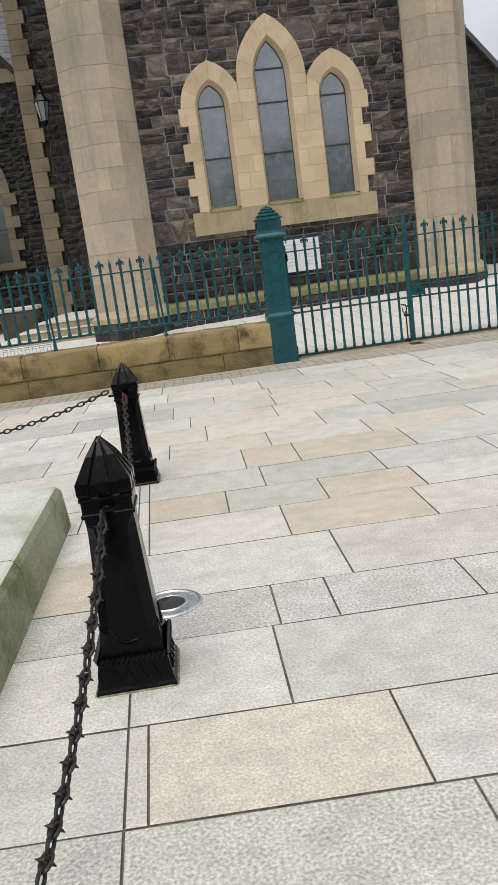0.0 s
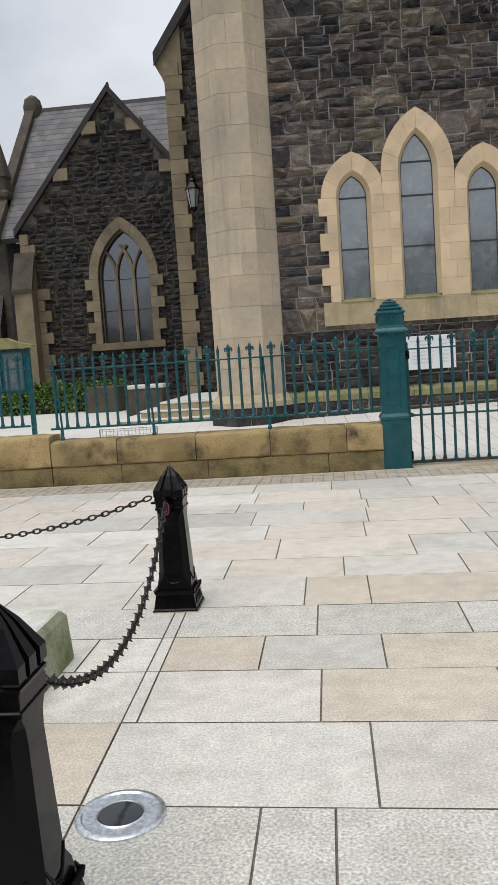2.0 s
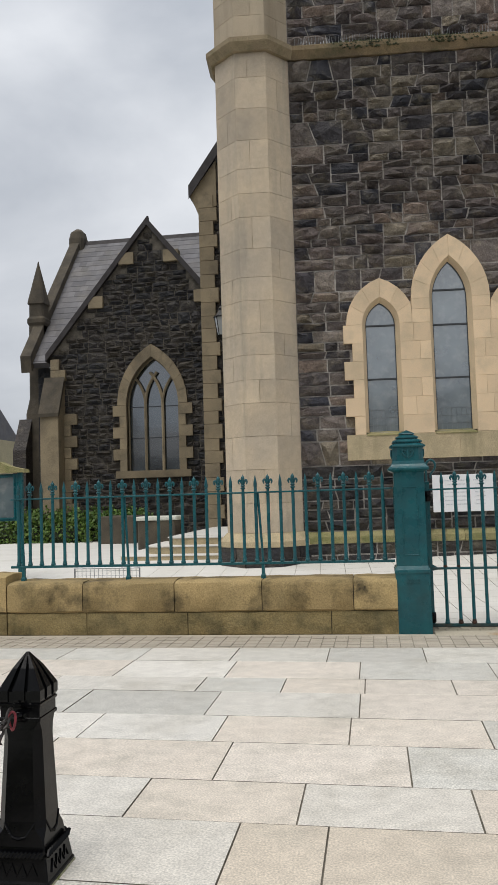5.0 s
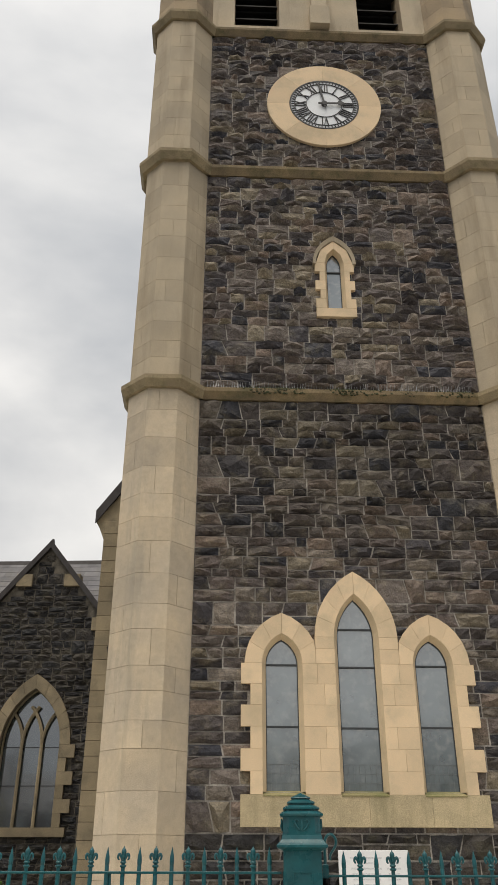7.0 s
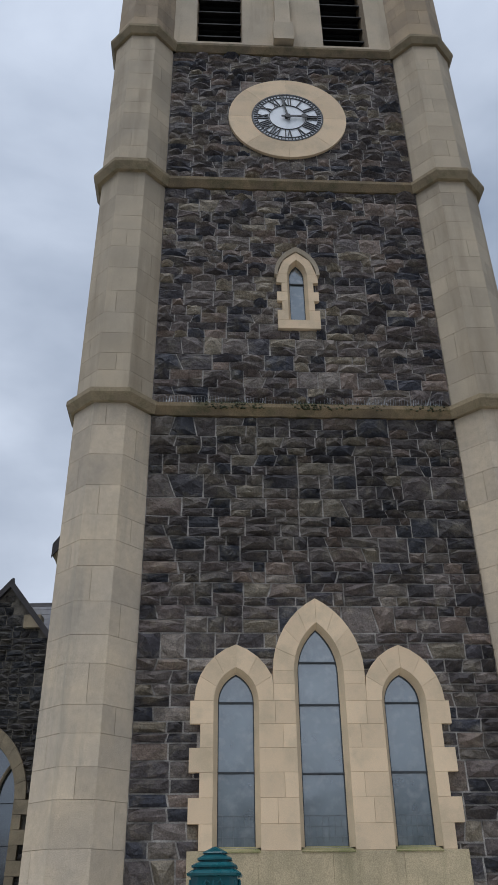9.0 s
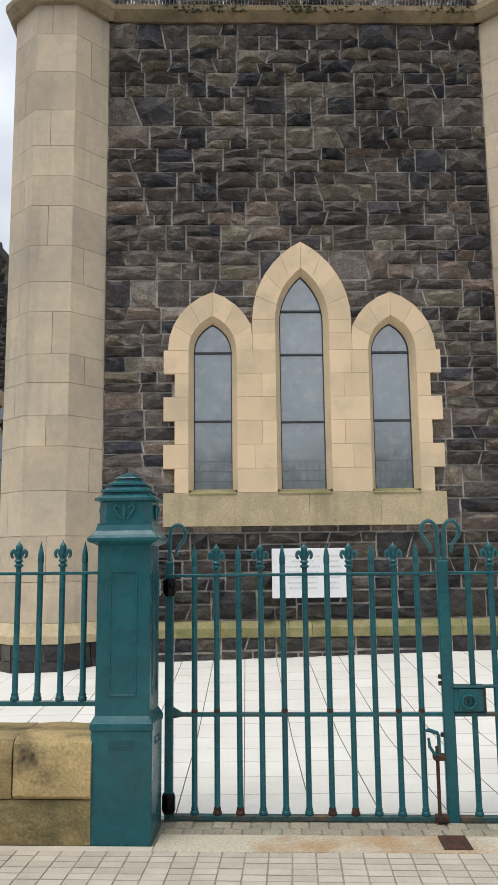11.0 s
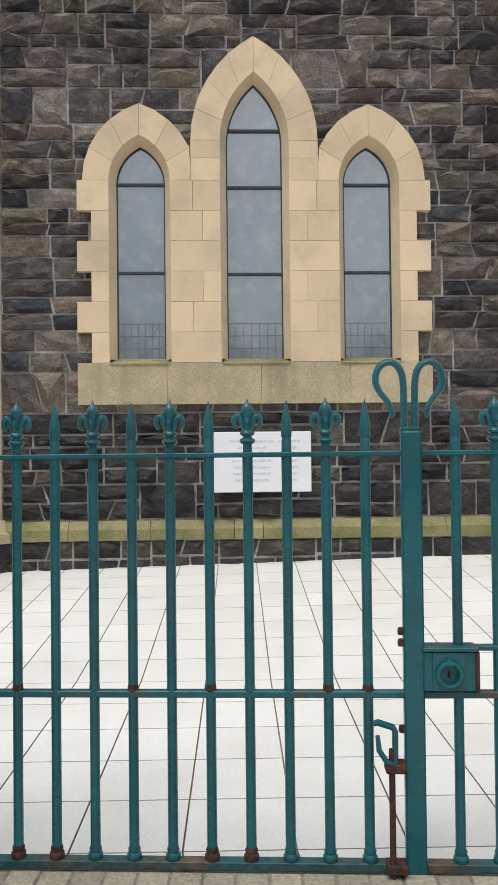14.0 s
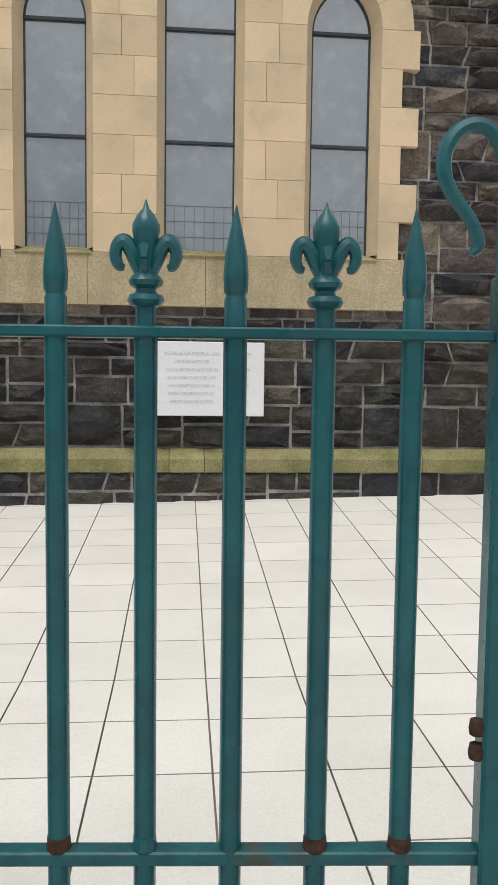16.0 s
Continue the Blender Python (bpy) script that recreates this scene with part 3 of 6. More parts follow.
bm = bm_new()
holes = [lancet(*grown(l, SPLAY, 0.0)) for l in LIGHTS] + [lancet(*grown(SLIT_L, 0.05))]
holes += [lancet(*grown(b, 0.0)) for b in BELLS]
plate(bm, [(JL - 0.3, -0.2), (JR + 0.3, -0.2), (JR + 0.3, 30.2), (JL - 0.3, 30.2)], holes, BED, BED + 0.75)
part("wall_core", bm, M_MORTAR, tower)
bm = bm_new()
for x0, x1, y0, y1 in ((JL - 0.3, JL + 0.35, BED + 0.752, 24.7), (JR - 0.35, JR + 0.3, BED + 0.752, 24.7), (JL + 0.352, JR - 0.352, 24.0, 24.7)):
    box(bm, x0, x1, y0, y1, -0.2, 30.2)
box(bm, JL + 0.352, JR - 0.352, BED + 0.76, 23.99, 29.6, 29.9)
part("side_wall", bm, M_MORTAR, tower)

plinth_cells = rubble(JL, JR, 0.10, 0.545, 3, size=0.85)
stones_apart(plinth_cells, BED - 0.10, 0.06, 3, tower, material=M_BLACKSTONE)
low = rubble(JL, JR, 0.76, 9.72, 11, [WIN], keep_out=[grown(l, 0.12) for l in LIGHTS])
near = [c for c in low if c[3] < 8.0][:280]
far = [c for c in low if c not in near]
# Blocks below 2.06 m are darker than those above.
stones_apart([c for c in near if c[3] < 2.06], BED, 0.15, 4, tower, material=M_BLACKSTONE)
stones_apart([c for c in near if c[3] >= 2.06], BED, 0.15, 5, tower)
stones_joined("upper_stonework", far, BED, 0.15, 6, tower)
stones_joined("upper_stonework", rubble(JL, JR, S1[1], S2[0], 21, [SLIT], keep_out=[grown(SLIT_L, 0.08)]), BED, 0.15, 8, tower)
stones_joined("upper_stonework", rubble(JL, JR, S2[1], S3[0], 31, [CLOCK]), BED, 0.15, 9, tower)
stones_joined("upper_stonework", rubble(JL, JR, 26.6, 30.0, 41, keep_out=[(q[0], 1.10, 26.0, 26.6, 28.62) for q in BELLS]), BED, 0.05, 10, tower)

bm = bm_new()
box(bm, JL - 0.2, JR + 0.2, BED - 0.10, BED - 0.001, -0.2, 0.545)
part("plinth_core", bm, M_MORTAR, tower)

# base moulding: separate weathered lengths
mz0, mz1 = 0.545, 0.755
xs = [JL + 0.02, 1.15, 2.05, 2.98, 3.30, 4.45, 5.35, JR - 0.02]
for a, b in zip(xs, xs[1:]):
    bm = bm_new()
    prism_x(bm, [(BED - 0.14, mz0), (BED - 0.14, mz0 + 0.12), (BED - 0.05, mz1), (BED + 0.02, mz1), (BED + 0.02, mz0)], a + 0.003, b - 0.003)
    part("base_moulding", bm, M_MOULD, tower, "moss-stained sandstone moulding length")

# string courses
def string_course(z0, z1, out, x0=JL - 0.1, x1=JR + 0.1, material=M_STRING, lab="mossy dark string course"):
    bm = bm_new()
    m = z0 + (z1 - z0) * 0.45
    prism_x(bm, [(BED + 0.05, z0), (BED - out * 0.45, z0), (BED - out, m), (BED - out, m + 0.08), (BED - 0.03, z1), (BED + 0.05, z1)], x0, x1)
    part("string_course", bm, material, tower, lab)


for z0, z1 in (S1, S2, S3):
    string_course(z0, z1, 0.17)
string_course(29.95, 30.35, 0.16)
string_course(30.55, 30.98, 0.26)

# three-light window dressings
WY0, WY1 = FACE, BED + 0.04     # dressed blocks run back into the wall


def dressed(poly, name="dressed_stone", material=M_SAND, y0=WY0, y1=WY1):
    """One dressed block with a fine arris."""
    n = len(poly)
    cx, cz = sum(p[0] for p in poly) / n, sum(p[1] for p in poly) / n
    s = [(x + 0.003 * math.copysign(min(1, abs(cx - x) * 9), cx - x), z + 0.003 * math.copysign(min(1, abs(cz - z) * 9), cz - z)) for x, z in poly]
    g = [(x + 0.0012 * math.copysign(1, cx - x) * (abs(cx - x) > 0.01), z + 0.0012 * math.copysign(1, cz - z) * (abs(cz - z) > 0.01)) for x, z in poly]
    bm = bm_new()
    rings(bm, [[(x, y0, z) for x, z in s], [(x, y0 + 0.003, z) for x, z in g], [(x, y1, z) for x, z in g]])
    return part(name, bm, material, tower)


def rect(a, b, c, d):
    return [(a, c), (b, c), (b, d), (a, d)]


def voussoirs(light_front, outer, count, clip=None):
    """Wedge blocks between an opening's arch and its outer arch."""
    for sgn in (-1, 1):
        def arc(spec, u):
            xc, w, z0, zs, za = spec
            r = za - zs
            R = (w * w + r * r) / (2 * w)
            th = math.asin(min(1, r / R)) * u
            x = xc - w + R - R * math.cos(th)
            if clip and sgn > 0 and clip[1]:
                return None
            return (x if sgn < 0 else 2 * xc - x, zs + R * math.sin(th))
        for k in range(count):
            pts_in, pts_out = [], []
            for q in (0, 0.5, 1):
                u = (k + q) / count
                pts_in.append(arc(light_front, u))
                pts_out.append(arc(outer, u))
            poly = pts_in + pts_out[::-1]
            if clip:
                poly = [(min(max(x, clip[0][0]), clip[0][1]), z) for x, z in poly]
            if sgn < 0:
                poly = poly[::-1]
            dressed(poly, "voussoir")


C_L, C_R = CX - 0.715, CX + 0.715
outerL = (1.958, 0.637, 2.02, 4.55, 5.415)
outerC = (CX, 0.715, 2.02, 5.0, 6.18)
outerR = (2 * CX - 1.958, 0.637, 2.02, 4.55, 5.415)
fl, fc, fr = (grown(l, SPLAY) for l in LIGHTS)
fl, fr = (fl[0], fl[1], fl[2], 4.55, fl[4]), (fr[0], fr[1], fr[2], 4.55, fr[4])
fc = (fc[0], fc[1], fc[2], 5.0, fc[4])
voussoirs(fl, outerL, 3, clip=((0.0, C_L), False))
voussoirs(fc, outerC, 4)
voussoirs(fr, outerR, 3, clip=((C_R, 9.0), False))
course = [2.51 + 0.34 * k for k in range(7)]
for k in range(6):
    a, b = course[k], course[k + 1]
    wide = k % 2 == 1
    for mirror in (False, True):
        edge = 1.262 if wide else 1.42
        o = (edge, fl[0] - fl[1])
        i0, i1 = fl[0] + fl[1], fc[0] - fc[1]
        split = C_L + (0.02 if wide else 0.13)
        cells = [o, (i0, split), (split, i1)] if k % 3 else [o, (i0, i1)]
        for p, q in cells:
            if mirror:
                p, q = 2 * CX - q, 2 * CX - p
            dressed(rect(p, q, a, b), "jamb_stone")
for mirror in (False, True):
    for a, b in ((4.55, 4.80), (4.80, 5.0)):
        p, q = C_L, fc[0] - fc[1]
        if mirror:
            p, q = 2 * CX - q, 2 * CX - p
        dressed(rect(p, q, a, b), "jamb_stone")
for a, b in ((1.262, 2.25), (2.25, 3.30), (3.30, 4.30), (4.30, 2 * CX - 1.262)):
    dressed(rect(a, b, 2.045, 2.51), "sill_course", M_SILL)


def reveal(front, glass, y0, y1, material, name="splayed_reveal", parent=tower):
    bm = bm_new()
    f, g = lancet(*front), lancet(*glass)
    fv = [bm.verts.new((x, y0, z)) for x, z in f]
    gv = [bm.verts.new((x, y1, z)) for x, z in g]
    kv = [bm.verts.new((x, y1 + 0.05, z)) for x, z in g]
    ov = [bm.verts.new((x + (0.03 if x > front[0] else -0.03), y1 + 0.05, z)) for x, z in f]
    for r0, r1 in ((fv, gv), (gv, kv), (kv, ov), (ov, fv)):
        for a in range(len(f) - 1):
            bm.faces.new((r0[a], r0[a + 1], r1[a + 1], r1[a]))
    part(name, bm, material, parent)


def glazing(light, y, bars, parent, quarry=0.0, material=None):
    """One leaded light: pane, saddle bars and lead cames."""
    xc, w, z0, zs, za = light
    out = lancet(xc, w + 0.012, z0 - 0.01, zs, za + 0.012)
    bm = bm_new()
    rings(bm, [[(x, y + 0.03, z) for x, z in out], [(x, y + 0.036, z) for x, z in out]])
    win = part("glass_pane", bm, material or M_GLASS, parent, "grey-blue leaded glass reflecting the sky")
    for z in bars:
        bm = bm_new()
        box(bm, xc - w - 0.004, xc + w + 0.004, y, y + 0.022, z - 0.013, z + 0.013)
        part("saddle_bar", bm, M_LEAD, win)
    bm = bm_new()
    inner = lancet(xc, w - 0.014, z0 + 0.014, zs, za - 0.02)
    o2 = lancet(xc, w + 0.004, z0 - 0.004, zs, za + 0.004)
    a = [bm.verts.new((x, y + 0.012, z)) for x, z in o2]
    b = [bm.verts.new((x, y + 0.012, z)) for x, z in inner]
    c = [bm.verts.new((x, y + 0.029, z)) for x, z in inner]
    n = len(a)
    for i in range(n):
        j = (i + 1) % n
        bm.faces.new((a[i], a[j], b[j], b[i]))
        bm.faces.new((b[i], b[j], c[j], c[i]))
    part("lead_edge", bm, M_LEAD, win)
    if quarry:
        for k in range(1, 7):
            bm = bm_new()
            x = xc - w + 2 * w * k / 7
            box(bm, x - 0.0025, x + 0.0025, y + 0.026, y + 0.0305, z0 + 0.015, z0 + quarry)
            part("lead_came", bm, M_CAME, win)
        for k in range(1, 4):
            bm = bm_new()
            z = z0 + quarry * k / 3
            box(bm, xc - w + 0.015, xc + w - 0.015, y + 0.025, y + 0.030, z - 0.0025, z + 0.0025)
            part("lead_came", bm, M_CAME, win)
    return win


GY = BED + 0.045
for light, bars in zip(LIGHTS, ((3.545, 4.55), (3.53, 4.52, 5.17), (3.545, 4.55))):
    front = (light[0], light[1] + SPLAY, light[2], 4.55 if light[0] != CX else 5.0, light[4] + SPLAY * 1.15)
    gl = (light[0], light[1], light[2], front[3], light[4])
    reveal(front, gl, FACE + 0.004, GY, M_SAND_R)
    glazing(gl, GY, bars, tower, 0.42)
    bm = bm_new()
    prism_x(bm, [(FACE - 0.012, 2.485), (FACE - 0.012, 2.50), (GY + 0.03, 2.572), (GY + 0.03, 2.485)], light[0] - light[1] - 0.06, light[0] + light[1] + 0.06)
    part("window_sill", bm, M_MOULD, tower, "mossy sloped sandstone sill")

# slit window
fs = grown(SLIT_L, 0.05)
fs = (fs[0], fs[1], fs[2], 13.25, fs[4])
for k in range(5):
    a, b = 12.02 + k * 0.246, 12.02 + (k + 1) * 0.246
    wd = 0.43 if k % 2 == 0 else 0.33
    dressed(rect(SLIT_L[0] - wd, fs[0] - fs[1], a, b), "jamb_stone")
    dressed(rect(fs[0] + fs[1], SLIT_L[0] + wd, a, b), "jamb_stone")
dressed(rect(SLIT_L[0] - 0.43, SLIT_L[0] + 0.43, 11.80, 12.02), "sill_stone")
voussoirs(fs, (SLIT_L[0], 0.40, 11.8, 13.25, 13.86), 1)
reveal(fs, (SLIT_L[0], 0.155, SLIT_L[2], 13.25, 13.60), FACE + 0.004, GY, M_SAND_R)
glazing((SLIT_L[0], 0.155, SLIT_L[2], 13.25, 13.60), GY, (13.1,), tower)
def hood_mould(ho, hi, y0, y1, material):
    """A moulding that follows an arch, in one skin."""
    bm = bm_new()
    rings(bm, [[(o[0], y0, o[1]), (i[0], y0 + 0.03, i[1]), (i[0], y1, i[1]), (o[0], y1, o[1])] for o, i in zip(ho, hi)])
    part("hood_mould", bm, material, tower)


hood_mould(lancet(SLIT_L[0], 0.47, 13.2, 13.22, 13.97), lancet(SLIT_L[0], 0.402, 13.2, 13.22, 13.865), FACE - 0.05, BED, M_SAND_J)

# turrets
def turret(cx, mirror):
    t = tower
    side = 1 if cx > CX else -1

    def ring(a, z, wide=None):
        """The turret's outline: it stands a little wider from the second stage up."""
        w = 0.015 if (z >= S2[0] if wide is None else wide) else 0.0
        return octagon(cx + side * w, TUR_Y, a + w, z)

    bm = bm_new()
    rings(bm, [ring(TUR_A - 0.012, -0.2), ring(TUR_A - 0.012, S2[0] - 0.01), ring(TUR_A - 0.012, S2[0]), ring(TUR_A - 0.012, 27.0), ring(TUR_A - 0.045, 27.2), ring(TUR_A - 0.08, 34.0)])
    part("turret_core", bm, M_JOINT, t)
    r = random.Random(5 + mirror)

    def faces(z0, z1, a, k):
        o = ring(a, 0, z0 >= S2[0])
        i0 = ring(a - 0.03, 0, z0 >= S2[0])
        return o[k], o[(k + 1) % 8], i0[k], i0[(k + 1) % 8]

    def blocks(z0, z1, a, apart):
        z, row = z0, 0
        vs, fc_ = [], []
        while z < z1 - 0.05:
            h = min(r.uniform(0.40, 0.62), z1 - z)
            if z1 - z - h < 0.25:
                h = z1 - z
            for k in range(3, 8):
                p, q, pi, qi = faces(z, z + h, a, k)
                cuts = [0, 1] if (row + k) % 3 else [0, r.uniform(0.35, 0.65), 1]
                for u0, u1 in zip(cuts, cuts[1:]):
                    g0, g1 = (0.0 if u0 == 0 else 0.006), (0.0 if u1 == 1 else 0.006)
                    e = lambda A, B, u: (A[0] + (B[0] - A[0]) * u, A[1] + (B[1] - A[1]) * u)
                    A, B = e(p, q, u0 + g0), e(p, q, u1 - g1)
                    C, D = e(pi, qi, u0 + g0), e(pi, qi, u1 - g1)
                    lo, hi = z + 0.003, z + h - 0.003
                    vv = [(*A, lo), (*B, lo), (*B, hi), (*A, hi), (*C, lo), (*D, lo), (*D, hi), (*C, hi)]
                    ff = [(0, 1, 2, 3), (0, 4, 5, 1), (3, 2, 6, 7), (0, 3, 7, 4), (1, 5, 6, 2)]
                    if apart:
                        me = bpy.data.meshes.new("ashlar_block")
                        me.from_pydata(vv, [], ff)
                        me.materials.append(M_TURRET)
                        ob = new("ashlar_block", me)
                        ob.parent = t
                    else:
                        o = len(vs)
                        vs.extend(vv)
                        fc_.extend([tuple(o + i for i in f) for f in ff])
            z += h
            row += 1
        if not apart:
            me = bpy.data.meshes.new("turret_ashlar")
            me.from_pydata(vs, [], fc_)
            me.materials.append(M_BELFRY if z0 > S3[0] else M_SAND_J)
            ob = new("turret_ashlar", me)
            ob.parent = t
            ob["kind"] = "stuff"

    blocks(0.78, S1[0], TUR_A, True)
    for z0, z1 in ((S1[1], S2[0]), (S2[1], S3[0]), (S3[1], 26.9), (27.2, 30.0)):
        blocks(z0, z1, TUR_A - (0.03 if z0 > 27 else 0.0), False)
    # black plinth and flared base
    bm = bm_new()
    rings(bm, [ring(TUR_A + 0.11, -0.2), ring(TUR_A + 0.11, 0.53)])
    part("turret_plinth", bm, M_MORTAR, t)
    for k in range(3, 8):
        for row in range(2):
            p, q, pi, qi = faces(0, 0, TUR_A + 0.135, k)
            cuts = [0, r.uniform(0.3, 0.7), 1]
            for u0, u1 in zip(cuts, cuts[1:]):
                e = lambda A, B, u: (A[0] + (B[0] - A[0]) * u, A[1] + (B[1] - A[1]) * u)
                A, B, C, D = e(p, q, u0 + 0.012), e(p, q, u1 - 0.012), e(pi, qi, u0 + 0.012), e(pi, qi, u1 - 0.012)
                lo, hi = 0.11 + row * 0.21, 0.31 + row * 0.21
                me = bpy.data.meshes.new("plinth_block")
                me.from_pydata([(*A, lo), (*B, lo), (*B, hi), (*A, hi), (*C, lo), (*D, lo), (*D, hi), (*C, hi)], [], [(0, 1, 2, 3), (0, 4, 5, 1), (3, 2, 6, 7), (0, 3, 7, 4), (1, 5, 6, 2)])
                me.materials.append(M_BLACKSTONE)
                ob = new("plinth_block", me)
                ob.parent = t
    bm = bm_new()
    rings(bm, [ring(TUR_A + 0.15, 0.53), ring(TUR_A + 0.15, 0.63), ring(TUR_A + 0.02, 0.78)])
    part("turret_base", bm, M_SILL, t, "flared sandstone base")
    for z0, z1, out in ((*S1, 0.16), (*S2, 0.16), (*S3, 0.16), (26.9, 27.25, 0.10), (30.0, 30.4, 0.12), (30.55, 31.0, 0.22), (31.6, 31.9, 0.12), (33.9, 34.2, 0.09), (35.3, 35.6, 0.09)):
        bm = bm_new()
        m = z0 + (z1 - z0) * 0.45
        a = TUR_A if z0 < 31 else TUR_A + 0.02
        rings(bm, [ring(a - 0.02, z0), ring(a + out * 0.45, z0), ring(a + out, m), ring(a + out, m + 0.09), ring(a - 0.01, z1)])
        part("turret_band", bm, M_BAND if z0 < 22 else M_STRING, t)
    bm = bm_new()
    rings(bm, [ring(TUR_A + 0.02, 31.0), ring(TUR_A + 0.01, 35.6), ring(TUR_A - 0.04, 35.65), ring(0.03, 39.0)])
    part("turret_cap", bm, M_BELFRY, t, "pointed octagonal stone cap")


for i, cx in enumerate(TUR_X):
    turret(cx, i)

# belfry stage: ashlar, louvres, pilaster
bm = bm_new()
bh = [lancet(*b) for b in BELLS]
heads = [lancet(b[0], 1.06, 26.6, 26.6, 28.55)[1:-1][::-1] for b in BELLS]
plate(bm, [(JL, S3[1]), (JR, S3[1]), (JR, 26.6)] + heads[1] + heads[0] + [(JL, 26.6)], bh, BED - 0.06, BED + 0.02)
part("belfry_ashlar", bm, M_SAND_J, tower)
for b in BELLS:
    reveal(b, (b[0], b[1] - 0.03, b[2], b[3], b[4] - 0.1), BED - 0.058, BED + 0.5, M_BELFRY, "belfry_reveal")
    bm = bm_new()
    box(bm, b[0] - b[1] - 0.02, b[0] + b[1] + 0.02, BED + 0.7, BED + 0.74, b[2], b[4])
    part("dark_backing", bm, M_DARK, tower)
    n = 10
    for k in range(n):
        z = b[2] + 0.1 + k * 0.56
        bm = bm_new()
        prism_x(bm, [(BED + 0.22, z), (BED + 0.22, z + 0.045), (BED + 0.62, z + 0.42), (BED + 0.62, z + 0.375)], b[0] - b[1] + 0.02, b[0] + b[1] - 0.02)
        part("louvre_slat", bm, M_LOUVRE, tower)
    hood_mould(lancet(b[0], 1.14, 26.45, 26.6, 28.70, 12), lancet(b[0], 1.03, 26.45, 26.6, 28.52, 12), BED - 0.17, BED - 0.05, M_STRING)
bm = bm_new()
box(bm, CX - 0.26, CX + 0.26, BED - 0.30, BED - 0.035, S3[1], 21.9)
box(bm, CX - 0.20, CX + 0.20, BED - 0.22, BED - 0.036, 21.902, 26.4)
box(bm, CX - 0.28, CX + 0.28, BED - 0.32, BED - 0.034, 26.402, 26.7)
box(bm, CX - 0.16, CX + 0.16, BED - 0.20, BED - 0.033, 26.702, 29.9)
part("pilaster", bm, M_SAND_J, tower)
bm = bm_new()
square_stack(bm, [(0.30, 29.9), (0.30, 30.2), (0.20, 30.4), (0.20, 32.0), (0.30, 32.1), (0.30, 32.4), (0.20, 32.6), (0.20, 34.3), (0.30, 34.4), (0.30, 34.8), (0.19, 35.0), (0.02, 38.2)], at=(CX, BED - 0.10, 0))
part("pinnacle", bm, M_BELFRY, tower, "slender stone pinnacle above the parapet")

# parapet
bm = bm_new()
box(bm, JL + 0.05, JR - 0.05, BED - 0.02, BED + 0.38, 30.98, 31.9)
box(bm, JL + 0.05, JR - 0.05, BED - 0.10, BED + 0.42, 31.902, 32.05)
part("parapet", bm, M_STRING, tower)
for side in (-1, 1):
    for x0, x1 in ((0.42, 0.9), (1.25, 2.2), (2.5, 2.72)):
        a, b = sorted((CX + side * (CX - JL - x0 + 0.0), CX + side * (CX - JL - x1)))
        bm = bm_new()
        box(bm, a, b, BED - 0.02, BED + 0.38, 32.05, 32.95)
        box(bm, a - 0.04, b + 0.04, BED - 0.07, BED + 0.43, 32.952, 33.1)
        part("merlon", bm, M_STRING, tower)
for k in range(20):
    x = JL + 0.35 + k * 0.263
    if abs(x - CX) > 0.3:
        bm = bm_new()
        box(bm, x - 0.045, x + 0.045, BED - 0.075, BED - 0.021, 31.1, 31.9)
        part("parapet_panel_rib", bm, M_SAND_J, tower)

# clock
clock = thing("tower_clock", (CLOCK_C[0], FACE, CLOCK_C[1]), "round white clock with black Roman numerals in sandstone ring", "clock")
clock.matrix_basis = TOWER_TURN @ Matrix.Translation(clock.location)


def disc_ring(bm, r0, r1, y0, y1, seg=64):
    lp = []
    for r, y in ((r0, y1), (r0, y0), (r1, y0), (r1, y1)):
        lp.append([(r * math.cos(2 * math.pi * i / seg), y, r * math.sin(2 * math.pi * i / seg)) for i in range(seg)])
    vs = [[bm.verts.new(p) for p in l] for l in lp]
    for a in range(4):
        for i in range(seg):
            bm.faces.new((vs[a][i], vs[a][(i + 1) % seg], vs[(a + 1) % 4][(i + 1) % seg], vs[(a + 1) % 4][i]))


for k in range(8):
    bm = bm_new()
    a0, a1 = 2 * math.pi * (k + 0.002) / 8, 2 * math.pi * (k + 0.998) / 8
    arc = [a0 + (a1 - a0) * i / 8 for i in range(9)]
    poly = [(1.42 * math.cos(a), 1.42 * math.sin(a)) for a in arc] + [(0.87 * math.cos(a), 0.87 * math.sin(a)) for a in arc[::-1]]
    prism_y(bm, poly, -0.012, 0.06)
    part("ring_stone", bm, M_SAND, clock)
bm = bm_new()
disc_ring(bm, 0.86, 1.40, 0.0, 0.08)
part("ring_bed", bm, M_JOINT, clock)
bm = bm_new()
prism_y(bm, [(0.865 * math.cos(2 * math.pi * i / 64), 0.865 * math.sin(2 * math.pi * i / 64)) for i in range(64)], 0.0, 0.05)
part("dial", bm, M_DIAL, clock, "white opal glass dial")
for r0, r1 in ((0.830, 0.865), (0.728, 0.742), (0.436, 0.450)):
    bm = bm_new()
    disc_ring(bm, r0, r1, -0.02, 0.0)
    part("dial_ring", bm, M_INK, clock)


def bar2(bm, p, q, w, y0=-0.022, y1=0.0):
    d = Vector((q[0] - p[0], q[1] - p[1]))
    nrm = Vector((-d.y, d.x)).normalized() * w / 2
    prism_y(bm, [(p[0] + nrm.x, p[1] + nrm.y), (q[0] + nrm.x, q[1] + nrm.y), (q[0] - nrm.x, q[1] - nrm.y), (p[0] - nrm.x, p[1] - nrm.y)], y0, y1)


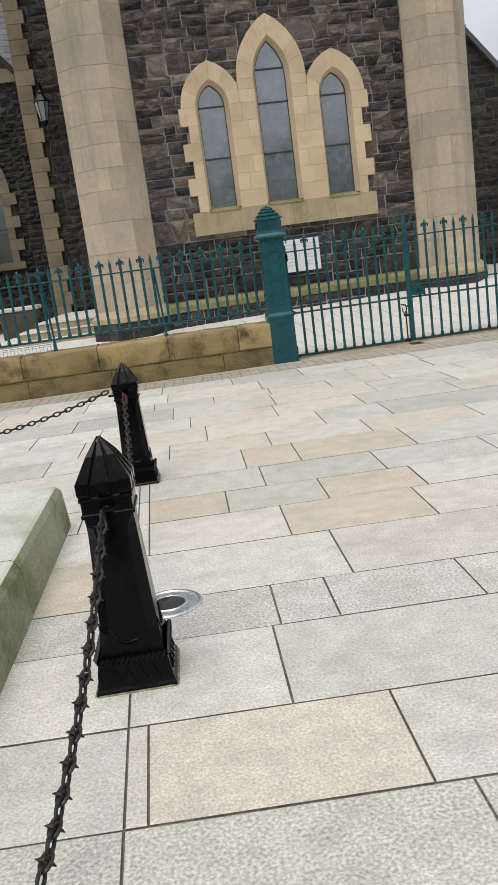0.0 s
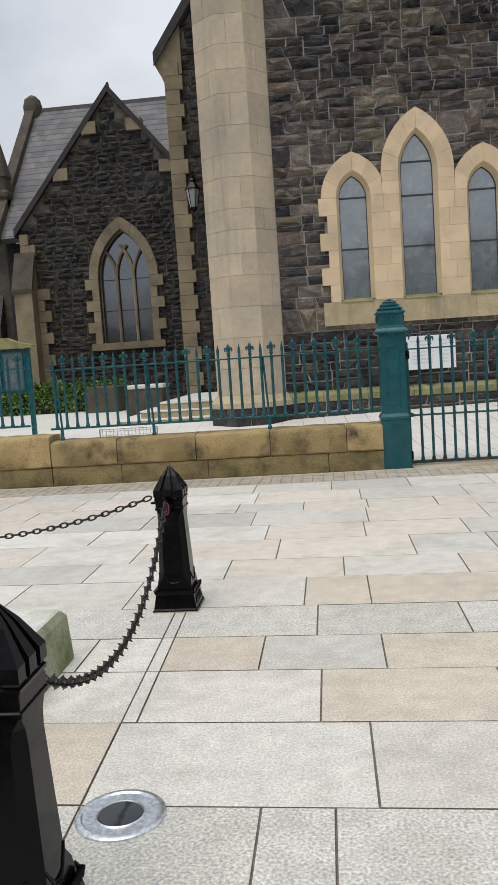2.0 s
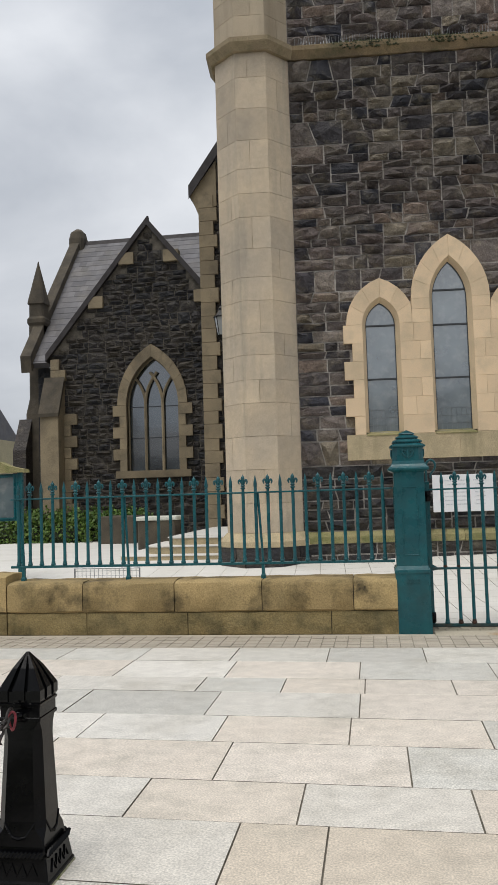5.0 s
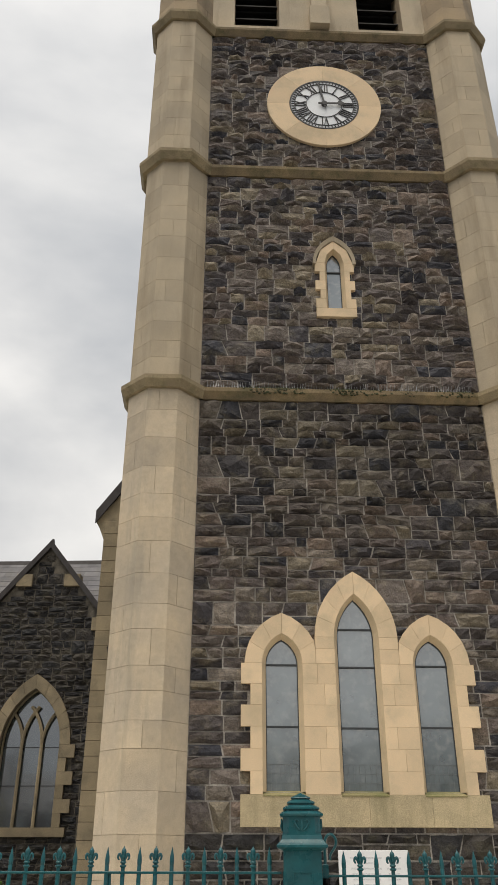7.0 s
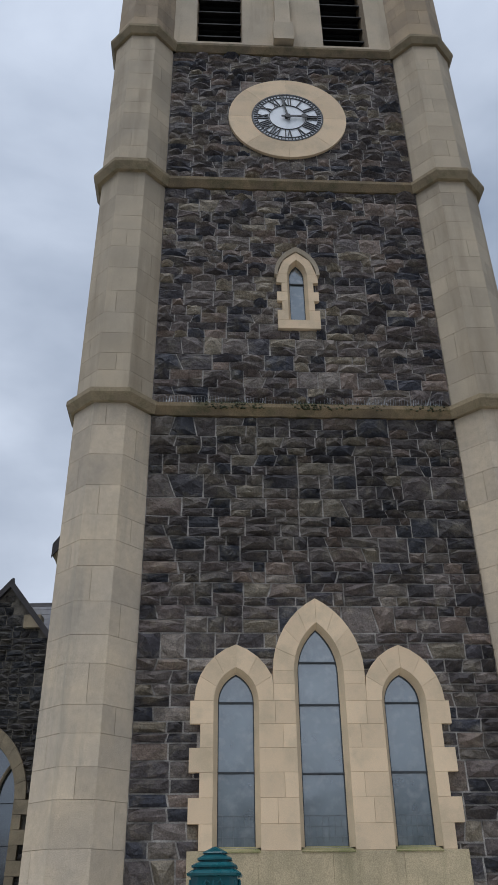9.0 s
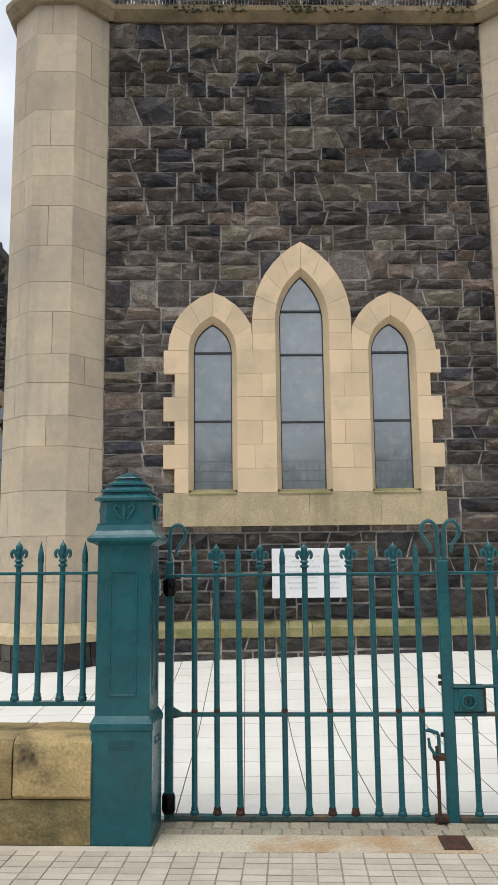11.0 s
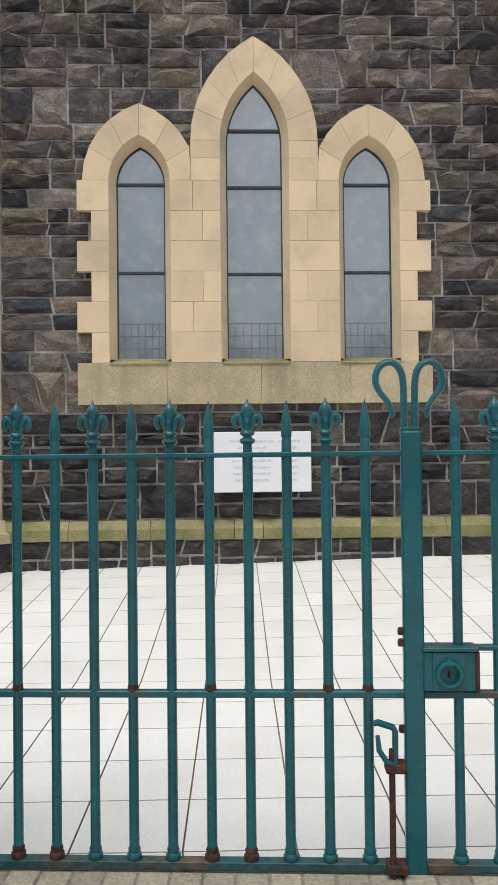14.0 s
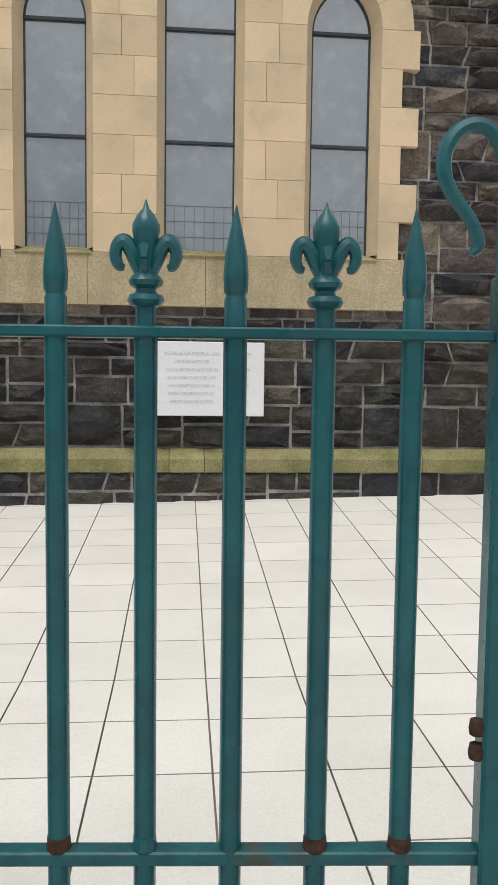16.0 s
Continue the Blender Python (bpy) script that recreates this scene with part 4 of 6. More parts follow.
for k in range(60):
    a = 2 * math.pi * k / 60
    bm = bm_new()
    bar2(bm, (0.74 * math.cos(a), 0.74 * math.sin(a)), (0.82 * math.cos(a), 0.82 * math.sin(a)), 0.018)
    part("minute_mark", bm, M_INK, clock)
ROMAN = ["XII", "I", "II", "III", "IIII", "V", "VI", "VII", "VIII", "IX", "X", "XI"]
WIDE = {"I": 0.06, "V": 0.13, "X": 0.13}
for h, txt in enumerate(ROMAN):
    a = radians(90 - 30 * h)
    out, side = Vector((math.cos(a), math.sin(a))), Vector((math.sin(a), -math.cos(a)))
    total = sum(WIDE[c] for c in txt)
    u = -total / 2
    bm = bm_new()
    at = lambda s, r: tuple(side * s + out * r)
    for c in txt:
        w = WIDE[c]
        m = u + w / 2
        if c == "I":
            bar2(bm, at(m, 0.46), at(m, 0.72), 0.024)
        elif c == "V":
            bar2(bm, at(m, 0.46), at(m - w * 0.36, 0.72), 0.027)
            bar2(bm, at(m, 0.46), at(m + w * 0.36, 0.72), 0.014)
        else:
            bar2(bm, at(m - w * 0.36, 0.72), at(m + w * 0.36, 0.46), 0.027)
            bar2(bm, at(m + w * 0.36, 0.72), at(m - w * 0.36, 0.46), 0.014)
        u += w
    part("numeral", bm, M_INK, clock)
for name, deg, ln_, w in (("minute_hand", 100, 0.74, 0.045), ("hour_hand", 2, 0.50, 0.055)):
    bm = bm_new()
    d = (math.cos(radians(deg)), math.sin(radians(deg)))
    bar2(bm, (-0.15 * d[0], -0.15 * d[1]), (ln_ * d[0], ln_ * d[1]), w, -0.06, -0.045)
    if name == "hour_hand":
        lathe_pts = [(0.40 * d[0] + 0.075 * math.cos(k), 0.40 * d[1] + 0.075 * math.sin(k)) for k in [i * math.pi / 8 for i in range(16)]]
        prism_y(bm, lathe_pts, -0.064, -0.05)
    part(name, bm, M_INK, clock)
bm = bm_new()
prism_y(bm, [(0.07 * math.cos(i * math.pi / 8), 0.07 * math.sin(i * math.pi / 8)) for i in range(16)], -0.07, 0.0)
part("hub", bm, M_INK, clock)

# notice on the tower wall
notice = thing("notice_board", (3.30, FACE - 0.03, 1.395), "white printed notice board fixed to the dark stone wall", "notice")
notice.matrix_basis = TOWER_TURN @ Matrix.Translation(notice.location)
bm = bm_new()
box(bm, -0.54, 0.54, -0.012, 0.03, -0.335, 0.335, 0.006)
part("board", bm, M_SIGN, notice)
r = random.Random(2)
for k in range(7):
    for s, w in ((-0.12, 0.25), (0.30, 0.12)):
        bm = bm_new()
        ww = w * r.uniform(0.6, 1.0)
        box(bm, s - ww, s + ww, -0.0145, -0.0125, 0.23 - k * 0.072 - 0.012, 0.23 - k * 0.072 + 0.012)
        part("line_of_print", bm, M_TEXT, notice)


# moss cushions on the lowest string course, and the wire spikes that keep birds off it
mr = random.Random(23)
vs, fs = [], []
clumps = [mr.uniform(1.3, 5.9) for _ in range(16)]
for k in range(420):
    x, s = mr.choice(clumps) + mr.gauss(0, 0.16), mr.uniform(0.014, 0.042)
    if not JL + 0.1 < x < JR - 0.1:
        continue
    o, u = len(vs), mr.random()
    y, z = BED - 0.165 + 0.12 * u, S1[0] + 0.205 + 0.10 * u
    if mr.random() < 0.35:
        y, z = BED - 0.165, S1[0] + mr.uniform(0.10, 0.21)
    for dx, dy, dz in ((1, 0, 0), (0.3, 0.9, 0.1), (-0.9, 0.3, 0), (-0.4, -0.9, -0.3), (0.5, -0.8, -0.5), (0, 0, 0.9), (0, 0, -0.5)):
        vs.append((x + dx * s * mr.uniform(0.7, 1.3), y + dy * s * 0.8, z + dz * s * mr.uniform(0.7, 1.3)))
    fs += [(o + a, o + (a + 1) % 5, o + 5) for a in range(5)] + [(o + (a + 1) % 5, o + a, o + 6) for a in range(5)]
me = bpy.data.meshes.new("moss")
me.from_pydata(vs, [], fs)
me.materials.append(mat("dark_moss", [(0.050, 0.056, 0.020), (0.024, 0.027, 0.012)], rough=0.95, scale=9, grain=0.4, bump=0.5))
moss = new("moss", me)
moss.parent = tower
moss["kind"] = "stuff"
wires = Heap()
x = JL + 0.15
while x < JR - 0.15:
    for lean in (-0.05, 0.03):
        dx, w, z0 = mr.uniform(-0.02, 0.02), 0.0032, S1[1] - 0.06
        y0, y1, z1 = BED - 0.05, BED - 0.05 + lean, S1[1] + mr.uniform(0.08, 0.11)
        wires.add([(x - w, y0, z0), (x + w, y0, z0), (x, y0 + w, z0), (x + dx - w, y1, z1), (x + dx + w, y1, z1), (x + dx, y1 + w, z1)],
                  [(0, 1, 4, 3), (1, 2, 5, 4), (2, 0, 3, 5), (3, 4, 5)])
    x += 0.055
wires.build("bird_spikes", M_GALV, tower)

# ---------------------------------------------------------------- ground
bm = bm_new()
box(bm, -900, 900, -900, 1500, -0.5, -0.06)
solid("ground", bm, M_ASPHALT, "dark asphalt ground reaching away behind the square", "ground", "structure")
bm = bm_new()
box(bm, -9, 13, -5, 11.93, -0.05, -0.0065)
paving = solid("pavement", bm, M_BED, "plaza paved with large pale granite flagstones", "pavement", "structure")


def flag_quad(p00, p10, p11, p01, top, g=0.0026, c=0.0019, th=0.03, gy=None):
    """A flagstone from its four corners, with a worn arris."""
    mx, my = sum(p[0] for p in (p00, p10, p11, p01)) / 4, sum(p[1] for p in (p00, p10, p11, p01)) / 4
    wy = (gy or g) / g
    sh = lambda p, d: (p[0] + d * math.copysign(1, mx - p[0]), p[1] + d * wy * math.copysign(1, my - p[1]))
    q = (p00, p10, p11, p01)
    vs = [(*sh(p, g + c), top) for p in q] + [(*sh(p, g), top - c) for p in q] + [(*sh(p, g), top - th) for p in q]
    fs = [(0, 1, 2, 3)] + [(4 + i, 4 + (i + 1) % 4, (i + 1) % 4, i) for i in range(4)] + [(8 + i, 8 + (i + 1) % 4, 4 + (i + 1) % 4, 4 + i) for i in range(4)]
    return vs, fs


def piece(name, vs, fs, material, parent, joint=None):
    me = bpy.data.meshes.new(name)
    me.from_pydata(vs, [], fs)
    me.materials.append(material)
    darken_joint_sides(me, joint)
    ob = new(name, me)
    ob.parent = parent
    return ob


ROWS_Y = [-4.9, -4.3, -3.7, -3.2, -2.6, -2.1, -1.5, -1.0, -0.45, 0.1, 0.72, 1.34, 1.90, 2.45, 2.94, 3.53, 3.94, 4.55, 5.09, 5.55, 6.06, 6.67, 7.18, 7.82, 8.38, 9.02, 9.48, 10.12, 10.75]
CUTS = {1.90: [1.357], 2.45: [1.256], 2.94: [0.942], 3.53: [0.978, 1.217, 1.81], 3.94: [1.357], 4.55: [1.165, 1.945], 5.09: [0.87, 1.465, 2.055], 5.55: [1.138, 1.928],
        6.06: [1.056, 1.448], 6.67: [0.50, 1.305, 2.106], 7.18: [0.82, 1.829], 7.82: [-0.17, 0.688, 1.50, 2.31], 8.38: [0.52, 1.549, 2.567], 9.02: [0.312, 0.962, 1.579, 2.227],
        9.48: [0.452, 1.532, 2.583], 10.12: [-0.487, 0.376, 1.239, 2.089]}
pr = random.Random(17)
far_flags = Heap()
WARM = [(2.45, 0.9), (4.55, 1.6), (5.09, 0.7), (5.09, 1.9), (6.06, 1.25), (6.06, 1.8), (3.94, -0.1), (2.94, 2.6), (6.67, 0.9), (6.67, 2.6)]   # sandy flags: row, x


def border(y):
    return 0.425 - 0.033 * (y - 2.3)


for a, b in zip(ROWS_Y, ROWS_Y[1:]):
    cuts = list(CUTS[a]) if a in CUTS else list(( [1.0 + pr.uniform(-0.3, 0.4)]))
    while cuts[-1] < 12.2:
        cuts.append(cuts[-1] + pr.choice((0.62, 0.82, 0.95, 1.05, 1.2)) * pr.uniform(0.93, 1.07))
    edge = a < 5.9
    while cuts[0] > (0.42 + 0.55 if edge else -8.0):
        if edge and cuts[0] < 1.5:
            break
        cuts.insert(0, cuts[0] - pr.choice((0.62, 0.82, 0.95, 1.05, 1.2)) * pr.uniform(0.93, 1.07))
    spans = list(zip(cuts, cuts[1:]))
    quads = []
    if edge:
        e0, e1 = border(a), border(b)
        c0 = cuts[0]
        strip = 0.065 if a > 4.4 or 2.4 < a < 2.5 else 0.0
        quads.append(((e0 + strip, a), (c0, a), (c0, b), (e1 + strip, b)))
        if strip:
            quads.append(((e0, a), (e0 + strip, a), (e1 + strip, b), (e1, b)))
        lx = pr.uniform(-0.45, 0.05)
        quads.append(((lx, a), (e0, a), (e1, b), (lx, b)))
        while lx > -8:
            w = pr.uniform(0.6, 1.2)
            quads.append(((lx - w, a), (lx, a), (lx, b), (lx - w, b)))
            lx -= w
    quads += [((p, a), (q, a), (q, b), (p, b)) for p, q in spans]
    for q in quads:
        q = tuple((x_, y_ - (0.033 * (x_ - 1.3) if y_ < 10.7 else 0.0)) for x_, y_ in q)
        vs, fs = flag_quad(*q, top=pr.uniform(-0.0015, 0.0015), gy=0.0046)
        cx_, cy_ = sum(p[0] for p in q) / 4, sum(p[1] for p in q) / 4
        if -1.6 < cx_ < 4.6 and 1.2 < cy_:
            tone = M_FLAG if a > 6.9 else M_FLAG_SPECK if a in (1.90, 3.53, 5.55) else M_FLAG_COOL
            if any(a == row and q[0][0] < x < q[1][0] for row, x in WARM):
                tone = M_FLAG_WARM
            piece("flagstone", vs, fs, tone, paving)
        else:
            far_flags.add(vs, fs)
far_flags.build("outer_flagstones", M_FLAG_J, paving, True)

bm = bm_new()
box(bm, -6.8, 10.8, 10.752, 11.398, -0.0064, -0.0045)
part("sett_bed", bm, M_SETTJ, paving)
sett_far = Heap()
sw = 0.125
for j in range(8):
    for i in range(-54, 86):
        x0, y0 = i * sw + 0.02, 10.752 + j * 0.0806
        vs, fs = flag_quad((x0, y0), (x0 + sw, y0), (x0 + sw, y0 + 0.0806), (x0, y0 + 0.0806), pr.uniform(-0.002, 0.001), g=0.0026)
        if 1.5 < x0 < 5.2 and j > 1:
            piece("paving_sett", vs, fs, M_SETT, paving, M_SETTJ)
        else:
            sett_far.add(vs, fs)
sett_far.build("outer_setts", M_SETT, paving, True)

GX = 3.976                     # where the two gate leaves meet
bm = bm_new()
box(bm, 2.262, 5.63, 11.401, 11.664, -0.04, 0.002, 0.004)
solid("threshold_slab", bm, M_CONC, "worn rust-stained concrete threshold slab under the gate", "threshold", "structure")
for j in range(2):
    for i in range(29):
        x0, y0 = 2.27 + i * 0.115 + 0.045 * j, 11.668 + j * 0.118
        vs, fs = flag_quad((x0, y0), (x0 + 0.115, y0), (x0 + 0.115, y0 + 0.118), (x0, y0 + 0.118), pr.uniform(-0.003, 0.002), g=0.004, c=0.004)
        piece("cobble_sett", vs, fs, M_COBBLE, paving, M_SETTJ)
bm = bm_new()
box(bm, 3.835, 3.99, 11.44, 11.655, -0.02, 0.010, 0.004)
socket = solid("bolt_socket_plate", bm, M_RUST, "rusty iron plate with the gate bolt's socket", "iron plate")

# yard beyond the gate, rising to the tower
def yard_z(x, y):
    f = max(0.0, (min(y, 18.2) - 14.3) / 3.8)
    return 0.004 + f * (0.285 + 0.018 * (max(-0.8, min(6.5, x)) - 3.2))


bm = bm_new()
cols, rows_ = [-14 + i * 1.0 for i in range(31)], [11.925] + [12.2 + k * 0.25 for k in range(73)]
gv = [[bm.verts.new((x, y, yard_z(x, y) - 0.013)) for x in cols] for y in rows_]
for j in range(len(rows_) - 1):
    for i in range(len(cols) - 1):
        bm.faces.new((gv[j][i], gv[j][i + 1], gv[j + 1][i + 1], gv[j + 1][i]))
yard = solid("yard", bm, M_YARDBED, "churchyard paved with square pale flags", "pavement", "structure")
TW, TD, far_tiles, TURN_Y = 0.421, 0.45, Heap(), radians(3.3)
for j in range(-15, 22):
    for i in range(-29, 25):
        q = []
        for di, dj in ((0, 0), (1, 0), (1, 1), (0, 1)):
            u, v = (i + di) * TW + 0.02, (j + dj + 0.78) * TD
            q.append((3.2 + u * math.cos(TURN_Y) - v * math.sin(TURN_Y), 18.0 + u * math.sin(TURN_Y) + v * math.cos(TURN_Y)))
        cx_, cy_ = sum(p[0] for p in q) / 4, sum(p[1] for p in q) / 4
        if max(p[1] for p in q) < 11.96:
            continue
        q = [(x, max(y, 11.915)) for x, y in q]
        vs, fs = flag_quad(*q, top=0.0, g=0.0026, c=0.0015, th=0.012)
        vs = [(x, y, z + yard_z(x, y)) for x, y, z in vs]
        if 0.2 < cx_ < 6.3 and cy_ < 18.2:
            piece("yard_flag", vs, fs, M_YARD, yard, M_YARDBED)
        else:
            far_tiles.add(vs, fs)
far_tiles.build("outer_yard_flags", M_YARD, yard)

# ---------------------------------------------------------------- boundary wall
def wall_stones(name, x0, x1, top, low_cuts, up_cuts, label):
    w = thing(name, (0, 0, 0), label, "wall", kind="structure")
    for lo in (True, False):
        cuts = [x0] + (low_cuts if lo else up_cuts) + [x1]
        for a, b in zip(cuts, cuts[1:]):
            bm = bm_new()
            n = max(3, int((b - a) / 0.12))
            rr = random.Random(int(a * 100) + lo)
            loops = []
            if lo:
                prof = [(11.475, 0.0), (11.468, 0.02), (11.468, 0.225), (11.480, 0.238), (11.90, 0.238), (11.90, 0.0)]
            else:
                prof = [(11.470, 0.243), (11.455, 0.262), (11.452, top - 0.07), (11.462, top - 0.028), (11.49, top - 0.008), (11.66, top), (11.93, top - 0.005), (11.93, 0.243)]
            for k in range(n + 1):
                x = a + 0.004 + (b - a - 0.008) * k / n
                e = 0.004 if k in (0, n) else 0.0
                loops.append([(x, y + (e if y < 11.6 else 0) + rr.uniform(-0.008, 0.008) * (y < 11.6), z + (rr.uniform(-0.006, 0.006) if z > 0.3 else 0) - (e if z > 0.4 else 0)) for y, z in prof])
            rings(bm, loops)
            # The lower course takes a darker, more olive tone than the coping.
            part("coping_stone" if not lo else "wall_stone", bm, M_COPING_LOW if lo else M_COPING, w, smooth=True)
    bm = bm_new()
    box(bm, x0 + 0.01, x1 - 0.01, 11.50, 11.88, 0.0, top - 0.08)
    part("wall_core", bm, M_BED, w)
    return w


wall_stones("boundary_wall", -2.33, 1.905, 0.575, [-1.42, -0.30, 1.22], [-1.46, -0.44, 0.503, 1.455], "low yellow sandstone boundary wall with dark stains and rounded coping")
wall_stones("boundary_wall", -9.0, -2.337, 0.66, [-7.2, -5.6, -4.1], [-7.9, -6.6, -5.2, -3.7], "low yellow sandstone boundary wall, slightly taller length")
wall_stones("boundary_wall", 2 * GX - 1.905, 12.5, 0.575, [7.2, 8.9, 10.6], [6.9, 8.3, 9.6, 11.0], "low yellow sandstone boundary wall with rounded coping")

# ---------------------------------------------------------------- ironwork
def finial_mesh(kind):
    """A fleur-de-lis or a spear point, standing on a rail at height 0."""
    bm = bm_new()
    if kind == "spike":
        lathe(bm, [(0.0185, -0.005), (0.0185, 0.045), (0.0165, 0.049), (0.0165, 0.053), (0.0195, 0.057), (0.0205, 0.085), (0.0175, 0.12), (0.010, 0.155), (0.001, 0.195)], seg=10)
    else:
        lathe(bm, [(0.0185, -0.005), (0.0185, 0.030), (0.028, 0.034), (0.033, 0.042), (0.030, 0.050), (0.019, 0.054), (0.018, 0.060), (0.028, 0.065), (0.031, 0.073), (0.026, 0.080),
                   (0.017, 0.086), (0.014, 0.098), (0.017, 0.115), (0.021, 0.135), (0.0245, 0.152), (0.0240, 0.163), (0.018, 0.174), (0.0125, 0.181), (0.006, 0.188), (0.001, 0.202)], seg=14)
        for s in (-1, 1):
            flowing(bm, [(s * 0.010, 0, 0.084), (s * 0.018, 0, 0.104), (s * 0.027, 0, 0.126), (s * 0.039, 0, 0.138), (s * 0.051, 0, 0.130), (s * 0.055, 0, 0.112), (s * 0.048, 0, 0.096), (s * 0.038, 0, 0.094)],
                 [0.010, 0.013, 0.0135, 0.0130, 0.0120, 0.0110, 0.010, 0.005], 8)
        for s in (-1, 1):
            tube(bm, [(0, s * 0.010, 0.086), (0, s * 0.019, 0.110), (0, s * 0.029, 0.120), (0, s * 0.032, 0.106)], [0.009, 0.012, 0.011, 0.005], 7)
    k = 0.87 if kind != "spike" else 0.95
    bmesh.ops.scale(bm, vec=(k, k, 0.955), verts=bm.verts[:])
    return finish(bm, kind, M_TEAL, True)


SPIKE, FLEUR = finial_mesh("spike"), finial_mesh("fleur_de_lis")


def bar_mesh(h, name="bar", rust=False):
    bm = bm_new()
    lathe(bm, [(0.022, 0.0), (0.027, 0.008), (0.027, 0.022), (0.021, 0.030), (0.023, 0.040), (0.0185, 0.050), (0.0180, 0.3), (0.0185, h)], seg=10)
    me = finish(bm, name, M_TEAL, True)
    if rust:
        me.materials.append(M_RUST)
        for p in me.polygons:
            if p.center.z < 0.11:
                p.material_index = 1
    return me


def hung(name, me, at, parent):
    ob = new(name, me)
    ob.location = at
    ob.parent = parent
    return ob


GY_ = 11.93
BAR_G, BAR_GR = bar_mesh(1.445), bar_mesh(1.445, rust=True)


def scroll(bm, x, z, s):
    """A shepherd's-crook scroll; s is the side it curls to."""
    flowing(bm, [(x, GY_, z), (x, GY_, z + 0.16), (x + s * 0.008, GY_, z + 0.205), (x + s * 0.030, GY_, z + 0.232), (x + s * 0.058, GY_, z + 0.237), (x + s * 0.084, GY_, z + 0.222),
              (x + s * 0.100, GY_, z + 0.190), (x + s * 0.098, GY_, z + 0.155), (x + s * 0.082, GY_, z + 0.125), (x + s * 0.060, GY_, z + 0.100), (x + s * 0.044, GY_, z + 0.072), (x + s * 0.040, GY_, z + 0.048), (x + s * 0.052, GY_, z + 0.040)],
         [0.013, 0.0125, 0.0125, 0.0125, 0.0125, 0.0125, 0.0125, 0.012, 0.0115, 0.011, 0.0105, 0.010, 0.007], 8)


def gate_leaf(s, label):
    """s = -1: the leaf on the notice's side; +1: its mirror with the lock."""
    g = thing("gate_leaf", (0, 0, 0), label, "gate", "churchyard gate leaves")
    X = lambda x: x if s < 0 else 2 * GX - x
    xa, xb = sorted((X(2.27), X(3.952)))
    for z0, z1, d, nm in ((1.453, 1.471, 0.021, "top_rail"), (0.604, 0.628, 0.017, "middle_rail"), (0.002, 0.032, 0.024, "bottom_rail")):
        bm = bm_new()
        box(bm, xa, xb, GY_ - d, GY_ + d, z0, z1, 0.003)
        part(nm, bm, {"top_rail": M_TEAL, "middle_rail": M_RAIL, "bottom_rail": M_RAIL_LOW}[nm], g)
    for k in range(11):
        x = X(2.428 + k * 0.1390)
        hung("bar", BAR_GR if (k * 7 + (s > 0) * 3) % 5 in (2, 4) else BAR_G, (x, GY_, 0.028), g)
        hung("finial", FLEUR if k % 2 == 1 else SPIKE, (x, GY_, 1.471), g)
    for k in range(11):
        if (k * 5 + (s > 0)) % 3 != 1:
            bm = bm_new()
            lathe(bm, [(0.0195, -0.002), (0.0205, 0.002), (0.0195, 0.010), (0.0186, 0.022)], at=(X(2.428 + k * 0.1390), GY_, 0.628), seg=10)
            part("rust_collar", bm, M_RUST if k % 4 != 3 else M_TEAL, g, "rusted weld collar")
    # hanging stile with its scroll
    bm = bm_new()
    box(bm, X(2.27) - 0.026, X(2.27) + 0.026, GY_ - 0.02, GY_ + 0.02, 0.0, 1.55, 0.004)
    part("hanging_stile", bm, M_TEAL, g)
    bm = bm_new()
    scroll(bm, X(2.27), 1.545, -s)
    part("scroll", bm, M_TEAL, g, smooth=True)
    for z in (0.10, 1.39):
        bm = bm_new()
        xh = X(2.215)
        lathe(bm, [(0.036, -0.055), (0.042, -0.04), (0.042, 0.04), (0.036, 0.055)], at=(X(2.27), GY_ - 0.01, z), seg=10)
        box(bm, min(xh, X(2.16)), max(xh, X(2.16)), GY_ - 0.13, GY_ + 0.01, z - 0.055, z + 0.055, 0.006)
        part("hinge", bm, M_BLACK, g, "black iron hinge", smooth=True)
    bm = bm_new()
    x0 = X(2.275)
    d = 1 if s < 0 else -1
    prism_y(bm, [(x0, 0.565), (x0 + d * 0.02, 0.593), (x0 + d * 0.075, 0.604), (x0 + d * 0.075, 0.628), (x0 + d * 0.02, 0.660), (x0, 0.690)], GY_ - 0.012, GY_ + 0.012)
    part("rail_bracket", bm, M_TEAL, g)
    # meeting stile
    bm = bm_new()
    scroll(bm, GX + s * 0.019, 1.55, s)
    part("scroll", bm, M_TEAL, g, smooth=True)
    return g


left_leaf = gate_leaf(-1, "closed teal iron gate leaf with fleur-de-lis and spear finials")
bm = bm_new()
box(bm, GX - 0.036, GX + 0.036, GY_ - 0.034, GY_ - 0.0225, -0.03, 1.54, 0.006)
part("cover_strip", bm, M_TEAL, left_leaf)
bm = bm_new()
box(bm, GX - 0.033, GX - 0.003, GY_ - 0.022, GY_ + 0.02, 0.0, 1.555, 0.003)
part("meeting_stile", bm, M_TEAL, left_leaf)
for z in (0.84, 0.80, 0.50):
    bm = bm_new()
    lathe(bm, [(0.012, -0.012), (0.014, 0.0), (0.012, 0.012)], at=(GX - 0.042, GY_ - 0.02, z), seg=8)
    part("rivet", bm, M_RUST, left_leaf)
right_leaf = gate_leaf(1, "closed teal iron gate leaf with lock box and ring handle")
bm = bm_new()
box(bm, GX + 0.003, GX + 0.033, GY_ - 0.021, GY_ + 0.02, 0.0, 1.555, 0.003)
part("meeting_stile", bm, M_TEAL, right_leaf)
bm = bm_new()
